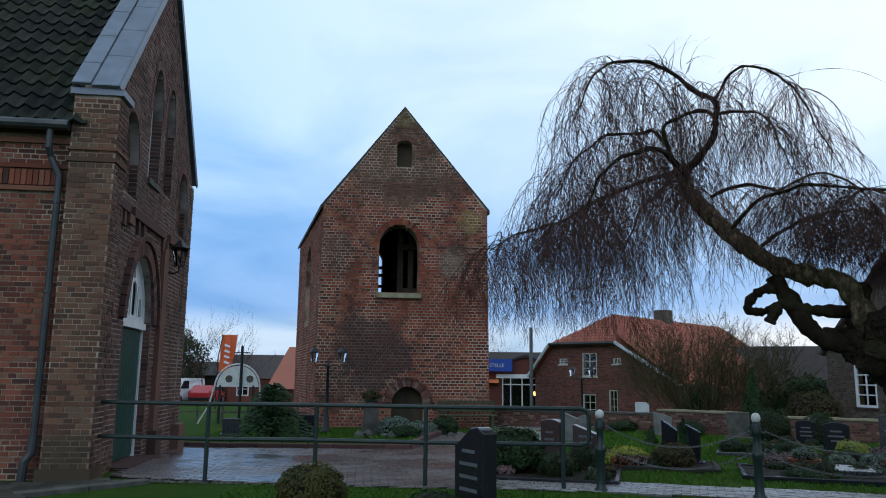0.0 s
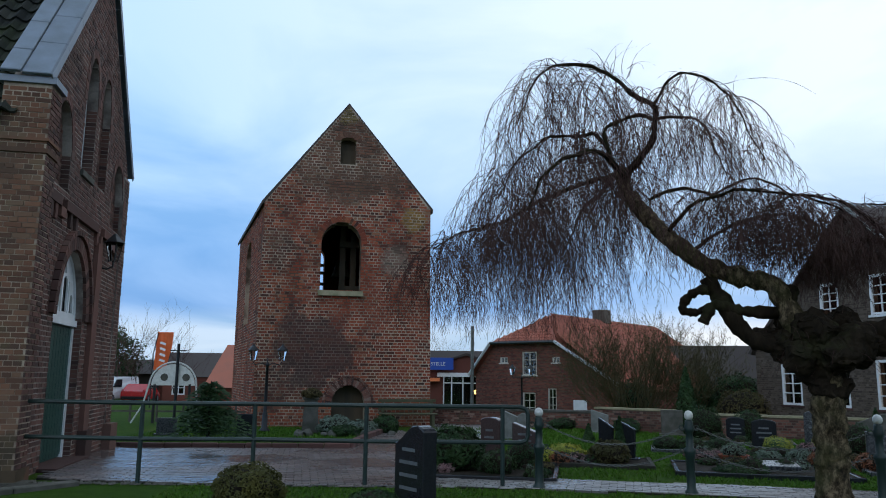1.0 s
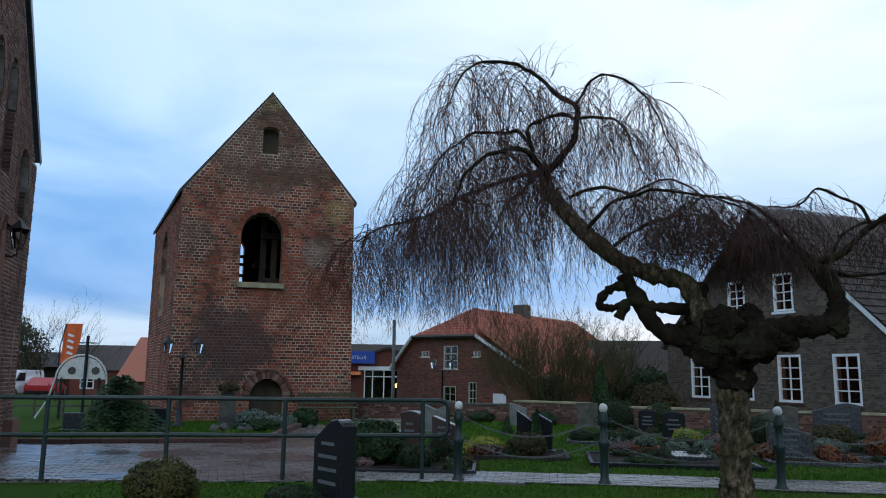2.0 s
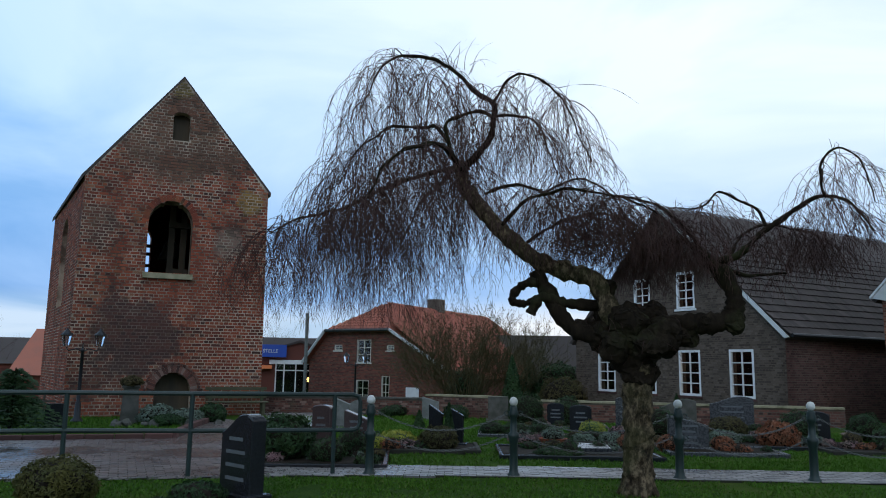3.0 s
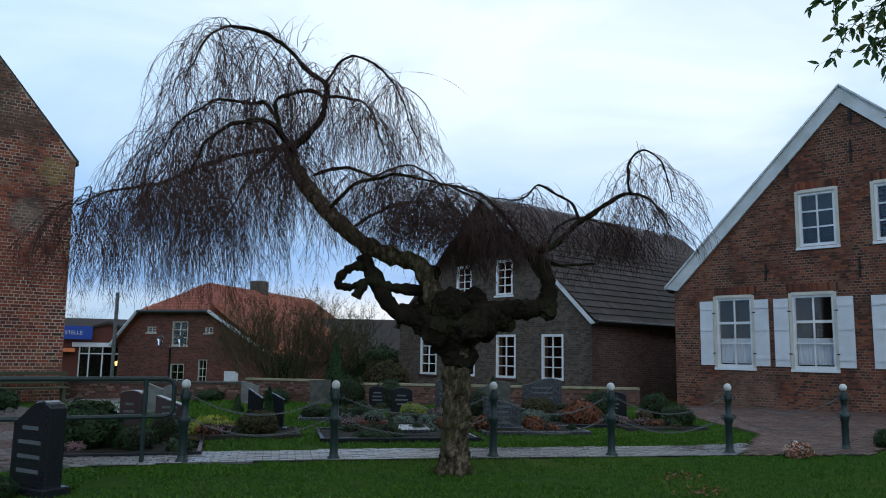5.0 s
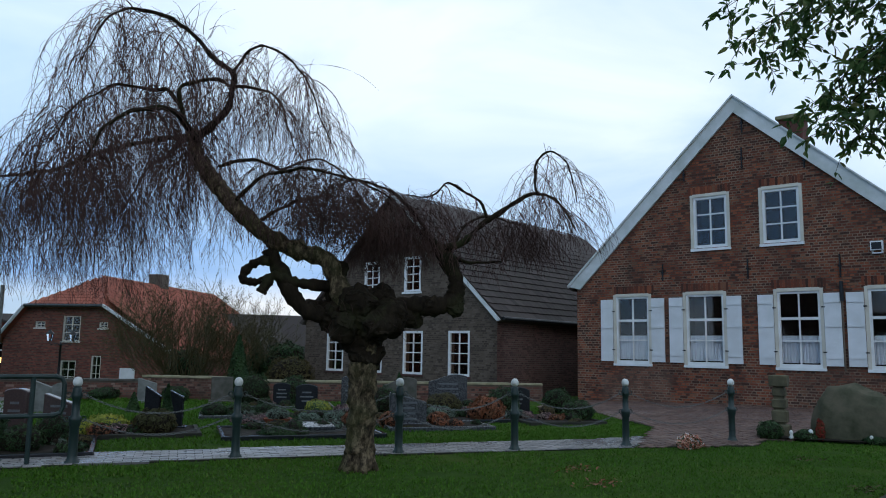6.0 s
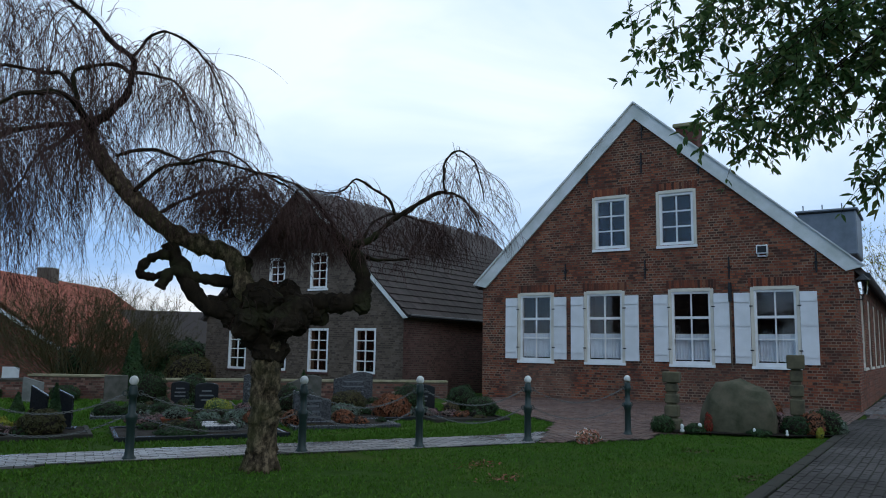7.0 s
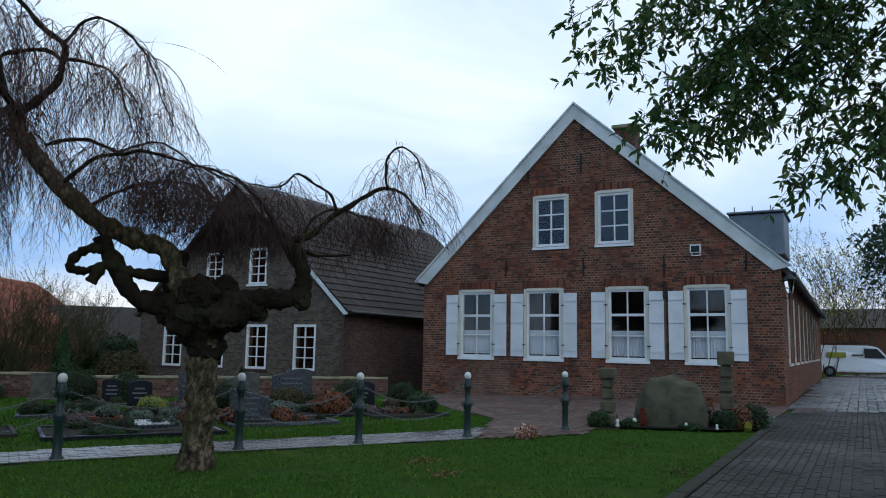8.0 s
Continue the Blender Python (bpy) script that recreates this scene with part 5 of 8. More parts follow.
tiled_slope(grey, GR, 14.3, slope - 0.05, 0.30, 0.36, M_SLATE, "roof_tile", "flat", 0, seed=31)
for s in (0, 1):
    e = -0.25 if s == 0 else GWID + 0.25
    poly = [(e, GE - 0.2), (GWID / 2, GP + 0.1), (GWID / 2, GP - 0.06), (e + (0.16 if s == 0 else -0.16), GE - 0.22)]
    part("verge_board", prism_bm(poly, GW @ Matrix.Translation((0, -0.16, 0)), 0.05), M_VERGE if s else M_SLATE, grey)
gm = bmesh.new()
tube(gm, [GS @ Vector((-0.1, -0.32, GE - 0.14)), GS @ Vector((14, -0.32, GE - 0.16))], 0.06, 8)
part("gutter", gm, M_BLACKMETAL, grey)
part("back_wall", bars(bmesh.new(), GW, [(0, GWID, -0.6, GE)], 13.7, 0.3), M_GREYBRICK, grey)

# ---- half-hipped village house ----
hip = thing("village_house", "red brick village house with a half-hipped red tiled roof", "house")
VW = wall_pose(5.56, 45.7, -45.0)
V_OUT = [(0, -1.4), (9.75, -1.4), (9.75, 0.95), (5.62, 3.36), (1.43, 3.36), (0, 1.72)]
V_WIN = [(3.34, 4.32, 1.5, 2.8), (1.77, 2.33, 2.18, 2.51), (5.36, 5.85, 2.18, 2.5), (3.36, 4.22, -0.75, 0.52), (5.06, 5.60, -0.6, 0.78)]
part("front_wall", wall_panel([V_OUT] + [rect(*w) for w in V_WIN], VW, 0.34), M_MORTAR_D, hip)
bricks(hip, "brick", lay_bricks([V_OUT] + [rect(*w) for w in V_WIN], 0.24, 0.066, 0.012, -1.0, seed=41), VW, M_HIPBRICK, 0.005)
for a, b, c, d in V_WIN:
    sash_window(hip, VW, a, b, c, d, 2, 3 if d - c > 0.6 else 2, 0.055, 0.03, inset=0.05, fmat=M_CREAM_SHADED)
part("cellar_panel", bars(bmesh.new(), VW, [(6.68, 7.5, -0.9, 0.19)], -0.03, 0.05), M_WHITE, hip, "plain white door panel")
RL = 17.0
vr = bmesh.new()
A = [Vector(p) for p in ((9.95, -0.3, 0.82), (5.7, -0.3, 3.36), (3.75, 2.6, 5.1), (3.75, RL, 5.1), (9.95, RL, 0.82))]
B = [Vector(p) for p in ((1.3, -0.3, 3.36), (5.7, -0.3, 3.36), (3.75, 2.6, 5.1))]
C = [Vector(p) for p in ((-0.25, -0.3, 1.5), (1.3, -0.3, 3.36), (3.75, 2.6, 5.1), (3.75, RL, 5.1), (-0.25, RL, 1.5))]
for q in (A, B, C):
    t = [vr.verts.new(VW @ p) for p in q]
    b = [vr.verts.new(VW @ (p - Vector((0, 0, 0.14)))) for p in q]
    vr.faces.new(t)
    vr.faces.new(b[::-1])
    for i in range(len(q)):
        vr.faces.new((t[i], b[i], b[(i + 1) % len(q)], t[(i + 1) % len(q)]))
part("roof", vr, M_REDTILE, hip)
# pantiles on the visible long slope and the hip
sl = math.hypot(9.95 - 3.75, 5.1 - 0.82)
HR = VW @ Matrix.Translation((9.95, -0.3, 0.84)) @ Matrix.Rotation(radians(90), 4, "Z") @ Matrix.Rotation(math.atan2(5.1 - 0.82, 9.95 - 3.75), 4, "X")
tiled_slope(hip, HR, RL, sl - 0.1, 0.26, 0.34, M_REDTILE, "roof_tile", "pan", cut=lambda x, y: y < sl * 0.6 or x > (y - sl * 0.62) / (sl * 0.38) * 2.9)
hs = math.hypot(2.9, 1.74)
HH = VW @ Matrix.Translation((1.3, -0.3, 3.38)) @ Matrix.Rotation(math.atan2(1.74, 2.9), 4, "X")
tiled_slope(hip, HH, 4.4, hs, 0.26, 0.34, M_REDTILE, "hip_tile", "pan", cut=lambda x, y: 2.45 * y / hs + 0.1 < x < 4.4 - 1.95 * y / hs - 0.1)
for q0, q1 in (((9.95, -0.36, 0.80), (5.7, -0.36, 3.34)), ((5.7, -0.36, 3.32), (1.3, -0.36, 3.32)), ((1.3, -0.36, 3.34), (-0.3, -0.36, 1.45))):
    bm = bmesh.new()
    tube(bm, [VW @ Vector(q0), VW @ Vector(q1)], 0.09, 5)
    part("fascia", bm, M_VERGE if abs(q0[2] - q1[2]) > 0.1 else M_GUTTER, hip)
part("chimney", box_bm(VW @ Vector((3.75, 8.6, 5.35)), (0.9, 0.9, 0.9), -45, 0.03), M_GREYBRICK, hip)
part("side_wall", bars(bmesh.new(), wall_pose(*(VW @ Vector((9.7, 0, 0)))[:2], 45), [(0, 16, -1.4, 1.0)], 0.0, 0.3), M_HIPBRICK, hip)
part("rear_wall", bars(bmesh.new(), VW, [(0, 9.7, -1.4, 1.6)], 16.5, 0.3), M_HIPBRICK, hip)

# ---- tubular railing ----
rail = thing("railing", "dark green tubular steel railing with two rails", "railing")
RP = [(-4.45, 10.1), (-2.96, 9.83), (-1.59, 9.86), (-0.19, 9.66), (1.51, 9.6)]
for x, y in RP[1:]:
    part("post", tube(bmesh.new(), [(x, y, gz(x, y) - 0.2), (x, y, 0.98)], 0.028, 10), M_GREENPAINT, rail)
for z in (0.985, 0.55):
    b = bmesh.new()
    tube(b, [(x, y - 0.0, z) for x, y in RP] + [(1.74, 9.57, z)], 0.027, 10)
    part("rail", b, M_GREENPAINT, rail)
b = bmesh.new()
tube(b, [(1.73, 9.57, 0.985), (1.80, 9.565, 0.96), (1.825, 9.56, 0.90), (1.825, 9.56, 0.64), (1.80, 9.565, 0.575), (1.73, 9.57, 0.55)], 0.027, 10)
part("end_bend", b, M_GREENPAINT, rail)

# ---- post and chain fence ----
POSTS = [(1.95, 9.50), (3.68, 9.03), (5.64, 8.40), (7.20, 7.88), (8.97, 7.42), (10.98, 6.98)]


def chain_post():
    t = thing("chain_post", "dark green cast iron post with a frosted globe on top", "post", group="chain posts along the path")
    part("shaft", lathe([(0.085, 0.0), (0.085, 0.03), (0.06, 0.06), (0.052, 0.10), (0.05, 0.42), (0.062, 0.44), (0.062, 0.47), (0.07, 0.49), (0.07, 0.53), (0.045, 0.55), (0.042, 0.72), (0.055, 0.74), (0.06, 0.78), (0.048, 0.82), (0.05, 0.85), (0.035, 0.875)], 14), M_GREENPAINT, t, shade=True)
    part("globe", lathe([(0.012, 0.872), (0.040, 0.882), (0.054, 0.912), (0.051, 0.945), (0.033, 0.972), (0.010, 0.982)], 14), M_BULB, t, "frosted white globe", shade=True)
    for z in (0.51, 0.78):
        for s in (-1, 1):
            part("chain_eye", tube(bmesh.new(), [(s * (0.055 + 0.03 * (1 - math.cos(a))), 0.03 * math.sin(a) * 0.2, z + 0.03 * math.sin(a)) for a in [k * math.pi / 4 for k in range(9)]], 0.007, 5), M_GREENPAINT, t)
    return t


first = chain_post()
ANG = math.degrees(math.atan2(-0.55, 1.85))
first.matrix_basis = pose(POSTS[0][0], POSTS[0][1], 0, 0, 0, ANG)
for x, y in POSTS[1:]:
    copy_thing(first, pose(x, y, gz(x, y), 0, 0, ANG + rng.uniform(-6, 6)))
link = bmesh.new()
tube(link, [(0.017 * math.cos(a) * 1.6, 0.011 * math.sin(a), 0) for a in [k * math.pi / 3 for k in range(7)]], 0.0038, 4, cap=False)
LINK = mesh_of(link, "link", M_CHAIN)
for (x0, y0), (x1, y1) in zip(POSTS, POSTS[1:]):
    d = math.hypot(x1 - x0, y1 - y0)
    a = math.atan2(y1 - y0, x1 - x0)
    for top, sag in ((0.78, 0.22), (0.51, 0.2)):
        c = thing("chain", "sagging galvanised steel chain between two posts", "chain", group="fence chains")
        n = 42
        for k in range(n):
            f = (k + 0.5) / n
            u = 0.085 + (d - 0.17) * f
            z = top - sag * 4 * f * (1 - f)
            sl = math.atan2(-sag * 4 * (1 - 2 * f), d)
            o = new("link", LINK)
            o.parent = c
            o.matrix_basis = Matrix.Translation((x0 + math.cos(a) * u, y0 + math.sin(a) * u, z)) @ Matrix.Rotation(a, 4, "Z") @ Matrix.Rotation(-sl, 4, "Y") @ Matrix.Rotation(radians(90 * (k % 2) + 20), 4, "X")

# ---- weeping tree ----
tree = thing("weeping_tree", "old leafless weeping tree with a gnarled pollard head and drooping twigs", "tree")
T0 = Vector((4.52, 7.52, 0))
TRX, TRF = Vector((0.857, -0.515, 0)), Vector((0.515, 0.857, 0))


def tp(r, z, f=0.0):
    return T0 + TRX * r + TRF * f + Vector((0, 0, z))


def curve_through(pts, n=6):
    """A smooth run of points through given ones."""
    out = []
    p = [pts[0]] + list(pts) + [pts[-1]]
    for i in range(1, len(p) - 2):
        for k in range(n):
            t = k / n
            a, b, c, d = p[i - 1], p[i], p[i + 1], p[i + 2]
            out.append(0.5 * ((2 * b) + (c - a) * t + (2 * a - 5 * b + 4 * c - d) * t * t + (3 * b - a - 3 * c + d) * t ** 3))
    out.append(Vector(p[-2]))
    return out


def limb(name, keys, r0, r1, material, n=9, knob=0.12, seed=0, rough=0.18, fine=6):
    """A tapering, knotty limb; keys are (side, height, depth)."""
    pts = curve_through([tp(*k) for k in keys], fine)
    m = len(pts) - 1
    if r0 < 0.1:
        # thin limbs run crooked
        pts = [p + (noise.noise_vector(p * 2.1 + Vector((seed, 0, 0))) * 0.055 + noise.noise_vector(p * 6.0) * 0.022) * min(1.0, i / 4) for i, p in enumerate(pts)]
    rs = [(r0 + (r1 - r0) * (i / m) ** 0.8) * (1 + knob * noise.noise(Vector((i * 0.9, seed * 3.7, 0.3))) * 1.6) for i in range(m + 1)]
    b = bmesh.new()
    tube(b, pts, rs, n)
    for v in b.verts:
        d = noise.noise_vector(v.co * 7.0) * rough * r0 + (noise.noise_vector(v.co * 22.0) * rough * 0.5 * r0 if r0 > 0.1 else Vector((0, 0, 0)))
        v.co += d * (1 if r0 > 0.05 else 0.3)
    part(name, b, material, tree, shade=True)
    return pts


trunk_pts = limb("trunk", [(0.0, -0.25, 0), (0.0, 0.0, 0), (0.01, 0.4, 0.01), (0.02, 0.9, 0), (0.03, 1.35, 0), (0.02, 1.62, 0)], 0.175, 0.145, M_BARK, 28, 0.08, 1, 0.3, 14)
foot = bmesh.new()
for k in range(6):
    a = k * 1.05 + 0.3
    tube(foot, [T0 + Vector((0.1 * math.cos(a), 0.1 * math.sin(a), 0.22)), T0 + Vector((0.15 * math.cos(a), 0.15 * math.sin(a), 0.08)), T0 + Vector((0.21 * math.cos(a), 0.21 * math.sin(a), -0.04))], [0.05, 0.055, 0.045], 7)
part("root_flare", foot, M_BARK, tree, shade=True)
# the pollard head: swollen burrs
hd = bmesh.new()
for r, z, f, s in ((0.0, 1.66, 0.0, 0.30), (-0.28, 1.72, 0.1, 0.25), (0.3, 1.70, -0.05, 0.26), (0.52, 1.74, 0.05, 0.2), (-0.05, 1.86, -0.12, 0.24), (0.2, 1.92, 0.15, 0.22), (-0.30, 1.98, 0.1, 0.17), (-0.33, 2.22, 0.1, 0.15), (0.0, 1.45, 0.02, 0.25), (0.78, 1.86, 0.0, 0.13), (1.02, 1.88, 0.0, 0.14), (-0.55, 1.78, 0.1, 0.17), (0.15, 1.60, -0.2, 0.2), (-0.2, 1.6, -0.16, 0.2), (0.05, 1.3, 0.0, 0.2)):
    s *= 0.88
    m = Matrix.Translation(tp(r, z, f)) @ Matrix.Diagonal((s, s, s * 0.9, 1))
    bmesh.ops.create_icosphere(hd, subdivisions=4, radius=1.0, matrix=m)
for v in hd.verts:
    v.co += noise.noise_vector(v.co * 6.0) * 0.07 + noise.noise_vector(v.co * 19.0) * 0.035 + noise.noise_vector(v.co * 45.0) * 0.014
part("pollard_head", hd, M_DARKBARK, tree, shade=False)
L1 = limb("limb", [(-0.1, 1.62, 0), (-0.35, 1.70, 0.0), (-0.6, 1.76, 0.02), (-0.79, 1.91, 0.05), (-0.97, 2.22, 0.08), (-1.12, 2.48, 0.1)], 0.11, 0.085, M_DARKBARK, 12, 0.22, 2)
L2 = limb("limb", [(-0.2, 1.8, 0), (-0.30, 2.12, 0.02), (-0.46, 2.38, 0.04), (-0.75, 2.47, 0.07), (-1.1, 2.61, 0.09), (-1.35, 2.82, 0.11), (-1.61, 3.06, 0.13), (-1.84, 3.35, 0.16), (-2.01, 3.59, 0.18), (-2.08, 3.88, 0.2)], 0.12, 0.085, M_BARK, 12, 0.22, 3)
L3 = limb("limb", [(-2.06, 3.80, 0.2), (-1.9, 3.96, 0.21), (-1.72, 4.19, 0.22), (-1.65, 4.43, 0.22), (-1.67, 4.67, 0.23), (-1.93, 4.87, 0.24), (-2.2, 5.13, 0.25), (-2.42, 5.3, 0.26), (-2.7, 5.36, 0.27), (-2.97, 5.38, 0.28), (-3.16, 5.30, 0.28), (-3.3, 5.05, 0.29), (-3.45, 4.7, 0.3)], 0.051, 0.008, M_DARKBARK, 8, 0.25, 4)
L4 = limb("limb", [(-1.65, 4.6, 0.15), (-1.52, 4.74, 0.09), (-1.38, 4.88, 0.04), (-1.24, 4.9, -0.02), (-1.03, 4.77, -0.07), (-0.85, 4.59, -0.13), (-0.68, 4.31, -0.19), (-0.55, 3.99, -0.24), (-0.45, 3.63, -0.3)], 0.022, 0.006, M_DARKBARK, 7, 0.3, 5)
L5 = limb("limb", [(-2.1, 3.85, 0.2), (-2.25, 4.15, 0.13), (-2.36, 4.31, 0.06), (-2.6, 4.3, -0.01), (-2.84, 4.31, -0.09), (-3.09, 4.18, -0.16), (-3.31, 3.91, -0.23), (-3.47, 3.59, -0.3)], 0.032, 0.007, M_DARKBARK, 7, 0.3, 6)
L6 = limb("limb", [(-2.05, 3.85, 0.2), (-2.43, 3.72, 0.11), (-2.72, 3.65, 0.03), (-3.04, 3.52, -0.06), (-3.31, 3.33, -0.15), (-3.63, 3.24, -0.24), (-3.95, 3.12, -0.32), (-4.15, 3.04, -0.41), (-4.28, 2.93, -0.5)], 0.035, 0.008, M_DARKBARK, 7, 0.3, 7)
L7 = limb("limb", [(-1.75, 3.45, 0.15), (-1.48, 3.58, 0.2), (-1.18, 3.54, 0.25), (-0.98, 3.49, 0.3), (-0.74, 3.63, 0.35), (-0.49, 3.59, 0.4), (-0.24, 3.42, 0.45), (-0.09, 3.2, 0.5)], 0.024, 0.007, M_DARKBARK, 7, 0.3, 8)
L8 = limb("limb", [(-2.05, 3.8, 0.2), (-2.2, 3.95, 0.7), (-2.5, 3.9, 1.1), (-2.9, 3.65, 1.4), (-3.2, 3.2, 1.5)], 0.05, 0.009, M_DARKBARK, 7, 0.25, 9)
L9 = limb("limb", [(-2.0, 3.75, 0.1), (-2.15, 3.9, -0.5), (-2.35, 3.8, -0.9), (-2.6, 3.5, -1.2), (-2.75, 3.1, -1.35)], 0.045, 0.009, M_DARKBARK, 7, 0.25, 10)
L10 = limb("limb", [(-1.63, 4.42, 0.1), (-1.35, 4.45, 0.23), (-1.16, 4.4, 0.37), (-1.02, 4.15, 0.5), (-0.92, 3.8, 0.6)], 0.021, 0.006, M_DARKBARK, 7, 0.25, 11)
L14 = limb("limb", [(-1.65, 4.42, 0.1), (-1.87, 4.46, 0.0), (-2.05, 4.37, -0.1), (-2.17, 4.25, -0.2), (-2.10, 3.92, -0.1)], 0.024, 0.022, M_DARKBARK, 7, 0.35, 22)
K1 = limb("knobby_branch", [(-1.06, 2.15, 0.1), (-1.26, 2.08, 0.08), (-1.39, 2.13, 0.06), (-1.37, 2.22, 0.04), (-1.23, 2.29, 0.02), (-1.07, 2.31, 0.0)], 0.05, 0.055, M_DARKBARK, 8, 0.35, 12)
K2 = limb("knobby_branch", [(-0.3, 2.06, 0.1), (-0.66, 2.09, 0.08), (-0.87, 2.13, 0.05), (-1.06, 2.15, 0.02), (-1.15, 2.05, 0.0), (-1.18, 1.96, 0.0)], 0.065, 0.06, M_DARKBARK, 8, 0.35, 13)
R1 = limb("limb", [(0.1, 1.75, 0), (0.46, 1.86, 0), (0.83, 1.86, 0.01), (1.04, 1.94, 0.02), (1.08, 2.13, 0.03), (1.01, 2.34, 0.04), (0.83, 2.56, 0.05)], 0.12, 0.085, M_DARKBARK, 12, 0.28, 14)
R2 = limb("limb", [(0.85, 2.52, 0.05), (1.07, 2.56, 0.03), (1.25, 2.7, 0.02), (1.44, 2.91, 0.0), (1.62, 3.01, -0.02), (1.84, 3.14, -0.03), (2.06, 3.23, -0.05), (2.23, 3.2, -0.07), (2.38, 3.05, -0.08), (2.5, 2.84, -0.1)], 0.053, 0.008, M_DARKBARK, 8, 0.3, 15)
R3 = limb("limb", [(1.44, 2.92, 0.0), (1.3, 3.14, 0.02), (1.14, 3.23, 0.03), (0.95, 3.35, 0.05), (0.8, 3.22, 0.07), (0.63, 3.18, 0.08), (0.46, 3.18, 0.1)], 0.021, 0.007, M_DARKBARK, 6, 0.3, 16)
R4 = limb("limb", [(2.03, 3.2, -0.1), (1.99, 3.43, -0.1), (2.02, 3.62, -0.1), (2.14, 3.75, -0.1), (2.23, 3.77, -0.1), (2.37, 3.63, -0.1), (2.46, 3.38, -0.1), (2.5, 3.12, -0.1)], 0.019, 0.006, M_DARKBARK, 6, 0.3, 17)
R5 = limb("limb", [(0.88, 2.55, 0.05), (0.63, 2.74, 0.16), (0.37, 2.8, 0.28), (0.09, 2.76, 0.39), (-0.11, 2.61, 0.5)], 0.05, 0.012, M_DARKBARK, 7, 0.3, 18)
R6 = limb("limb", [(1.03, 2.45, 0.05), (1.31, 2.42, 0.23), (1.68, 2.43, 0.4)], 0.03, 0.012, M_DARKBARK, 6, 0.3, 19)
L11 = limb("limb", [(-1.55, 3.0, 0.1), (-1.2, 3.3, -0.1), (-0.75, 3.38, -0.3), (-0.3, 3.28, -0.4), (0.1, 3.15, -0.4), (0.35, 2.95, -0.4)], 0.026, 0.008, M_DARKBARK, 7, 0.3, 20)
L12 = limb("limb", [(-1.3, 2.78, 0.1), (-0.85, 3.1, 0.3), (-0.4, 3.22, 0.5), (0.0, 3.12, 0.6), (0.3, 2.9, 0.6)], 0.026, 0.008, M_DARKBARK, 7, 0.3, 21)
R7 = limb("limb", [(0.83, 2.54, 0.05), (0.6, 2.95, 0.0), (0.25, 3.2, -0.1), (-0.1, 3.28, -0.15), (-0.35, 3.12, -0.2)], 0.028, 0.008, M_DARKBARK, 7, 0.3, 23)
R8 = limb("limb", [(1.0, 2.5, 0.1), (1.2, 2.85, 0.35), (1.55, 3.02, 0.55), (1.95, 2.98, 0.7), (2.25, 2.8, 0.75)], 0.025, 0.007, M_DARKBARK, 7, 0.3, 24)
# drooping twigs
tr = random.Random(99)
tv, tf = [], []


def thin(pts, r0, r1):
    m = len(pts) - 1
    base = len(tv)
    for i, p in enumerate(pts):
        r = r0 + (r1 - r0) * i / m
        for k in range(3):
            a = 2.094 * k + i
            tv.append((p.x + r * math.cos(a), p.y + r * math.sin(a), p.z + r * 0.3 * (k - 1)))
        if i:
            q = base + 3 * i
            for k in range(3):
                tf.append((q - 3 + k, q - 3 + (k + 1) % 3, q + (k + 1) % 3, q + k))


def droop(p, out, length, r0, wob=0.085, fall=0.36):
    """A whip that leaves along out and falls."""
    pts, d = [p], out.normalized()
    n = max(5, int(length / 0.11))
    for k in range(n):
        d = (d + Vector((tr.gauss(0, wob), tr.gauss(0, wob), -fall))).normalized()
        pts.append(pts[-1] + d * (length / n))
    thin(pts, r0, 0.0016)
    return pts


def lowest(p):
    """How far down the curtain of twigs reaches under a point: low on the outer side, high over the trunk."""
    r = (p - T0).dot(TRX)
    if r < -1.9:
        return 1.72 + 0.75 * smooth((r + 2.9) / 0.9)
    if p.z > 3.85:
        return 3.15
    return 2.3


def hang(points, count, lo, hi, spread, sec=0.5, first=0.25, heavy=False):
    for _ in range(count):
        i = int(len(points) * (first + (1 - first) * tr.random() ** 0.8))
        p = points[min(i, len(points) - 1)]
        a = tr.uniform(0, 2 * math.pi)
        o = Vector((math.cos(a), math.sin(a), tr.uniform(-0.2, 0.35))) * spread
        L = tr.uniform(lo, hi)
        L = min(L, max(0.2, (p.z - lowest(p)) * tr.uniform(0.6, 1.1)))
        pts = droop(p, o, L, 0.0052 if L > 0.9 else 0.0038)
        for q in pts[2:-1]:
            for _ in range(2 if heavy or tr.random() < sec * 0.5 else 1):
                b = tr.uniform(0, 2 * math.pi)
                droop(q, Vector((math.cos(b), math.sin(b), -0.35)), tr.uniform(0.10, 0.34), 0.0027, 0.12)


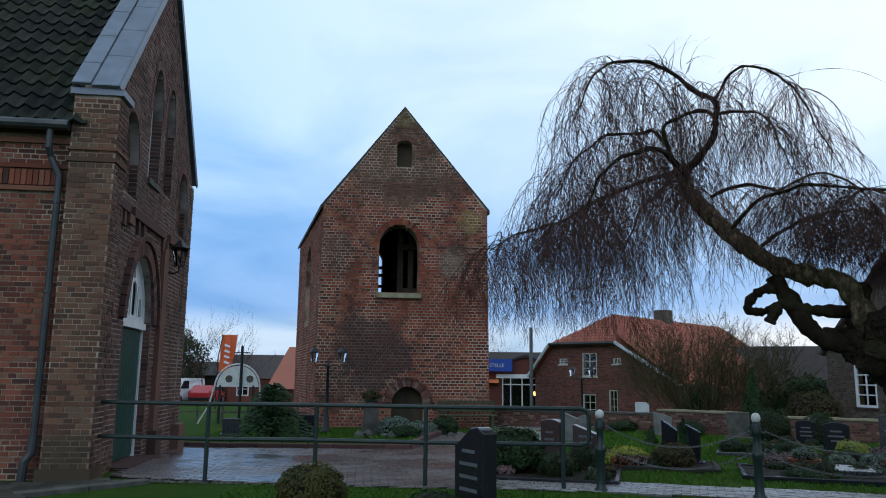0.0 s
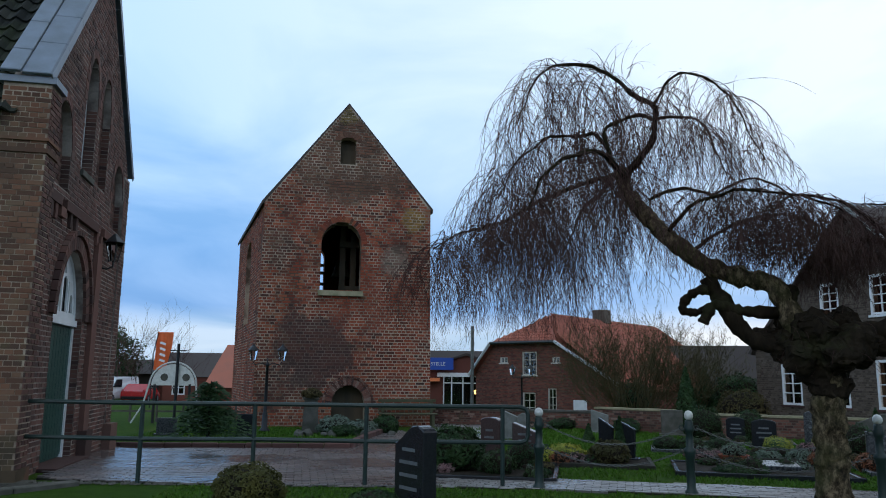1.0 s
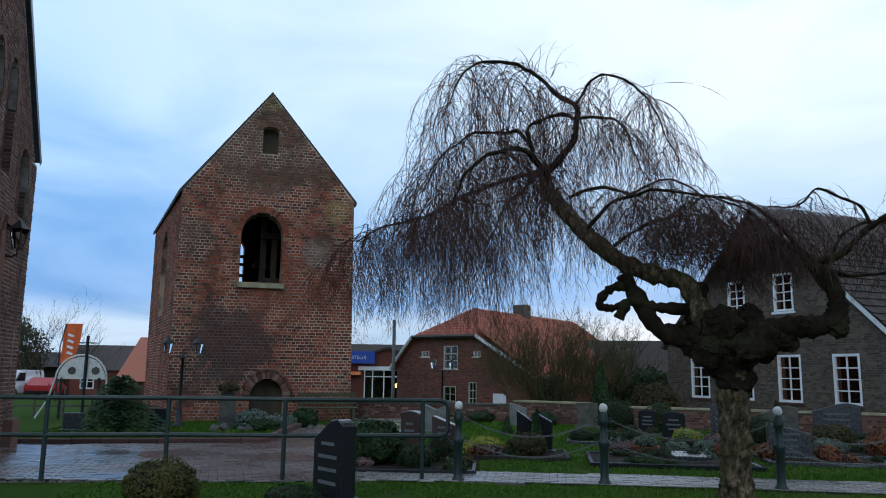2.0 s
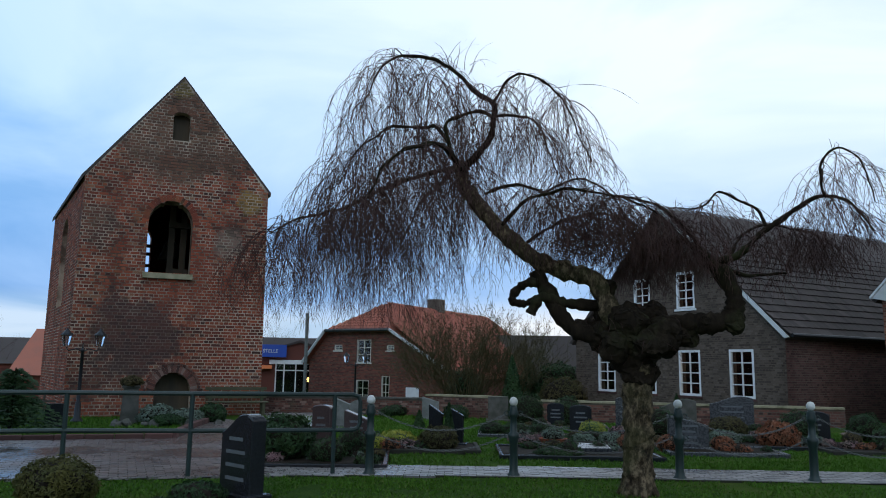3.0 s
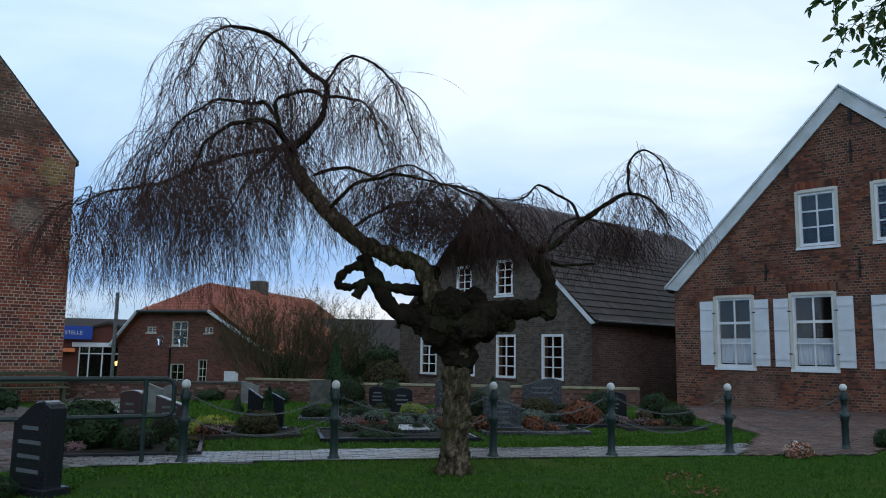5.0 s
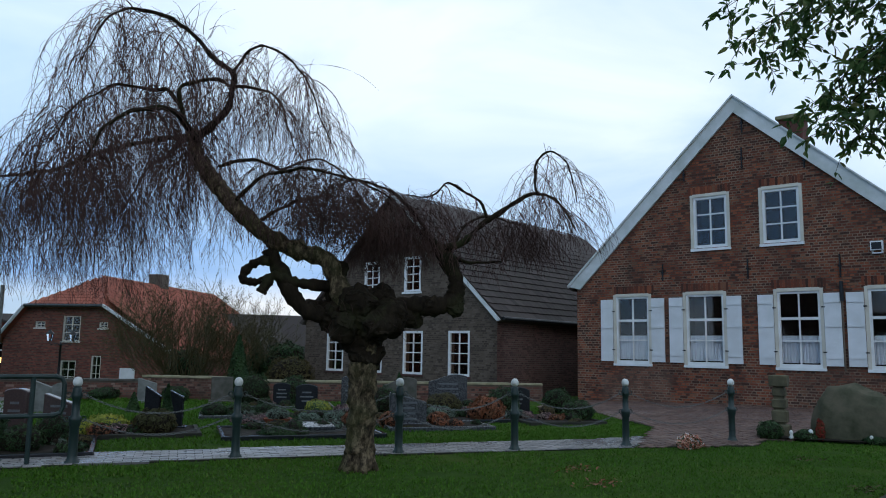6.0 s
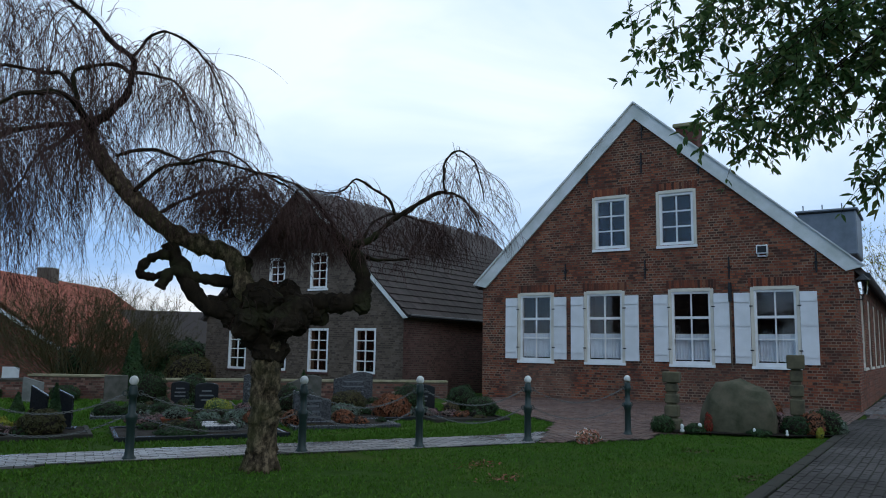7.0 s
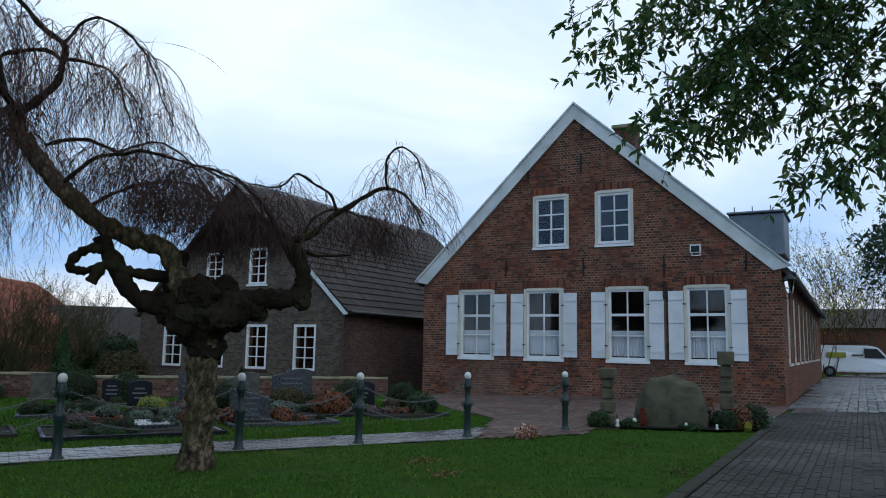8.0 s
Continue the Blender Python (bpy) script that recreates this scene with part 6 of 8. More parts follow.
# arching secondary branches, from which the whips fall in streams
SEC = []
for src, cnt, reach, lift in ((L3, 26, 0.46, 0.15), (L4, 7, 0.12, 0.0), (L5, 17, 0.6, 0.1), (L6, 18, 0.55, 0.1), (L7, 16, 0.38, 0.1), (L8, 12, 0.55, 0.1), (L9, 12, 0.55, 0.1), (L10, 6, 0.22, 0.1), (R2, 7, 0.16, 0.0), (R4, 3, 0.06, 0.0), (R3, 6, 0.2, 0.0), (R5, 20, 0.5, 0.35), (L11, 14, 0.42, 0.1), (L12, 14, 0.42, 0.1), (R7, 18, 0.42, 0.2), (R8, 12, 0.35, 0.1)):
    for _ in range(cnt):
        p = src[int(len(src) * tr.uniform(0.2, 0.98))]
        a = tr.uniform(0, 2 * math.pi)
        o = Vector((math.cos(a), math.sin(a), tr.uniform(-0.1, 0.4) + lift)) - TRX * (0.5 if src in (L3, L5, L6) else 0.0)
        pts, d = [p], o.normalized()
        n = 11
        for k in range(n):
            d = (d + Vector((tr.gauss(0, 0.13), tr.gauss(0, 0.13), -0.2))).normalized()
            pts.append(pts[-1] + d * reach * tr.uniform(0.6, 1.1) / n * 1.5)
        thin(pts, 0.011, 0.005)
        SEC.append(pts)
for pts in SEC:
    hang(pts, 9, 0.5, 2.6, 0.3, first=0.35)
for src, cnt in ((L3, 60), (L5, 85), (L6, 100), (L8, 60), (L9, 60), (L4, 55), (L10, 26), (R2, 50), (R4, 26), (R3, 20), (R6, 12)):
    hang(src, cnt, 0.4, 2.5 if src in (L5, L6, L8, L9) else 1.3, 0.12 if src in (R4, R2, L4) else 0.25)
for src, cnt in ((L7, 80), (R5, 90), (L11, 70), (L12, 70), (R7, 80), (R8, 60)):
    hang(src, cnt, 0.2, 1.2, 0.6, first=0.1)
# short upright shoots along the top of the limbs
for src, cnt in ((L3, 34), (L4, 22), (R2, 12), (R3, 10), (R4, 8), (L5, 12)):
    for _ in range(cnt):
        p = src[int(len(src) * tr.uniform(0.2, 0.99))]
        droop(p, Vector((tr.gauss(0, 0.6), tr.gauss(0, 0.6), 0.9)), tr.uniform(0.1, 0.35), 0.004, 0.1, 0.3)
# a few fine suckers hang from the pollard head
for _ in range(40):
    a = tr.uniform(0, 6.283)
    droop(tp(tr.uniform(-0.5, 0.5), tr.uniform(1.5, 1.95), tr.uniform(-0.25, 0.0)), Vector((math.cos(a), math.sin(a), 0.2)), tr.uniform(0.15, 0.5), 0.003, 0.1)
thin(curve_through([tp(-1.03, 4.77, -0.07), tp(-0.85, 4.66, -0.1), tp(-0.61, 4.66, -0.15), tp(-0.32, 4.61, -0.2), tp(-0.08, 4.49, -0.25), tp(0.11, 4.32, -0.3)], 5), 0.009, 0.002)
for _ in range(16):
    droop(tp(tr.uniform(-2.45, -1.95), 5.05 + tr.uniform(0, 0.2), 0.25), Vector((tr.gauss(0, 0.4), tr.gauss(0, 0.4), 1.0)), tr.uniform(0.3, 0.65), 0.006, 0.12, 0.34)
tme = bpy.data.meshes.new("twig_curtain")
tme.from_pydata(tv, [], tf)
tme.materials.append(M_TWIG)
tw = new("twig_curtain", tme)
tw.parent = tree
tw["kind"] = "stuff"

# ---- plants ----
def leaves(shape, count, size, seed, flat=0.5):
    """Loose leaves filling a shape: shape(rng) gives a point and an outward direction."""
    r = random.Random(seed)
    v, f = [], []
    for _ in range(count):
        p, o = shape(r)
        n = (o + Vector((r.gauss(0, flat), r.gauss(0, flat), r.gauss(0, flat)))).normalized()
        a = n.orthogonal().normalized()
        a = Matrix.Rotation(r.uniform(0, 6.28), 3, n) @ a
        b = n.cross(a)
        s = size * r.uniform(0.6, 1.3)
        k = len(v)
        v += [tuple(p - a * s), tuple(p + b * s * 0.38 + n * s * 0.12), tuple(p + a * s), tuple(p - b * s * 0.38 + n * s * 0.12)]
        f.append((k, k + 1, k + 2, k + 3))
    me = bpy.data.meshes.new("foliage")
    me.from_pydata(v, [], f)
    return me


def ball_shape(rad, seed=0, lump=0.25, low=0.0):
    def fn(r):
        while True:
            d = Vector((r.gauss(0, 1), r.gauss(0, 1), r.gauss(0, 1))).normalized()
            if d.z > -0.75:
                break
        k = (1 + lump * noise.noise(d * 2.3 + Vector((seed, 0, 0)))) * (1 - abs(r.gauss(0, 0.11)))
        return Vector((d.x * rad[0], d.y * rad[1], d.z * rad[2])) * k + Vector((0, 0, rad[2] * (0.8 - low))), d
    return fn


def cone_shape(rad, h, seed=0):
    def fn(r):
        t = r.random() ** 1.5
        a = r.uniform(0, 6.283)
        q = rad * (1 - t) ** 0.8 * (1 + 0.25 * noise.noise(Vector((math.cos(a) * 2, math.sin(a) * 2, t * 6 + seed)))) * (1 - abs(r.gauss(0, 0.12)))
        o = Vector((math.cos(a), math.sin(a), 0.35))
        return Vector((q * math.cos(a), q * math.sin(a), 0.03 + t * h)), o.normalized()
    return fn


PLANT_N = [0]


def plant(name, label, category, x, y, shape, count, size, material, core=None, group="", z=None, flat=0.5):
    PLANT_N[0] += 1
    t = thing(name, label, category, pose(x, y, gz(x, y) if z is None else z, 0, 0, PLANT_N[0] * 47.0), group)
    me = leaves(shape, count, size, PLANT_N[0], flat)
    me.materials.append(material)
    f = part("foliage", me, None, t)
    f["kind"] = "stuff"
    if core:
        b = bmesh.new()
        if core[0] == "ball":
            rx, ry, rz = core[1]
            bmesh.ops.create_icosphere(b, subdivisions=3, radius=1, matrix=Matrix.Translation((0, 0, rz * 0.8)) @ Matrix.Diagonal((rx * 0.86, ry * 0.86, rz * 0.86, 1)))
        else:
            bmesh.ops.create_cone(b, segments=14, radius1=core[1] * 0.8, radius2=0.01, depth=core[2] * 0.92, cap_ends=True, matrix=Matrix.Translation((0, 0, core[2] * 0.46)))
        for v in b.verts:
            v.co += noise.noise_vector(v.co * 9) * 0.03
        # added dark body whose colour stands in for shade between the leaves
        part("core", b, M_SOIL_CORE if material is not M_YELLOW else M_LEAF_D, t)
    return t


def bush(label, x, y, rx, rz, material=None, count=None, size=0.022, name="shrub", category="shrub", ry=None, group=""):
    ry = ry or rx
    count = count or int(1500 * (rx * rz / 0.1) ** 0.7) + 400
    return plant(name, label, category, x, y, ball_shape((rx, ry, rz), x), min(count, 7000), size, material or M_LEAF_D, ("ball", (rx, ry, rz)), group)


def conifer(label, x, y, rad, h, material=None, count=2500, size=0.03, name="conifer", group=""):
    return plant(name, label, "conifer", x, y, cone_shape(rad, h, x), count, size, material or M_LEAF_D, ("cone", rad, h), group)


# ---- gravestones ----
def headstone(label, x, y, w, h, d, material, rot, top="round", base=True, lines=3, group="gravestones"):
    """A headstone on a plinth, its face turned by rot degrees from the south."""
    t = thing("gravestone", label, "gravestone", pose(x, y, gz(x, y) - 0.02, 0, 0, rot), group)
    p0 = 0.09 if base else 0.0
    if base:
        part("plinth", box_bm((0, 0, p0 / 2), (w + 0.12, d + 0.12, p0 + 0.02), bevel=0.012), material, t)
    o = [(-w / 2, p0), (w / 2, p0)]
    if top == "round":
        o += [(w / 2 * math.cos(a), h - 0.16 * w + 0.16 * w * math.sin(a)) for a in [math.pi * k / 10 for k in range(11)]]
    elif top == "wave":
        o += [(w / 2 - w * k / 12, h - 0.06 + 0.10 * math.sin(math.pi * (0.15 + k / 12 * 1.25)) - 0.03) for k in range(13)]
    elif top == "slant":
        o += [(w / 2, h - 0.16), (-w / 2, h)]
    elif top == "slant2":
        o += [(w / 2, h), (w * 0.1, h - 0.02), (-w / 2, h - 0.14)]
    else:
        o += [(w / 2, h), (-w / 2, h)]
    b = prism_bm(o, Matrix.Translation((0, -d / 2, 0)), d)
    bmesh.ops.recalc_face_normals(b, faces=b.faces[:])
    bmesh.ops.bevel(b, geom=[e for e in b.edges if len(e.link_faces) == 2 and e.calc_face_angle(0) > 0.6], offset=0.012, segments=1, affect="EDGES")
    part("slab", b, material, t)
    r = random.Random(int(x * 100))
    for k in range(lines):
        lw = w * r.uniform(0.35, 0.62)
        z = h * 0.72 - k * h * 0.15
        part("inscription_bar", box_bm((0, -d / 2 - 0.002, z), (lw, 0.006, 0.035)), M_CHARS, t)
    return t


headstone("polished black gravestone with a curved top beside the railing", 0.36, 8.1, 0.56, 0.86, 0.17, M_GRANITE, -60, "wave", lines=4)
headstone("brown granite gravestone on a grey base", 1.8, 12.6, 0.34, 0.74, 0.16, M_GRANITE_R, -40, "round", lines=2)
headstone("brown granite gravestone with a slanted top", 2.36, 12.5, 0.46, 0.66, 0.15, M_GRANITE_R, -35, "slant")
headstone("pale grey slender gravestone beside the tower path", 3.35, 20.1, 0.42, 0.78, 0.14, M_PALESTONE, -30, "slant", lines=0)
headstone("pale grey slender gravestone, one of a pair", 3.72, 20.5, 0.34, 0.72, 0.14, M_PALESTONE, -30, "slant2", lines=0)
headstone("pale rough gravestone near the cemetery wall", 6.6, 23.1, 0.52, 0.74, 0.16, M_PALESTONE, -20, "slant", lines=0)
headstone("black gravestone with a broken slanting outline", 3.8, 12.9, 0.24, 0.74, 0.15, M_GRANITE, -25, "slant", lines=0)
headstone("black gravestone with a bright polished slanting top", 4.08, 12.7, 0.30, 0.72, 0.16, M_GRANITE, -25, "slant", lines=0)
headstone("weathered grey gravestone against the wall", 8.5, 22.2, 0.62, 0.78, 0.16, M_STONE, -20, "flat", lines=0)
headstone("black gravestone before a clipped hedge", 9.12, 19.4, 0.46, 0.66, 0.14, M_GRANITE, -30, "round")
headstone("black round-topped gravestone among shrubs", 8.25, 16.2, 0.50, 0.66, 0.15, M_GRANITE, -32, "round")
headstone("dark gravestone half hidden by the tree", 9.87, 17.0, 0.46, 0.84, 0.15, M_GRANITE_G, -32, "round")
headstone("light grey gravestone with a swept top", 10.24, 15.3, 0.8, 0.8, 0.16, M_STONE, -32, "wave", lines=0)
headstone("dark grey gravestone with pale inscription", 7.75, 11.3, 0.66, 0.62, 0.15, M_GRANITE_G, -28, "slant", lines=4)
headstone("broad grey gravestone with a curved top", 12.36, 16.2, 1.02, 0.86, 0.17, M_GRANITE_G, -36, "wave", lines=4)
headstone("dark gravestone between round clipped shrubs", 11.5, 12.6, 0.62, 0.62, 0.15, M_GRANITE, -38, "round")
headstone("black gravestone on the tower lawn", -3.55, 20.6, 0.42, 0.62, 0.14, M_GRANITE, 5, "flat", lines=0)
headstone("low dark gravestone on the tower lawn", -5.6, 20.8, 0.5, 0.5, 0.14, M_GRANITE_G, 10, "flat", lines=0)


def grave(label, pts, material, soil=True):
    """A grave plot: soil inside a low stone edging."""
    t = thing("grave_border", label, "grave plot", group="grave plots")
    n = len(pts)
    for i in range(n):
        (x0, y0), (x1, y1) = pts[i], pts[(i + 1) % n]
        d = math.hypot(x1 - x0, y1 - y0)
        a = math.degrees(math.atan2(y1 - y0, x1 - x0))
        x, y = (x0 + x1) / 2, (y0 + y1) / 2
        part("edging", box_bm((x, y, gz(x, y) + 0.03), (d + 0.05, 0.07, 0.08), a, bevel=0.01), material, t)
    if soil:
        b = bmesh.new()
        vs = [b.verts.new((x, y, gz(x, y) + 0.055)) for x, y in pts]
        b.faces.new(vs)
        bmesh.ops.recalc_face_normals(b, faces=b.faces[:])
        bmesh.ops.subdivide_edges(b, edges=b.edges[:], cuts=5, use_grid_fill=True)
        for v in b.verts:
            v.co.z += 0.025 * noise.noise(v.co * 5)
        part("soil", b, M_SOIL_CORE, t)
    return t


def plot(cx, cy, w, l, rot):
    c, s = math.cos(radians(rot)), math.sin(radians(rot))
    return [(cx + a * c - b * s, cy + a * s + b * c) for a, b in ((-w / 2, -l / 2), (w / 2, -l / 2), (w / 2, l / 2), (-w / 2, l / 2))]


GRAVES = ((1.6, 11.3, 1.9, 2.2, -14), (3.55, 12.3, 1.5, 1.3, -16), (6.25, 15.3, 1.5, 1.3, -20), (5.6, 11.2, 2.4, 1.6, -18), (7.3, 13.6, 2.6, 2.2, -18), (8.1, 10.95, 1.8, 1.1, -20), (9.9, 12.2, 2.0, 2.2, -20), (10.9, 10.9, 1.5, 1.7, -22), (8.9, 18.7, 2.4, 1.6, -24), (12.0, 15.2, 2.2, 1.8, -30))
for i, (cx, cy, w, l, rot) in enumerate(GRAVES):
    grave("planted grave plot with a low stone edging", plot(cx, cy, w, l, rot), (M_GRANITE, M_KERB, M_GRANITE_G)[i % 3])
sl = thing("grave_slab", "wet polished grave slab reflecting the sky", "grave slab")
part("slab", box_bm((5.75, 11.0, 0.13), (0.62, 0.5, 0.06), -18, 0.01, 4), M_GRANITE_G, sl)
part("base", box_bm((5.75, 11.0, 0.07), (0.5, 0.4, 0.1), -18), M_STONE, sl)
pt = thing("planter_bowl", "wide terracotta bowl with heather", "planter")
part("bowl", lathe([(0.14, 0.0), (0.22, 0.10), (0.24, 0.14), (0.21, 0.14), (0.19, 0.11)], 18, (5.55, 11.9, 0.05)), M_TERRACOTTA, pt)
plant("heather", "silver and pink heather in a bowl", "heather", 5.55, 11.9, ball_shape((0.2, 0.2, 0.11), 3), 700, 0.018, M_SILVERLEAF, ("ball", (0.2, 0.2, 0.1)), z=0.16)

# shrubs on the graves
cr = random.Random(5)
for gx, gy, gw, gl, grot in GRAVES:
    for k in range(int(3 + gw * gl * 2.2)):
        a, b2 = cr.uniform(-0.44, 0.44) * gw, cr.uniform(-0.44, 0.44) * gl
        c2, s2 = math.cos(radians(grot)), math.sin(radians(grot))
        kind_ = cr.choice(((M_HEATHER, "pinkish winter heather tuft on a grave"), (M_RUST, "rust-brown bedding tuft on a grave"), (M_SILVERLEAF, "silver-grey cushion tuft on a grave"), (M_LEAF_D, "dark green ground cover tuft on a grave"), (M_LEAF_D, "dark green ground cover tuft on a grave"), (M_HEDGETWIG, "olive-brown dry tuft on a grave")))
        rr = cr.uniform(0.09, 0.2)
        bush(kind_[1], gx + a * c2 - b2 * s2, gy + a * s2 + b2 * c2, rr, rr * cr.uniform(0.45, 0.8), kind_[0], 420, 0.026, "grave_plant", "plant", group="grave planting")
bush("broad dark green evergreen shrub with glossy leaves", 1.05, 11.2, 0.42, 0.36, None, 2600, 0.045)
bush("small dark evergreen shrub on a grave", 1.6, 10.75, 0.26, 0.2)
bush("low clipped dark shrub on a grave", 2.05, 11.3, 0.22, 0.24)
bush("round little shrub by the wet path", 1.9, 17.4, 0.3, 0.2)
bush("golden yellow spreading conifer", 3.0, 12.5, 0.34, 0.17, M_YELLOW, 2200, 0.028, "golden_conifer")
bush("golden yellow spreading conifer tip", 2.65, 12.2, 0.18, 0.14, M_YELLOW, 1000, 0.028, "golden_conifer")
bush("dark low mound of heather", 3.62, 12.1, 0.32, 0.22, M_HEDGETWIG, 2200, 0.03)
conifer("slender dark green columnar conifer on a grave", 3.86, 12.35, 0.13, 0.72)
conifer("small pointed conifer beside a gravestone", 4.95, 18.3, 0.16, 0.45)
for x, y, w in ((5.85, 15.6, 0.3), (6.25, 15.3, 0.28), (6.7, 14.95, 0.28)):
    bush("low clipped box hedge block", x, y, w, 0.17, None, 1600, 0.02, "box_hedge", "hedge")
bush("tall clipped hedge behind the black gravestones", 8.6, 20.2, 0.55, 0.5, None, 4000, 0.026, "hedge", "hedge", 0.4)
bush("clipped hedge between two gravestones", 9.6, 19.6, 0.5, 0.46, None, 4000, 0.026, "hedge", "hedge", 0.4)
bush("round yellow-green box ball", 7.75, 14.7, 0.28, 0.19, M_YELLOW, 1800, 0.02)
bush("yellow-green shrub behind the trunk", 8.65, 14.6, 0.26, 0.22, M_YELLOW, 1300, 0.022)
bush("dark round evergreen shrub behind the trunk", 8.9, 13.9, 0.3, 0.34)
bush("pale pink heather cushion on a grave", 6.3, 13.6, 0.34, 0.10, M_HEATHER, 1500, 0.022, "heather", "heather")
bush("pink-brown heather cushion on a grave", 5.6, 13.3, 0.3, 0.09, M_HEATHER, 1300, 0.022, "heather", "heather")
bush("silver-leaved ground plant on a grave", 6.6, 12.9, 0.22, 0.11, M_SILVERLEAF, 900, 0.03, "cushion_plant", "plant")
bush("silver-leaved cushion plant on a grave", 7.15, 12.8, 0.24, 0.12, M_SILVERLEAF, 900, 0.03, "cushion_plant", "plant")
bush("low dark ground cover on a grave", 5.2, 10.9, 0.4, 0.09, M_LEAF_D, 1500, 0.025, "ground_cover", "plant")
bush("rust-coloured grasses on a grave", 6.9, 11.7, 0.22, 0.15, M_RUST, 900, 0.03, "grass_tuft", "plant")
bush("rust-coloured grass tuft on a grave", 7.35, 11.25, 0.2, 0.16, M_RUST, 900, 0.03, "grass_tuft", "plant")
bush("rust-coloured bedding by the dark stone", 8.35, 11.2, 0.2, 0.14, M_RUST, 800, 0.03, "grass_tuft", "plant")
bush("orange-brown hydrangea with dry flower heads", 9.75, 11.5, 0.36, 0.26, M_RUST, 2400, 0.036, "hydrangea", "shrub")
bush("brown dry shrub against the stone", 10.2, 13.5, 0.4, 0.26, M_HEDGETWIG, 2000, 0.03)
bush("pale variegated shrub on a grave", 9.2, 12.3, 0.3, 0.15, M_SILVERLEAF, 1400, 0.028, "cushion_plant", "plant")
bush("small olive-green shrub beside a gravestone", 8.75, 12.8, 0.25, 0.22, M_HEDGETWIG, 1300, 0.026)
bush("round clipped dark green ball shrub", 11.05, 12.5, 0.36, 0.34, None, 3200, 0.022, "ball_shrub", "shrub", group="ball shrubs")
bush("round clipped dark green ball shrub", 12.5, 12.3, 0.34, 0.32, None, 3200, 0.022, "ball_shrub", "shrub", group="ball shrubs")
bush("dark green shrub at the end of the graves", 11.35, 10.6, 0.34, 0.24, None, 2400, 0.024)
bush("low hedge along the cemetery wall", 5.9, 25.0, 0.8, 0.2, None, 2600, 0.03, "hedge", "hedge", 0.3)
bush("low hedge along the cemetery wall", 7.6, 23.6, 0.75, 0.25, None, 2600, 0.03, "hedge", "hedge", 0.35)
conifer("dark columnar thuja by the gap in the wall", 9.25, 22.9, 0.45, 2.0, None, 5000, 0.05)
conifer("small dark cone conifer before the grey house", 14.2, 21.3, 0.25, 0.85, None, 1500, 0.035)
bush("round yellowish shrub at the near lawn", -1.33, 8.05, 0.37, 0.25, M_OLIVE, 7000, 0.02, "lawn_shrub", "shrub")
bush("small dark clipped shrub by the black gravestone", -0.06, 7.92, 0.27, 0.12, None, 2600, 0.018, "lawn_shrub", "shrub")
bush("mossy green core of clipped shrub", -0.4, 7.7, 0.16, 0.06, None, 900, 0.018, "lawn_shrub", "shrub")
# tower lawn
sp = thing("spruce", "low spreading dark spruce on the tower lawn", "conifer", pose(-4.25, 19.5, gz(0, 19.5)))
spr = random.Random(61)
part("trunk", tube(bmesh.new(), [(0, 0, -0.1), (0.02, 0, 0.7), (0, 0.02, 1.42)], [0.06, 0.04, 0.012], 7), M_DARKBARK, sp)
nv, nf = [], []
for k in range(95):
    z0 = 0.12 + 1.2 * (k / 95) ** 1.15
    a0 = k * 2.4 + spr.uniform(-0.3, 0.3)
    reach = (1.15 * (1 - z0 / 1.55) + 0.12) * spr.uniform(0.65, 1.15)
    for q in range(46):
        f = (q + 1) / 46
        side = spr.gauss(0, 0.13) * reach * (0.35 + f * 0.8)
        p = Vector((math.cos(a0) * f * reach - math.sin(a0) * side, math.sin(a0) * f * reach + math.cos(a0) * side, z0 + 0.10 * math.sin(f * 3.0) - 0.20 * f * f * reach - 0.25 * abs(side)))
        d = Vector((math.cos(a0), math.sin(a0), spr.uniform(-0.5, 0.3))) + Vector((spr.gauss(0, 0.5), spr.gauss(0, 0.5), 0))
        d.normalize()
        w = d.orthogonal().normalized() * 0.022
        k2 = len(nv)
        nv += [tuple(p - w), tuple(p + w), tuple(p + d * spr.uniform(0.07, 0.14))]
        nf.append((k2, k2 + 1, k2 + 2))
me = bpy.data.meshes.new("needles")
me.from_pydata(nv, [], nf)
me.materials.append(M_LEAF_D)
part("foliage", me, None, sp)["kind"] = "stuff"
for x, y, rx, rz, lab in ((-1.3, 22.4, 0.55, 0.28, "grey-green shrub among rockery stones"), (-0.6, 22.1, 0.5, 0.22, "grey-green shrub among rockery stones"), (0.1, 22.6, 0.4, 0.3, "dark green shrub in the rockery"), (-1.0, 21.4, 0.45, 0.16, "low tuft of rockery grass")):
    bush(lab, x, y, rx, rz, M_SILVERLEAF if "grey" in lab else M_LEAF_D, 1800, 0.045, "rockery_plant", "plant")
for i in range(9):
    x, y, s = -2.2 + i * 0.3 + rng.uniform(-.1, .1), 21.2 + rng.uniform(-0.3, 0.3), rng.uniform(0.08, 0.17)
    b = bmesh.new()
    bmesh.ops.create_icosphere(b, subdivisions=2, radius=s, matrix=Matrix.Translation((x, y, gz(x, y) + s * 0.3)))
    for v in b.verts:
        v.co += noise.noise_vector(v.co * 8) * s * 0.5
    tagged(part("rock", b, M_STONE), "rounded field stone in the rockery", "rock", group="rockery stones")
st = thing("stone_stele", "weathered stone stele with plants on top", "stele", pose(-2.05, 22.6, gz(0, 22.6), 0, 0, 6))
part("shaft", prism_bm([(-0.24, 0), (0.24, 0), (0.19, 0.95), (-0.19, 0.95)], Matrix.Translation((0, -0.15, 0)), 0.3), M_STONE, st)
part("cap", box_bm((0, 0, 0.98), (0.46, 0.38, 0.08), bevel=0.02), M_STONE, st)
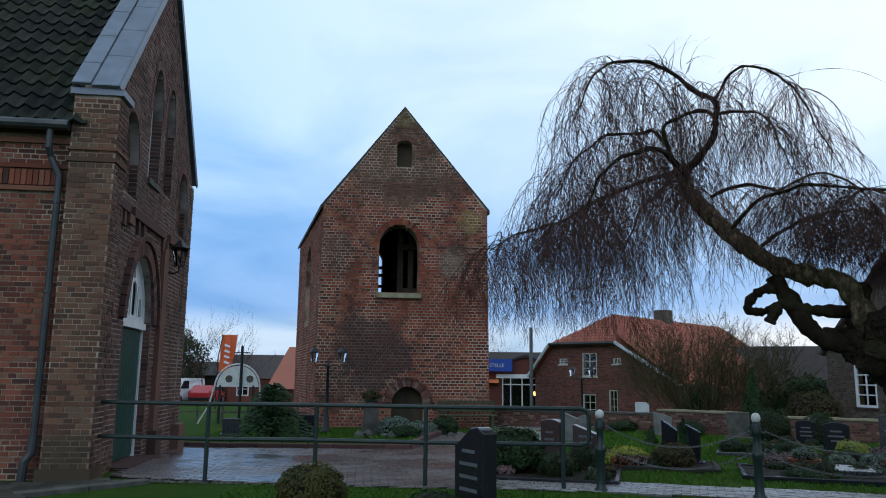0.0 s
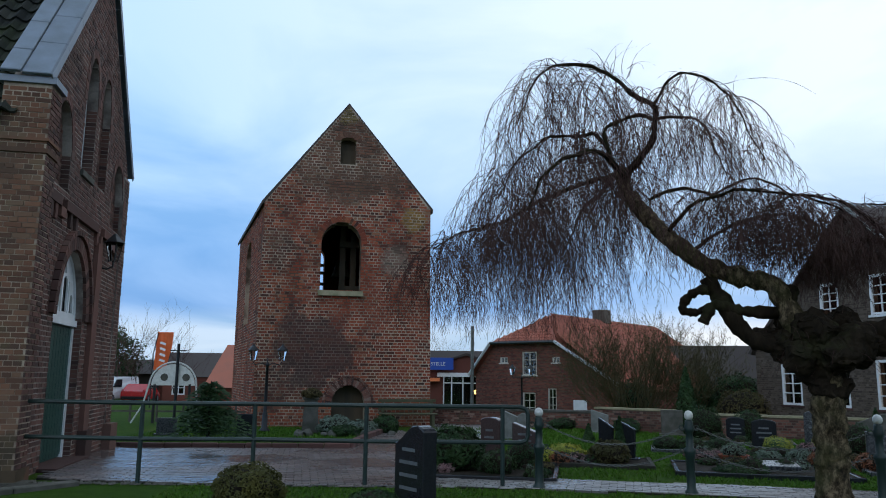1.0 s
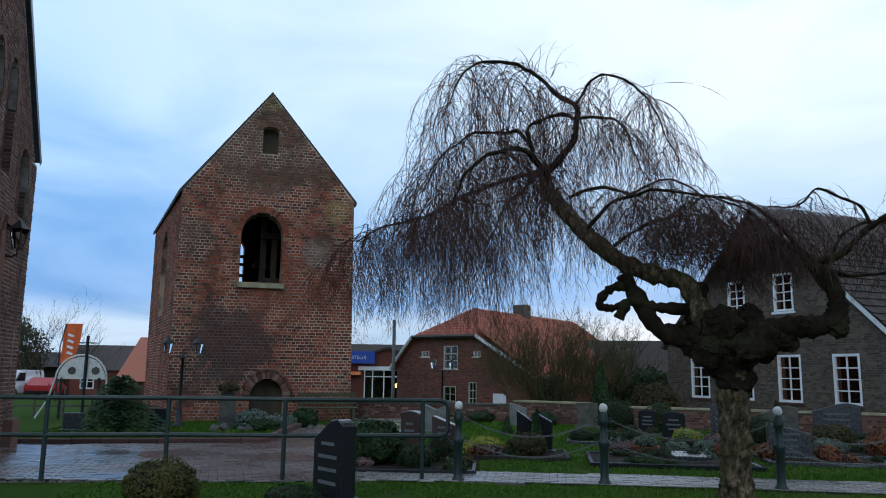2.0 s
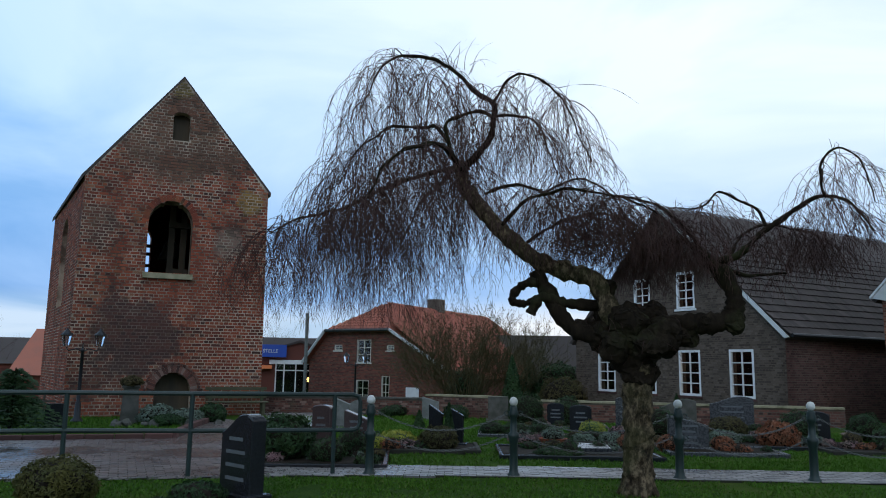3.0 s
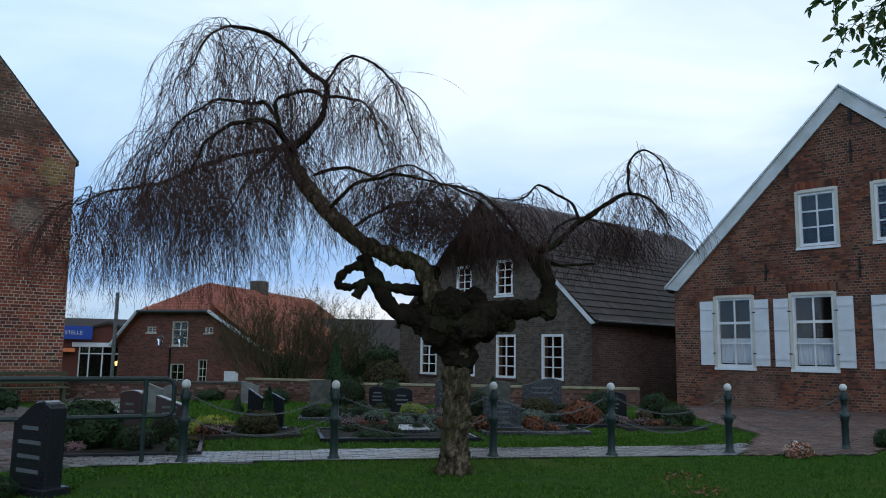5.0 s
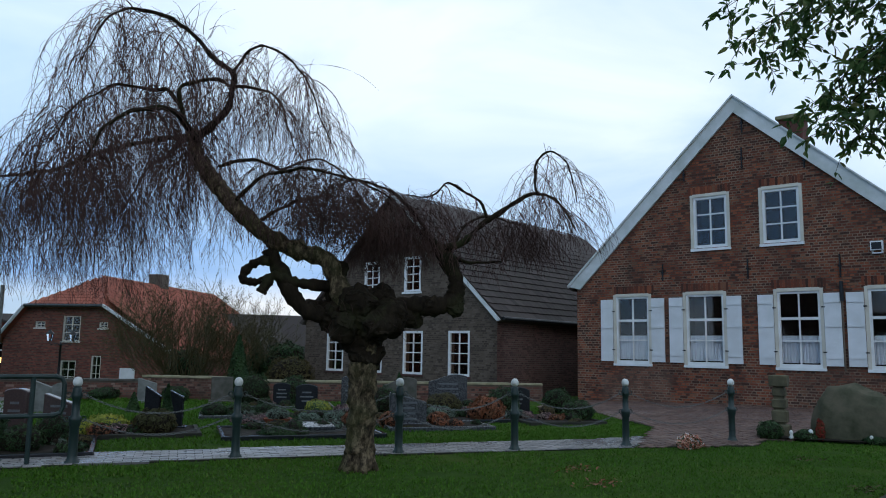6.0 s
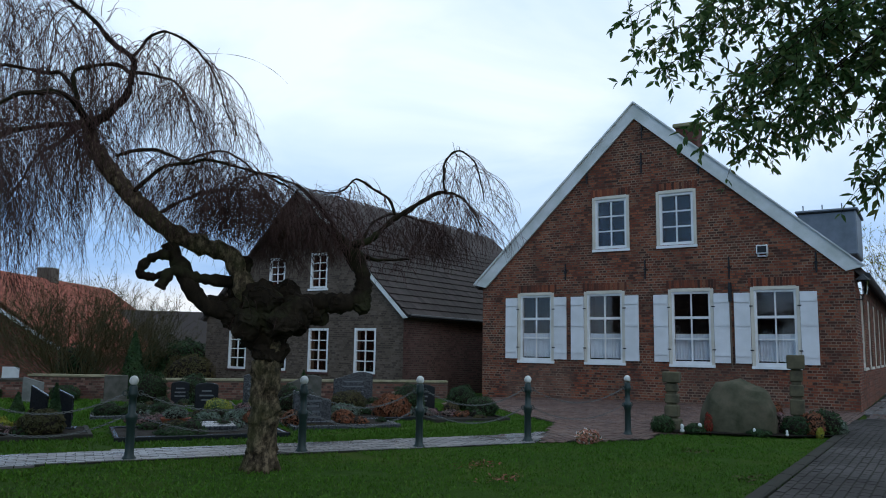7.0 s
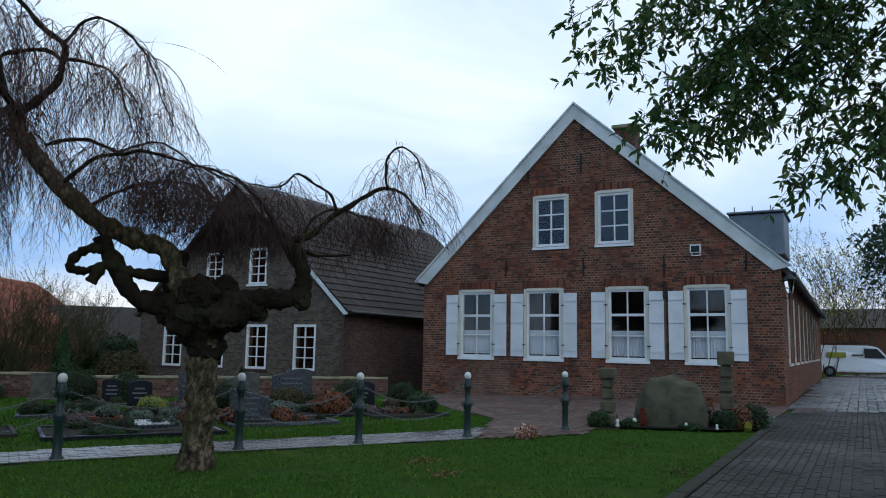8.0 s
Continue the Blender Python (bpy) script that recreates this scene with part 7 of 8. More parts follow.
bush("dry plant on the stele", -2.05, 22.6, 0.3, 0.16, M_HEDGETWIG, 700, 0.05, "potted_plant", "plant").location.z = 0.68

# ---- bench ----
bn = thing("bench", "weathered mossy wooden bench in front of the tower", "bench", pose(0.85, 25.1, -0.3, 0, 0, 5.9))
for k in range(4):
    part("seat_slat", box_bm((0, -0.18 + k * 0.12, 0.45), (1.9, 0.1, 0.04), bevel=0.006), M_BENCH, bn)
for k in range(3):
    part("back_slat", box_bm((0, 0.27 + k * 0.02, 0.6 + k * 0.13), (1.9, 0.035, 0.1), bevel=0.006), M_BENCH, bn)
for u in (-0.8, 0.8):
    part("leg", box_bm((u, -0.15, 0.21), (0.09, 0.09, 0.43)), M_BENCH, bn)
    part("leg", box_bm((u, 0.25, 0.44), (0.09, 0.07, 0.9)), M_BENCH, bn)


# ---- lamps ----
def twin_lamp(x, y, h, s=1.0):
    t = thing("street_lamp", "dark iron lamp post with two lanterns", "street lamp", pose(x, y, gz(x, y), 0, 0, 3), group="twin lamps")
    part("post", lathe([(0.16, 0), (0.16, 0.06), (0.09, 0.12), (0.075, 0.5), (0.05, 0.56), (0.04, h - 0.55), (0.06, h - 0.53), (0.03, h - 0.45)], 12), M_BLACKMETAL, t, shade=True)
    b = bmesh.new()
    tube(b, [(-0.42, 0, h - 0.42), (-0.36, 0, h - 0.52), (-0.15, 0, h - 0.46), (0, 0, h - 0.56), (0.15, 0, h - 0.46), (0.36, 0, h - 0.52), (0.42, 0, h - 0.42)], 0.018, 6)
    part("arm", b, M_BLACKMETAL, t)
    b = bmesh.new()
    tube(b, [(0, 0, h - 0.5), (0, 0, h - 0.3)], [0.03, 0.008], 6)
    part("finial", b, M_BLACKMETAL, t)
    for u in (-0.42, 0.42):
        ln = part("lantern", lathe([(0.07, -0.38), (0.13, -0.1), (0.14, -0.08)], 6, (u, 0, h)), M_GLASS, t, "six-sided glass lantern")
        part("lantern_roof", lathe([(0.17, -0.09), (0.14, -0.05), (0.05, 0.03), (0.015, 0.1)], 6, (u, 0, h)), M_BLACKMETAL, ln)
        for k in range(6):
            a = k * math.pi / 3
            b = bmesh.new()
            tube(b, [(u + 0.073 * math.cos(a), 0.073 * math.sin(a), h - 0.4), (u + 0.138 * math.cos(a), 0.138 * math.sin(a), h - 0.08)], 0.009, 4)
            part("glazing_rib", b, M_BLACKMETAL, ln)
    return t


twin_lamp(-3.41, 23.0, 2.45)
twin_lamp(6.1, 33.5, 2.3)

# ---- cemetery wall ----
def low_wall(name, p0, p1, z1, coping, label, thick=0.24):
    t = thing(name, label, "wall", kind="structure")
    a = math.degrees(math.atan2(p1[1] - p0[1], p1[0] - p0[0]))
    d = math.hypot(p1[0] - p0[0], p1[1] - p0[1])
    m = wall_pose(p0[0], p0[1], a)
    part("core", wall_panel([[(0, -0.7), (d, -0.7), (d, z1 - 0.06), (0, z1 - 0.06)]], m, thick), M_MORTAR_D, t)
    bricks(t, "brick", lay_bricks([[(0, -0.4), (d, -0.4), (d, z1 - 0.06), (0, z1 - 0.06)]], 0.22, 0.062, 0.013, -0.4, seed=int(d * 10)), m, M_WALLBRICK, 0.01, (d * 0.3, d * 0.7, -0.2, 0.3), limit=90)
    k = int(d / 0.5)
    for i in range(k):
        part("coping_stone", bars(bmesh.new(), m, [(d * i / k + 0.004, d * (i + 1) / k - 0.004, z1 - 0.06, z1 + rng.uniform(-0.004, 0.008))], -0.05, thick + 0.1), coping, t)


low_wall("wall_north", (1.4, 27.4), (6.95, 24.9), 0.30, M_STONE, "low dark brick cemetery wall with a grey coping")
low_wall("wall_gate", (6.95, 24.9), (9.0, 23.0), 0.43, M_SILL, "low brick cemetery wall with a pale coping")
low_wall("wall_east", (9.6, 22.0), (16.95, 17.35), 0.38, M_SILL, "low brick cemetery wall before the grey house")

# ---- memorial corner ----
bo = bmesh.new()
bmesh.ops.create_icosphere(bo, subdivisions=4, radius=1.0)
for v in bo.verts:
    c = v.co.copy()
    v.co = Vector((math.copysign(abs(c.x) ** 0.8, c.x) * 0.56, c.y * 0.40, math.copysign(abs(c.z) ** 0.75, c.z) * 0.86))
    if v.co.x > 0.15:
        v.co.x *= 1.25
        v.co.z *= 0.92
    v.co += noise.noise_vector(c * 1.3 + Vector((4.2, 0, 1.0))) * 0.09 + noise.noise_vector(c * 4) * 0.06 + noise.noise_vector(c * 12) * 0.02
boulder = part("memorial_boulder", bo, M_BOULDER, shade=True)
boulder.matrix_basis = pose(12.95, 6.1, 0.06, 0, 0, -68)
tagged(boulder, "large lichened memorial boulder standing in a planted bed", "boulder")
for x, y, h in ((12.35, 6.95, 1.03), (13.75, 5.35, 1.36)):
    p = thing("stone_pillar", "stepped grey stone pillar beside the boulder", "pillar", pose(x, y, 0, 0, 0, -70), group="memorial pillars")
    part("base", box_bm((0, 0, 0.10), (0.30, 0.30, 0.24), bevel=0.02), M_PILLAR, p)
    part("shaft", box_bm((0, 0, h * 0.5), (0.16, 0.16, h - 0.2)), M_PILLAR, p)
    for lo, hi, wd in ((0.24, 0.44, 0.235), (0.47, 0.62, 0.225), (0.66, 0.80, 0.205)):
        part("block", box_bm((0, 0, h * (lo + hi) / 2), (wd, wd, h * (hi - lo)), rng.uniform(-2, 2), bevel=0.018), M_PILLAR, p)
    part("cap", box_bm((0, 0, h * 0.91), (0.285, 0.285, h * 0.18), bevel=0.014), M_PILLAR, p, "lichened cap block")
BED = [(11.65, 6.95), (12.2, 6.08), (12.85, 5.1), (13.5, 4.72), (14.5, 4.9), (14.75, 5.25), (13.2, 6.75), (12.2, 7.25)]
b = bmesh.new()
b.faces.new([b.verts.new((x, y, 0.05)) for x, y in BED])
bmesh.ops.recalc_face_normals(b, faces=b.faces[:])
tagged(part("flower_bed", b, M_SOIL_CORE), "dark soil bed round the memorial boulder", "flower bed", kind="structure")
for x, y, rx, rz, m, lab in ((11.85, 6.85, 0.2, 0.17, M_LEAF_D, "small dark evergreen bedding plant"), (13.6, 5.6, 0.22, 0.15, M_RUST, "reddish bedding plant by the boulder"), (13.9, 5.1, 0.3, 0.2, M_LEAF_D, "dark evergreen plant by the pillar"), (14.2, 4.98, 0.22, 0.17, M_SILVERLEAF, "grey-leaved plant at the kerb"), (13.4, 5.55, 0.2, 0.22, M_HEATHER, "brown heather in the memorial bed"), (12.42, 6.32, 0.06, 0.2, M_CYCLAMEN, "small red cyclamen in the bed"), (13.3, 5.2, 0.24, 0.2, M_LEAF_D, "dark evergreen plant in the memorial bed"), (13.45, 5.0, 0.2, 0.24, M_RUST, "dark red leafy plant in the memorial bed"), (13.75, 4.92, 0.28, 0.26, M_LEAF_D, "dark evergreen plant beside the pillar"), (14.05, 4.9, 0.24, 0.16, M_SILVERLEAF, "grey-leaved cushion at the kerb"), (14.3, 4.95, 0.2, 0.14, M_LEAF_D, "low dark evergreen at the kerb"), (13.35, 4.85, 0.05, 0.1, M_YELLOW, "small yellow flowering plant in the bed"), (12.2, 6.45, 0.16, 0.1, M_LEAF_D, "low dark ground cover in the bed"), (12.75, 5.6, 0.2, 0.07, M_LEAF_D, "low dark ground cover before the boulder"), (13.55, 5.65, 0.14, 0.3, M_RUST, "tall dark red flowering plant")):
    bush(lab, x, y, rx, rz, m, 1000, 0.028, "bed_plant", "plant")
for x, y, s in ((11.95, 6.55, 0.7), (12.18, 6.35, 0.8), (12.62, 5.62, 0.55), (12.9, 5.2, 0.5)):
    f = lathe([(0.05, 0), (0.055, 0.05), (0.03, 0.09), (0.045, 0.13), (0.04, 0.17), (0.01, 0.2)], 12, (0, 0, 0))
    o = part("grave_ornament", f, M_BULB, shade=True)
    o.matrix_basis = pose(x, y, 0.04) @ Matrix.Diagonal((s, s, s, 1))
    tagged(o, "small white grave ornament in the bed", "ornament", group="bed ornaments")
w = thing("wreath", "dark wreath leaning in the memorial bed", "wreath", pose(13.28, 5.72, 0.17, 72, 0, -65))
me = leaves(lambda r: (lambda a, b: (Vector(((0.12 + 0.04 * math.cos(b)) * math.cos(a), (0.12 + 0.04 * math.cos(b)) * math.sin(a), 0.04 * math.sin(b))), Vector((math.cos(a), math.sin(a), math.sin(b)))))(r.uniform(0, 6.28), r.uniform(0, 6.28)), 900, 0.022, 5)
me.materials.append(M_LEAF_D)
part("greenery", me, None, w)
part("bow", box_bm((0, 0, 0.05), (0.12, 0.05, 0.02)), M_BULB, w)
fw = thing("flower_spray", "oval spray of pink and cream flowers on the lawn", "flowers", pose(9.62, 6.8, 0.0, 0, 0, 15))
for m, sd, c in ((M_PINK, 1, 420), (M_BULB, 2, 120), (M_RUST, 3, 220), (M_LEAF_D, 4, 200)):
    me = leaves(ball_shape((0.28, 0.16, 0.11), 4), c, 0.034, sd, 0.8)
    me.materials.append(m)
    part("blossom" if m is not M_LEAF_D else "greenery", me, None, fw)["kind"] = "stuff"
for i, (x, y) in enumerate(((9.9, 5.2), (6.6, 6.2), (8.2, 3.7), (6.1, 5.4))):
    me = leaves(lambda r: (Vector((r.gauss(0, 0.16), r.gauss(0, 0.1), 0.02)), Vector((0, 0, 1))), 50, 0.03, 40 + i, 0.3)
    me.materials.append(M_RUST if i % 2 else M_HEDGETWIG)
    o = part("fallen_leaves", me, None)
    o.location = (x, y, 0.015)
    tagged(o, "a few fallen brown leaves on the grass", "leaves", kind="stuff")

# ---- bare shrubs and trees ----
def twiggy(name, label, x, y, h, w, stems, seed, material=None, category="shrub", leaf=None, z=None, spread=0.6):
    """A leafless shrub of many upright, forking twigs."""
    r = random.Random(seed)
    v, f = [], []

    def run(p, d, L, rad, depth):
        n = 5
        pts = [p]
        for k in range(n):
            d = (d + Vector((r.gauss(0, 0.13), r.gauss(0, 0.13), 0.02))).normalized()
            pts.append(pts[-1] + d * L / n)
        base = len(v)
        for i, q in enumerate(pts):
            rr = rad * (1 - 0.75 * i / n)
            for k in range(3):
                v.append((q.x + rr * math.cos(2.094 * k), q.y + rr * math.sin(2.094 * k), q.z))
            if i:
                b = base + 3 * i
                f.extend((b - 3 + k, b - 3 + (k + 1) % 3, b + (k + 1) % 3, b + k) for k in range(3))
        if depth:
            for k in range(r.randint(3, 5)):
                q = pts[r.randint(2, n)]
                dd = (d + Vector((r.gauss(0, 0.55), r.gauss(0, 0.55), r.uniform(-0.1, 0.35)))).normalized()
                run(q, dd, L * r.uniform(0.4, 0.65), rad * 0.55, depth - 1)

    for _ in range(stems):
        a = r.uniform(0, 6.28)
        k = r.random() ** 0.6
        p = Vector((math.cos(a) * 0.18 * w * k, math.sin(a) * 0.18 * w * k, 0))
        d = Vector((math.cos(a) * spread * k * w / h, math.sin(a) * spread * k * w / h, 1)).normalized()
        run(p, d, h * r.uniform(0.5, 0.75), 0.016 + 0.008 * h / 3, 3)
    t = thing(name, label, category, pose(x, y, gz(x, y) if z is None else z))
    me = bpy.data.meshes.new("branches")
    me.from_pydata(v, [], f)
    me.materials.append(material or M_HEDGETWIG)
    part("branchwork", me, None, t)["kind"] = "stuff"
    if leaf:
        me = leaves(lambda q: (Vector(v[q.randrange(len(v))]), Vector((q.gauss(0, 1), q.gauss(0, 1), 1)).normalized()), leaf[1], leaf[2], seed)
        me.materials.append(leaf[0])
        part("foliage", me, None, t)["kind"] = "stuff"
    return t


twiggy("bare_shrub", "large leafless rounded shrub behind the cemetery wall", 9.6, 28.6, 3.9, 4.6, 80, 3, None, "shrub", (M_HEDGETWIG, 20000, 0.032), spread=1.15)
twiggy("bare_shrub", "leafless shrub beside the village house", 12.4, 30.5, 3.2, 3.2, 34, 5, None, "shrub", (M_HEDGETWIG, 8000, 0.032), spread=1.0)
bush("yellow-green garden shrub behind the wall", 12.8, 26.6, 0.9, 0.75, M_HEDGETWIG, 3000, 0.06)
bush("dark evergreen garden shrub behind the wall", 14.0, 29.5, 1.0, 1.1, None, 4000, 0.07)
bush("dark evergreen garden shrub beside the village house", 11.2, 33.5, 0.9, 1.0, None, 3000, 0.07)
conifer("dark conifer in the village garden", 13.3, 31.0, 0.7, 2.2, None, 3500, 0.08)


def round_tree(name, label, x, y, h, crown, cz, seed, material, count, size, trunk=0.15, lump=0.5, category="tree", squash=0.85):
    r = random.Random(seed)
    t = thing(name, label, category, pose(x, y, gz(x, y)))
    b = bmesh.new()
    top = Vector((r.uniform(-.2, .2), r.uniform(-.2, .2), cz))
    tube(b, curve_through([Vector((0, 0, -0.1)), Vector((0.05, 0, cz * 0.4)), top], 5), [trunk * (1 - 0.05 * i) for i in range(11)], 9)
    for k in range(7):
        a = k * 0.9
        e = Vector((math.cos(a) * crown * 0.7, math.sin(a) * crown * 0.7, cz + r.uniform(0.1, 0.7) * crown * 0.7))
        tube(b, [top * 0.8, (top + e) / 2 + Vector((0, 0, 0.2)), e], [trunk * 0.4, trunk * 0.25, 0.02], 5)
    part("trunk", b, M_DARKBARK, t, shade=True)

    def sh(q):
        d = Vector((q.gauss(0, 1), q.gauss(0, 1), q.gauss(0, 1))).normalized()
        k = (0.55 + 0.45 * q.random() ** 0.5) * (1 + lump * noise.noise(d * 2.6 + Vector((seed, 0, 0))))
        return Vector((d.x * crown * k, d.y * crown * k, cz + d.z * crown * squash * k)), d
    me = leaves(sh, count, size, seed, 0.9)
    me.materials.append(material)
    part("crown", me, None, t)["kind"] = "stuff"
    return t


round_tree("evergreen_tree", "dark green holm oak beyond the lane", 33.3, 4.9, 8, 2.7, 5.3, 6, M_LEAF_D, 9000, 0.11)
twiggy("bare_tree", "thinning autumn tree with yellow leaves behind the farmhouse", 49, 13.6, 8.0, 6.0, 16, 8, M_HEDGETWIG, "tree", (M_YELLOW, 2500, 0.09))
twiggy("bare_tree", "thinning autumn tree beyond the parked van", 56, 13.0, 8.5, 6.5, 16, 9, M_HEDGETWIG, "tree", (M_HEDGETWIG, 2500, 0.1))
round_tree("evergreen_tree", "dark ivy-clad tree behind the church", -23.4, 66.0, 7, 3.0, 3.3, 16, M_LEAF_D, 7000, 0.16)
for i, (x, y, h) in enumerate(((-18.6, 60, 6.5), (-17.0, 63, 5.5), (-11, 80, 5), (3, 78, 6), (6, 84, 6), (-24, 60, 7))):
    twiggy("bare_tree", "leafless tree on the village street", x, y, h, h * 0.8, 12, 50 + i, M_TWIG, "tree")

# ---- overhanging tree ----
ot = thing("overhanging_tree", "broad-leaved evergreen tree whose branches hang over the lane", "tree")
OC, OR, OF = Vector((6.04, 2.39, 0)), Vector((0.368, -0.93, 0)), Vector((0.93, 0.368, 0))
TRK = OC + OR * 5.2 + OF * 0.2


def op(r, z, f=0.0):
    return OC + OR * r + OF * f + Vector((0, 0, z))


b = bmesh.new()
tube(b, curve_through([TRK + Vector((0, 0, -0.1)), TRK + Vector((0.05, 0.05, 1.5)), TRK + Vector((-0.05, 0.1, 3.2)), op(4.4, 4.6), op(3.6, 5.4)], 5), [0.26 - 0.007 * i for i in range(21)], 12)
part("trunk", b, M_BARK, ot, shade=True)
orr = random.Random(31)
ov, of_ = [], []
lv, lf = [], []


def oleaf(p, d, s):
    n = Vector((orr.gauss(0, 0.6), orr.gauss(0, 0.6), orr.uniform(0.1, 1))).normalized()
    a = (d - n * d.dot(n))
    a = a.normalized() if a.length > 1e-4 else n.orthogonal().normalized()
    c = n.cross(a)
    k = len(lv)
    lv.extend(tuple(q) for q in (p, p + a * s * 0.35 + c * s * 0.19 + n * s * 0.04, p + a * s * 0.72 + c * s * 0.13, p + a * s - n * s * 0.1, p + a * s * 0.72 - c * s * 0.13, p + a * s * 0.35 - c * s * 0.19 + n * s * 0.04))
    lf.append((k, k + 1, k + 2, k + 3, k + 4, k + 5))


def ostick(pts, r0, r1):
    m = len(pts) - 1
    base = len(ov)
    for i, p in enumerate(pts):
        r = r0 + (r1 - r0) * i / m
        for k in range(4):
            a = 1.5708 * k
            ov.append((p.x + r * math.cos(a), p.y + r * math.sin(a), p.z + r * 0.5 * (k % 2)))
        if i:
            q = base + 4 * i
            of_.extend((q - 4 + k, q - 4 + (k + 1) % 4, q + (k + 1) % 4, q + k) for k in range(4))


ENDS = [(-1.21, 4.28), (-1.0, 4.0), (-0.9, 3.75), (-0.76, 4.12), (-0.62, 3.84), (-0.47, 4.23), (-0.6, 3.28), (-0.5, 3.1), (-0.38, 3.2), (-0.28, 3.0), (-0.14, 3.05), (-0.05, 3.2), (-0.25, 3.35), (-0.43, 3.4), (0.2, 4.0), (0.03, 3.67), (0.2, 3.4), (0.32, 3.18), (0.14, 3.12), (0.5, 3.52), (0.6, 3.2), (0.69, 2.95), (0.83, 3.34), (0.96, 3.6), (1.1, 3.25), (1.2, 3.0), (-0.15, 4.0), (-0.24, 3.65), (0.6, 2.66), (0.74, 2.72), (0.88, 2.66), (1.0, 2.75), (1.16, 2.8)]
ENDS = [(r, z, orr.uniform(-0.4, 0.4)) for r, z in ENDS]
ENDS += [(orr.uniform(-0.2, 2.6), orr.uniform(3.5, 4.9), orr.uniform(-0.6, 0.7)) for _ in range(26)]
ENDS += [(orr.uniform(1.3, 2.8), orr.uniform(2.9, 3.8), orr.uniform(-0.6, 0.7)) for _ in range(6)]
for r, z, f in ENDS:
    e = op(r * (1 + f / 6.5), 1.35 + (z - 1.35) * (1 + f / 6.5), f)
    s = op(3.9 + orr.uniform(-.5, .5), 5.3 + orr.uniform(-.2, .3), orr.uniform(-.2, .4))
    mid = s.lerp(e, 0.55) + Vector((0, 0, 0.30 + 0.08 * (5 - z)))
    pts = curve_through([s, mid, s.lerp(e, 0.82) + Vector((0, 0, 0.25)), e], 9)
    ostick(pts, 0.016, 0.004)
    for i in range(17, len(pts)):
        for _ in range(2):
            d = Vector((orr.gauss(0, 1), orr.gauss(0, 1), orr.uniform(-0.9, 0.5))).normalized()
            L = orr.uniform(0.12, 0.38)
            tw_ = [pts[i]]
            for k in range(4):
                d = (d + Vector((0, 0, -0.22)) + Vector((orr.gauss(0, .12), orr.gauss(0, .12), 0))).normalized()
                tw_.append(tw_[-1] + d * L / 4)
            ostick(tw_, 0.004, 0.0015)
            for q in tw_[1:]:
                for _ in range(2):
                    dl = (d * 0.8 + Vector((orr.gauss(0, .6), orr.gauss(0, .6), orr.uniform(-0.8, 0.3)))).normalized()
                    oleaf(q, dl, orr.uniform(0.055, 0.115))
me = bpy.data.meshes.new("branches")
me.from_pydata(ov, [], of_)
me.materials.append(M_DARKBARK)
part("branchwork", me, None, ot)["kind"] = "stuff"
me = bpy.data.meshes.new("leaves")
me.from_pydata(lv, [], lf)
me.materials.append(M_OLEAF)
part("foliage", me, None, ot)["kind"] = "stuff"


# ---- vehicles ----
def car(name, label, x, y, rot, profile, width, wheels, paint, glass, z=None, category="car"):
    """A vehicle from its side outline; glass: side windows as outlines."""
    t = thing(name, label, category, pose(x, y, gz(x, y) if z is None else z, 0, 0, rot))
    b = prism_bm(profile, Matrix.Translation((0, -width / 2, 0)), width)
    bmesh.ops.recalc_face_normals(b, faces=b.faces[:])
    for v in b.verts:
        if v.co.z > 1.0:
            v.co.y *= 0.86
    bmesh.ops.bevel(b, geom=b.edges[:], offset=0.05, segments=2, affect="EDGES")
    body = part("body", b, paint, t, shade=False)
    for g in glass:
        for s in (-1, 1):
            part("side_window", prism_bm(g, Matrix.Translation((0, s * width * 0.455 - 0.04, 0)), 0.08), M_GRANITE, t)
    for u in wheels:
        for s in (-1, 1):
            wb = lathe([(0.2, -0.1), (0.31, -0.09), (0.33, 0), (0.31, 0.09), (0.2, 0.1)], 18)
            wb.transform(Matrix.Translation((u, s * (width / 2 - 0.06), 0.33)) @ Matrix.Rotation(radians(90), 4, "X"))
            wl = part("wheel", wb, M_TYRE, t)
            rb = lathe([(0.19, -0.115), (0.17, 0.0), (0.19, 0.115)], 14)
            rb.transform(Matrix.Translation((u, s * (width / 2 - 0.06), 0.33)) @ Matrix.Rotation(radians(90), 4, "X"))
            part("rim", rb, M_ZINC, wl)
    L = max(p[0] for p in profile)
    l0 = min(p[0] for p in profile)
    for s in (-1, 1):
        part("rear_light", box_bm((l0 + 0.02, s * width * 0.42, 0.85), (0.06, 0.12, 0.3)), M_CARRED, t)
        part("headlight", box_bm((L - 0.06, s * width * 0.38, 0.75), (0.1, 0.3, 0.16)), M_GLASS, t)
    part("bumper", box_bm((L - 0.05, 0, 0.42), (0.16, width * 0.96, 0.2), bevel=0.03), M_TYRE, t)
    part("bumper", box_bm((l0 + 0.05, 0, 0.42), (0.16, width * 0.96, 0.2), bevel=0.03), M_TYRE, t)
    return t


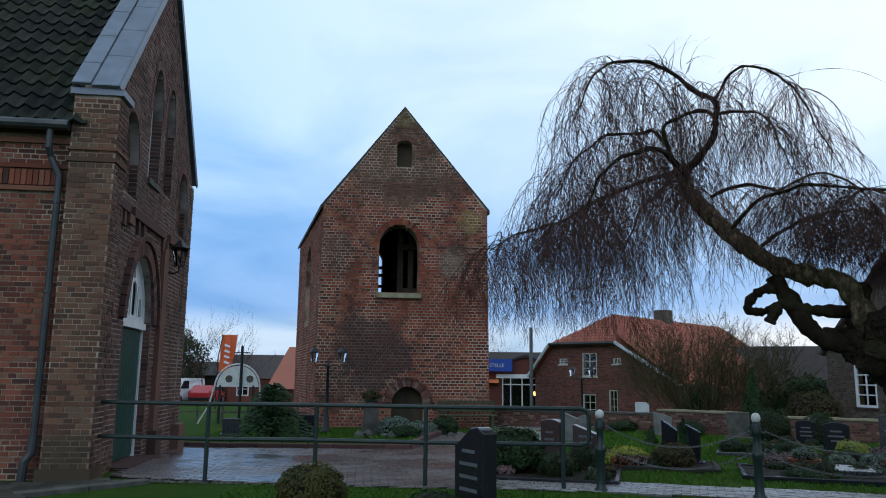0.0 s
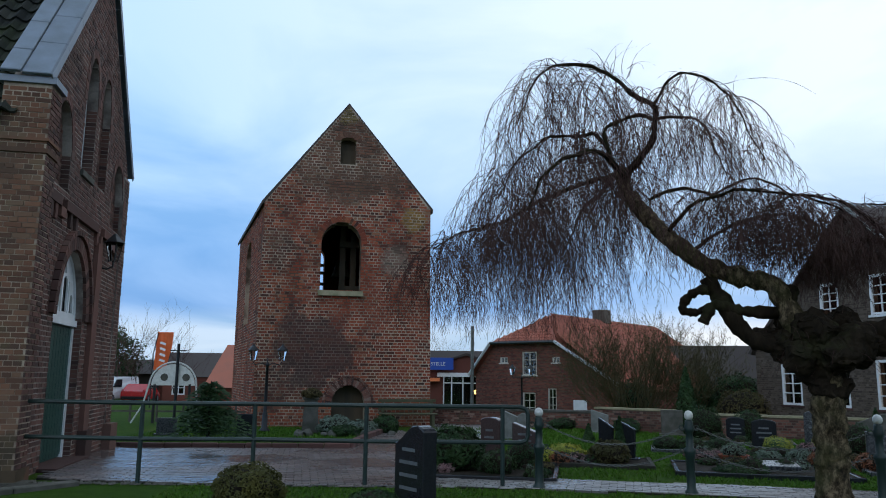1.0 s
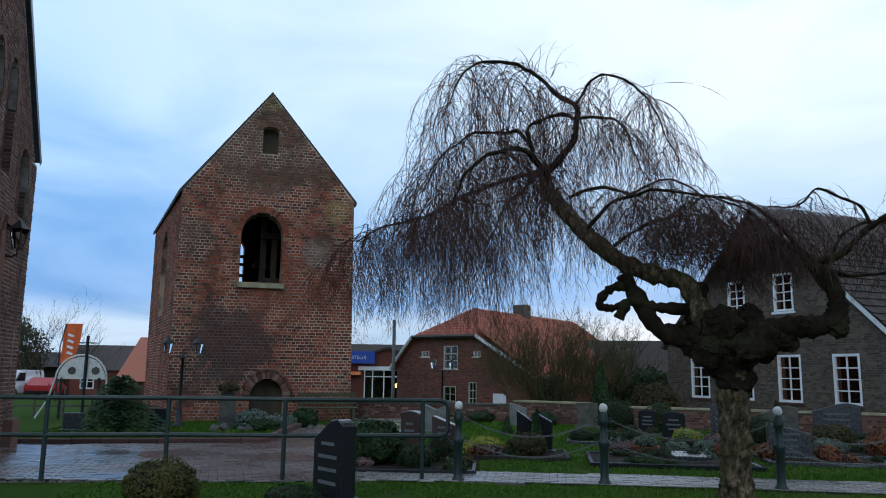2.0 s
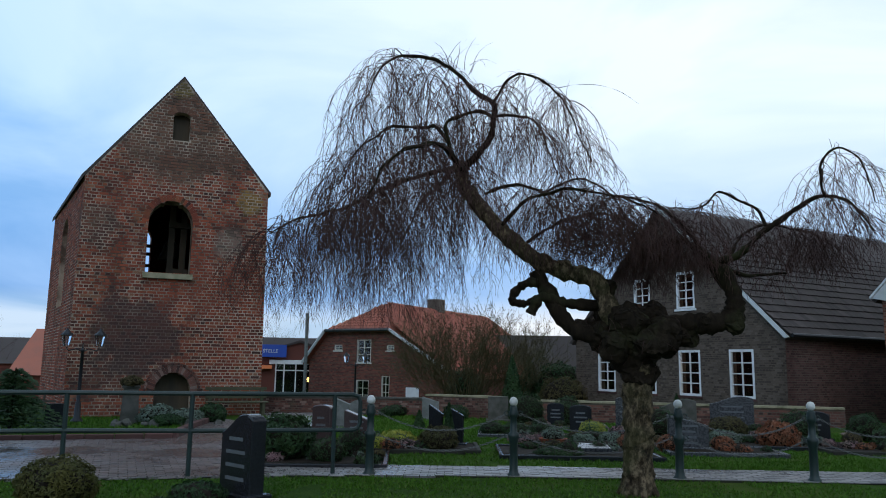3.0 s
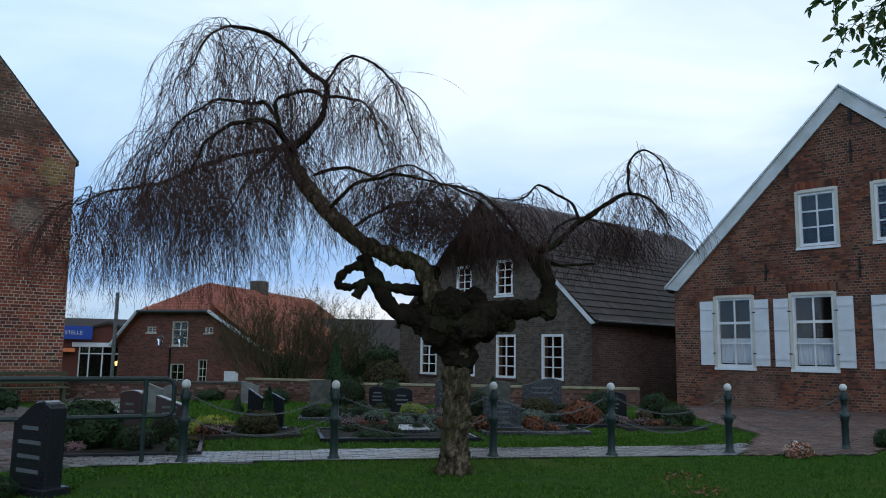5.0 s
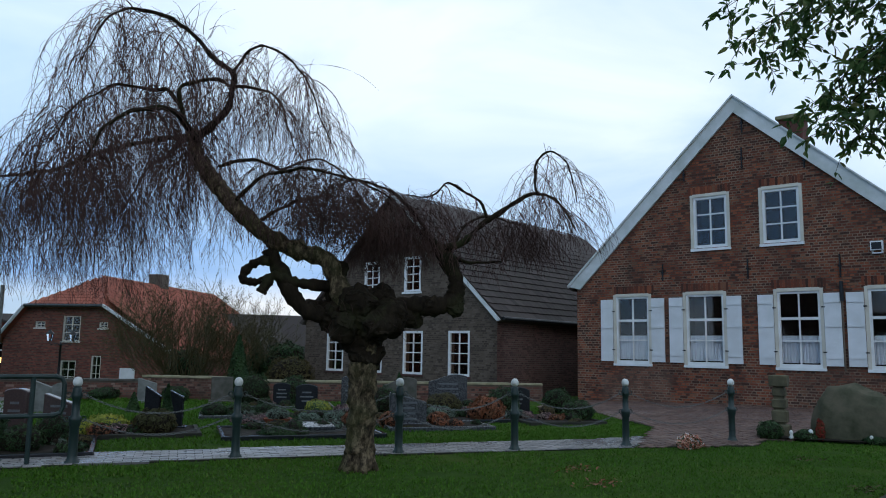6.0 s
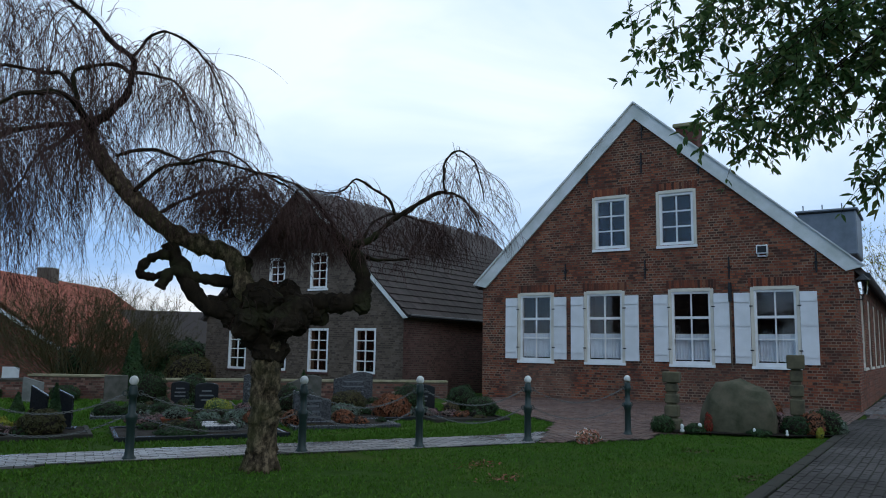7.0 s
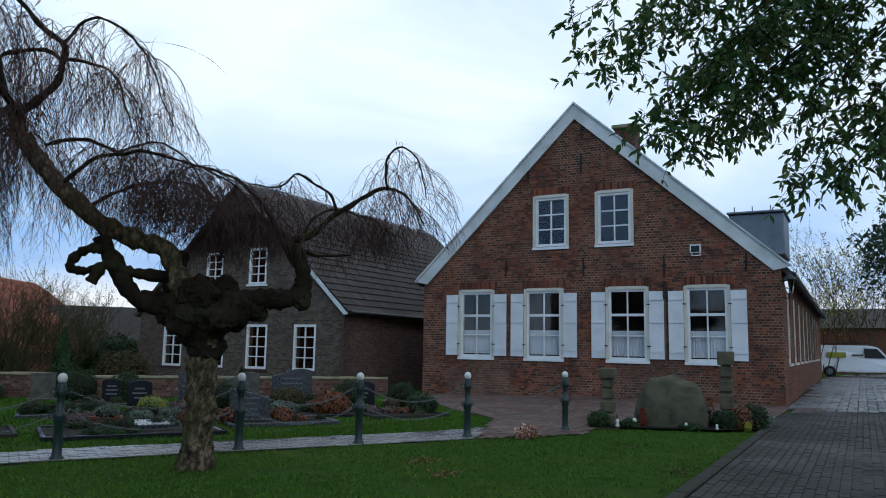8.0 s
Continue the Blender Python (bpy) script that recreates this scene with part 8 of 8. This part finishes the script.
VANP = [(-2.4, 0.3), (2.45, 0.3), (2.5, 0.72), (2.3, 0.95), (1.5, 1.12), (0.95, 1.78), (0.5, 1.86), (-2.3, 1.88), (-2.42, 1.5)]
van = car("delivery_van", "white delivery van parked in the lane", 50.6, 11.8, -77, VANP, 1.9, (-1.6, 1.6), M_CARWHITE, [[(0.25, 1.15), (1.35, 1.15), (0.9, 1.68), (0.25, 1.7)]])
part("stripe_mark", box_bm((-1.2, -0.94, 1.30), (1.0, 0.03, 0.3)), M_YELLOW, van, "yellow lettering reduced to a bar")
part("roof_rack", box_bm((-0.7, 0, 1.98), (2.4, 1.3, 0.05)), M_BLACKMETAL, van)
part("inscription_bar", box_bm((-0.1, -0.94, 1.3), (0.6, 0.03, 0.1)), M_STONE, van)
CARP = [(-2.0, 0.28), (2.0, 0.28), (2.05, 0.7), (1.4, 0.85), (0.75, 1.35), (-0.9, 1.38), (-1.75, 0.95), (-2.02, 0.85)]
# a hatchback shape stands in for a low red trailer
car("red_trailer", "low red trailer in the street, drawn as a hatchback", -17.6, 58.0, 92, CARP, 1.7, (-1.25, 1.3), M_CARRED, [[(-1.2, 0.92), (1.1, 0.92), (0.65, 1.27), (-0.85, 1.3)]])
car("white_van", "white panel van parked in the street", -19.7, 58.0, -100, VANP, 1.9, (-1.6, 1.6), M_CARWHITE, [[(0.25, 1.15), (1.35, 1.15), (0.9, 1.68), (0.25, 1.7)]])


# ---- village buildings ----
def far_house(label, x, y, ang, w, d, eave, ridge, wallm, roofm, along=True, wins=()):
    h = thing("village_house", label, "house", group="")
    m = wall_pose(x, y, ang)
    z0 = gz(x, y) - 0.4
    if along:  # ridge parallel to the front
        o = [(0, z0), (w, z0), (w, eave), (0, eave)]
        part("front_wall", wall_panel([o] + [rect(*q) for q in wins], m, 0.3), wallm, h)
        part("roof", prism_bm([(-0.3, eave - 0.1), (d / 2, ridge), (d + 0.3, eave - 0.1), (d / 2, ridge - 0.18)], m @ Matrix.Translation((w + 0.2, 0, 0)) @ Matrix.Rotation(radians(90), 4, "Z"), w + 0.4), roofm, h)
        for u in (0.0, w - 0.3):
            part("gable_wall", prism_bm([(0, z0), (d, z0), (d, eave), (d / 2, ridge - 0.2), (0, eave)], m @ Matrix.Translation((u + 0.3, 0, 0)) @ Matrix.Rotation(radians(90), 4, "Z"), 0.3), wallm, h)
    else:
        o = [(0, z0), (w, z0), (w, eave), (w / 2, ridge), (0, eave)]
        part("front_wall", wall_panel([o] + [rect(*q) for q in wins], m, 0.3), wallm, h)
        part("roof", prism_bm([(-0.3, eave - 0.2), (w / 2, ridge + 0.1), (w + 0.3, eave - 0.2), (w / 2, ridge - 0.08)], m @ Matrix.Translation((0, -0.2, 0)), d), roofm, h)
        for u in (0, w - 0.3):
            part("side_wall", bars(bmesh.new(), m, [(u, u + 0.3, z0, eave)], 0.3, d - 0.5), wallm, h)
        part("verge_board", prism_bm([(-0.3, eave - 0.2), (w / 2, ridge + 0.1), (w / 2, ridge - 0.06), (-0.1, eave - 0.24)], m @ Matrix.Translation((0, -0.3, 0)), 0.08), M_VERGE, h)
        part("verge_board", prism_bm([(w + 0.3, eave - 0.2), (w / 2, ridge + 0.1), (w / 2, ridge - 0.06), (w + 0.1, eave - 0.24)], m @ Matrix.Translation((0, -0.3, 0)), 0.08), M_VERGE, h)
    for q in wins:
        sash_window(h, m, *q, 2, 2, 0.1, 0.06, inset=0.02, sill=False)
    return h


far_house("village house with a dark tiled roof", -17.5, 62, 3, 9.0, 8, 1.2, 3.1, M_HIPBRICK, M_SLATE, True, [(1, 2, -0.3, 0.8), (6, 7, -0.3, 0.8)])
far_house("red-roofed shed with a pale gutter beside the tower", -10.4, 47.0, -12, 6.5, 6, 0.65, 3.2, M_HIPBRICK, M_REDTILE, True)
far_house("long dark-roofed building beyond the banner", -24, 70, 0, 9.5, 8, 1.4, 2.6, M_GREYBRICK, M_SLATE, True)
far_house("dark-roofed village house behind the gardens", 17.5, 47, -20, 10, 8, 1.0, 3.6, M_HIPBRICK, M_SLATE, True, [(2, 3, -0.2, 0.8)])
far_house("red-brown brick barn beyond the lane", 62, 22.0, -78, 16, 10, 3.4, 5.0, M_HOUSE, M_SLATE, True)
far_house("distant village house with a dark roof beyond the shop", 3.5, 75, -5, 9, 8, 2.2, 4.0, M_HIPBRICK, M_SLATE, True)
# shop with glass front and blue sign
shop = thing("shop", "brick shop with a white glazed front and a blue sign", "shop")
SM = wall_pose(3.4, 58.0, -4)
part("front_wall", wall_panel([[(0, -1.2), (5.4, -1.2), (5.4, 2.2), (2.9, 3.05), (0, 2.2)], rect(1.15, 4.1, -0.9, 1.35)], SM, 0.3), M_HIPBRICK, shop)
part("roof", prism_bm([(-0.4, 2.0), (2.9, 3.15), (5.8, 2.0), (2.9, 2.95)], SM @ Matrix.Translation((0, -0.2, 0)), 8), M_SLATE, shop)
part("fascia", bars(bmesh.new(), SM, [(0.7, 4.7, 1.35, 1.65)], -0.25, 0.3), M_WHITE, shop)
for u in (1.15, 1.75, 2.6, 3.3, 4.0):
    part("mullion", bars(bmesh.new(), SM, [(u, u + 0.09, -0.9, 1.35)], 0.02, 0.08), M_WHITE, shop)
part("rail", bars(bmesh.new(), SM, [(1.15, 4.1, 0.85, 0.93)], 0.02, 0.08), M_WHITE, shop)
part("pane", bars(bmesh.new(), SM, [(1.2, 4.05, -0.9, 1.35)], 0.06, 0.01), M_GLASS, shop)
# dark sheet painted as the unlit depth of the shop
part("shop_room", bars(bmesh.new(), SM, [(0.6, 4.8, -1.0, 1.8)], 2.5, 0.1), M_ROOMSHADE, shop)
part("hanging_lamp", lathe([(0.05, 0.1), (0.16, 0.0), (0.12, -0.2), (0.05, -0.25)], 10, SM @ Vector((3.65, 0.5, 0.3))), M_GLOW, shop)
sg = part("sign", bars(bmesh.new(), SM, [(-0.2, 1.9, 1.85, 2.75)], -0.7, 0.15), M_BLUE, shop, "blue shop sign with pale lettering")
txt = bpy.data.curves.new("lettering", "FONT")
txt.body, txt.size, txt.extrude = "STELLE", 0.36, 0.006
txt.materials.append(M_BULB)
lettering = new("lettering", txt)
lettering.parent = sg
lettering.matrix_basis = SM @ pose(0.2, -0.715, 2.17, 90, 0, 0)
part("awning", bars(bmesh.new(), SM, [(-0.4, 0.9, 1.0, 1.25)], -0.6, 0.5), M_ORANGE, shop)
# timber pole
tagged(part("utility_pole", tube(bmesh.new(), [(5.2, 44.6, -0.9), (5.2, 44.6, 4.3)], 0.1, 8), M_PALESTONE), "plain pale weathered utility pole", "pole")
# orange banner flag
bf = thing("banner_flag", "tall orange advertising banner on a pole", "flag")
b = bmesh.new()
tube(b, [(-14.6, 50.0, -0.9), (-14.6, 50.0, 2.5), (-14.35, 50, 3.9)], 0.035, 6)
part("pole", b, M_BLACKMETAL, bf)
b = bmesh.new()
g = [[b.verts.new((-14.52 + 0.98 * i / 6 + 0.12 * j / 8 - (0.25 * (1 - j / 5) if j < 5 else 0) * (i / 6), 50 + 0.05 * math.sin(i * 1.3), 1.55 + 2.4 * j / 8)) for i in range(7)] for j in range(9)]
for j in range(8):
    for i in range(6):
        b.faces.new((g[j][i], g[j][i + 1], g[j + 1][i + 1], g[j + 1][i]))
bmesh.ops.solidify(b, geom=b.faces[:], thickness=0.01)
part("cloth", b, M_ORANGE, bf, "orange banner cloth")
for k in range(4):
    part("logo_bar", box_bm((-14.0, 49.9, 2.15 + k * 0.36), (0.36, 0.02, 0.14), 0, 0, 0, 20), M_WHITE, bf)
# arched sign with a hoop
ar = thing("arched_sign", "white half-round sign board on a frame with a curved hoop", "sign")
AX, AY = -7.05, 26.6
o = [(-0.72, 0)] + [(-0.72 * math.cos(math.pi * k / 12), 0.72 * math.sin(math.pi * k / 12)) for k in range(1, 12)] + [(0.72, 0)]
part("board", prism_bm([(u, z + 0.95) for u, z in o], Matrix.Translation((AX, AY, 0)), 0.05), M_BULB, ar)
for u in (-0.3, 0.42):
    part("emblem", prism_bm([(u + 0.13 * math.cos(k * 0.785), 1.22 + 0.13 * math.sin(k * 0.785)) for k in range(8)], Matrix.Translation((AX, AY - 0.012, 0)), 0.01), M_STONE, ar)
b = bmesh.new()
tube(b, [(AX - 1.3, AY, -0.3), (AX - 0.95, AY, 0.3), (AX - 0.78, AY, 1.0)] + [(AX - 0.78 * math.cos(math.pi * k / 12), AY, 0.95 + 0.78 * math.sin(math.pi * k / 12)) for k in range(1, 12)] + [(AX + 0.78, AY, 0.9), (AX + 0.85, AY, -0.3)], 0.03, 6)
part("hoop", b, M_BULB, ar)
b = bmesh.new()
tube(b, [(AX + 0.12, AY - 0.05, -0.3), (AX + 0.12, AY - 0.05, 2.35)], 0.05, 8)
tube(b, [(AX - 0.15, AY - 0.05, 2.12), (AX + 0.4, AY - 0.05, 2.12)], 0.02, 5)
part("mast", b, M_BLACKMETAL, ar)
for u in (-0.6, 0.55):
    part("post", box_bm((AX + u, AY + 0.03, 0.35), (0.08, 0.06, 1.3)), M_BLACKMETAL, ar)
# low fence and hedge beyond the tower lawn
lf_ = thing("street_fence", "low grey metal street fence", "fence")
for k in range(9):
    part("post", box_bm((-10.5 + k * 0.9, 27.6, -0.02), (0.06, 0.06, 0.7)), M_STONE, lf_)
for z in (0.05, 0.28):
    part("rail", box_bm((-6.9, 27.6, z), (7.3, 0.04, 0.06)), M_STONE, lf_)
bush("low dark hedge at the street edge", -5.9, 26.9, 1.2, 0.28, None, 3000, 0.05, "hedge", "hedge", 0.4)
sl3 = thing("street_lamp", "modern pale street lamp beyond the gardens", "street lamp", pose(17.0, 38.0, -0.75))
part("post", tube(bmesh.new(), [(0, 0, 0), (0, 0, 2.5)], 0.05, 8), M_ZINC, sl3)
part("shade", lathe([(0.08, 2.45), (0.3, 2.62), (0.32, 2.66), (0.05, 2.75)], 14), M_PALESTONE, sl3)

# ---- grass blades on the near lawns ----
gr = random.Random(77)
bv, bf_ = [], []
KEEP = [PLAZA, ROAD, LANE, NEAR_EDGE + FAR_EDGE, SQUARE, BED]


def sow(n, x0, x1, y0, y1, lo, hi):
    for _ in range(n):
        x, y = gr.uniform(x0, x1), gr.uniform(y0, y1)
        if any(inside(p, x, y) for p in KEEP):
            continue
        if noise.noise(Vector((x * 1.4, y * 1.4, 3))) < -0.45:
            continue
        h = gr.uniform(lo, hi) * (1 + 0.5 * noise.noise(Vector((x * 2, y * 2, 0))))
        a = gr.uniform(0, 6.28)
        z = gz(x, y) + 0.004
        w = 0.004 + 0.0006 * y
        dx, dy = math.cos(a) * w, math.sin(a) * w
        lx, ly = gr.gauss(0, 0.5) * h, gr.gauss(0, 0.5) * h
        k = len(bv)
        bv.extend(((x - dx, y - dy, z), (x + dx, y + dy, z), (x + lx, y + ly, z + h)))
        bf_.append((k, k + 1, k + 2))


sow(90000, -2.5, 13.5, 2.6, 9.8, 0.014, 0.034)
sow(45000, 0.8, 14.0, 8.5, 15.0, 0.02, 0.045)
sow(26000, 1.5, 13.0, 15.0, 25.0, 0.04, 0.08)
sow(12000, -6.5, 0.0, 15.6, 25.0, 0.04, 0.08)
me = bpy.data.meshes.new("grass")
me.from_pydata(bv, [], bf_)
me.materials.append(M_BLADE)
tagged(new("grass", me), "short green grass blades on the lawns", "grass", kind="stuff")

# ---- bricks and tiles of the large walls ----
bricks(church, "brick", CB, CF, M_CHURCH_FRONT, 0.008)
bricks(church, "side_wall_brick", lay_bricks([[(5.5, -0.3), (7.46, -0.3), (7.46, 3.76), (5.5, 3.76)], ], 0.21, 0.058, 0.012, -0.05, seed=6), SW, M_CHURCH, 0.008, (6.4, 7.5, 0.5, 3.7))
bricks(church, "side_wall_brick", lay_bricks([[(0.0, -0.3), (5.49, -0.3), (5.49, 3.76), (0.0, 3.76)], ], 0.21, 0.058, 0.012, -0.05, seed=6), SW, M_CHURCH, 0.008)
bricks(church, "frieze_brick", lay_bricks([[(0.0, 4.14), (7.46, 4.14), (7.46, 4.42), (0.0, 4.42)]], 0.21, 0.058, 0.012, 4.14, seed=7), SW, M_CHURCH, 0.008)
bricks(tower, "brick", TBR, TW, M_TOWER, 0.014, (1.0, 5.0, 1.3, 2.9))
bricks(house, "side_wall_brick", HSB, HS, M_HOUSE, 0.006)
bricks(house, "brick", HBR, HW, M_HOUSE, 0.008, (8.0, 10.5, 0.45, 2.0))
tiled_slope(church, RM @ Matrix.Translation((2.5, 0, 0)), 5.2, 4.3, 0.235, 0.30, M_PANTILE, "pantile", "pan", near=0)
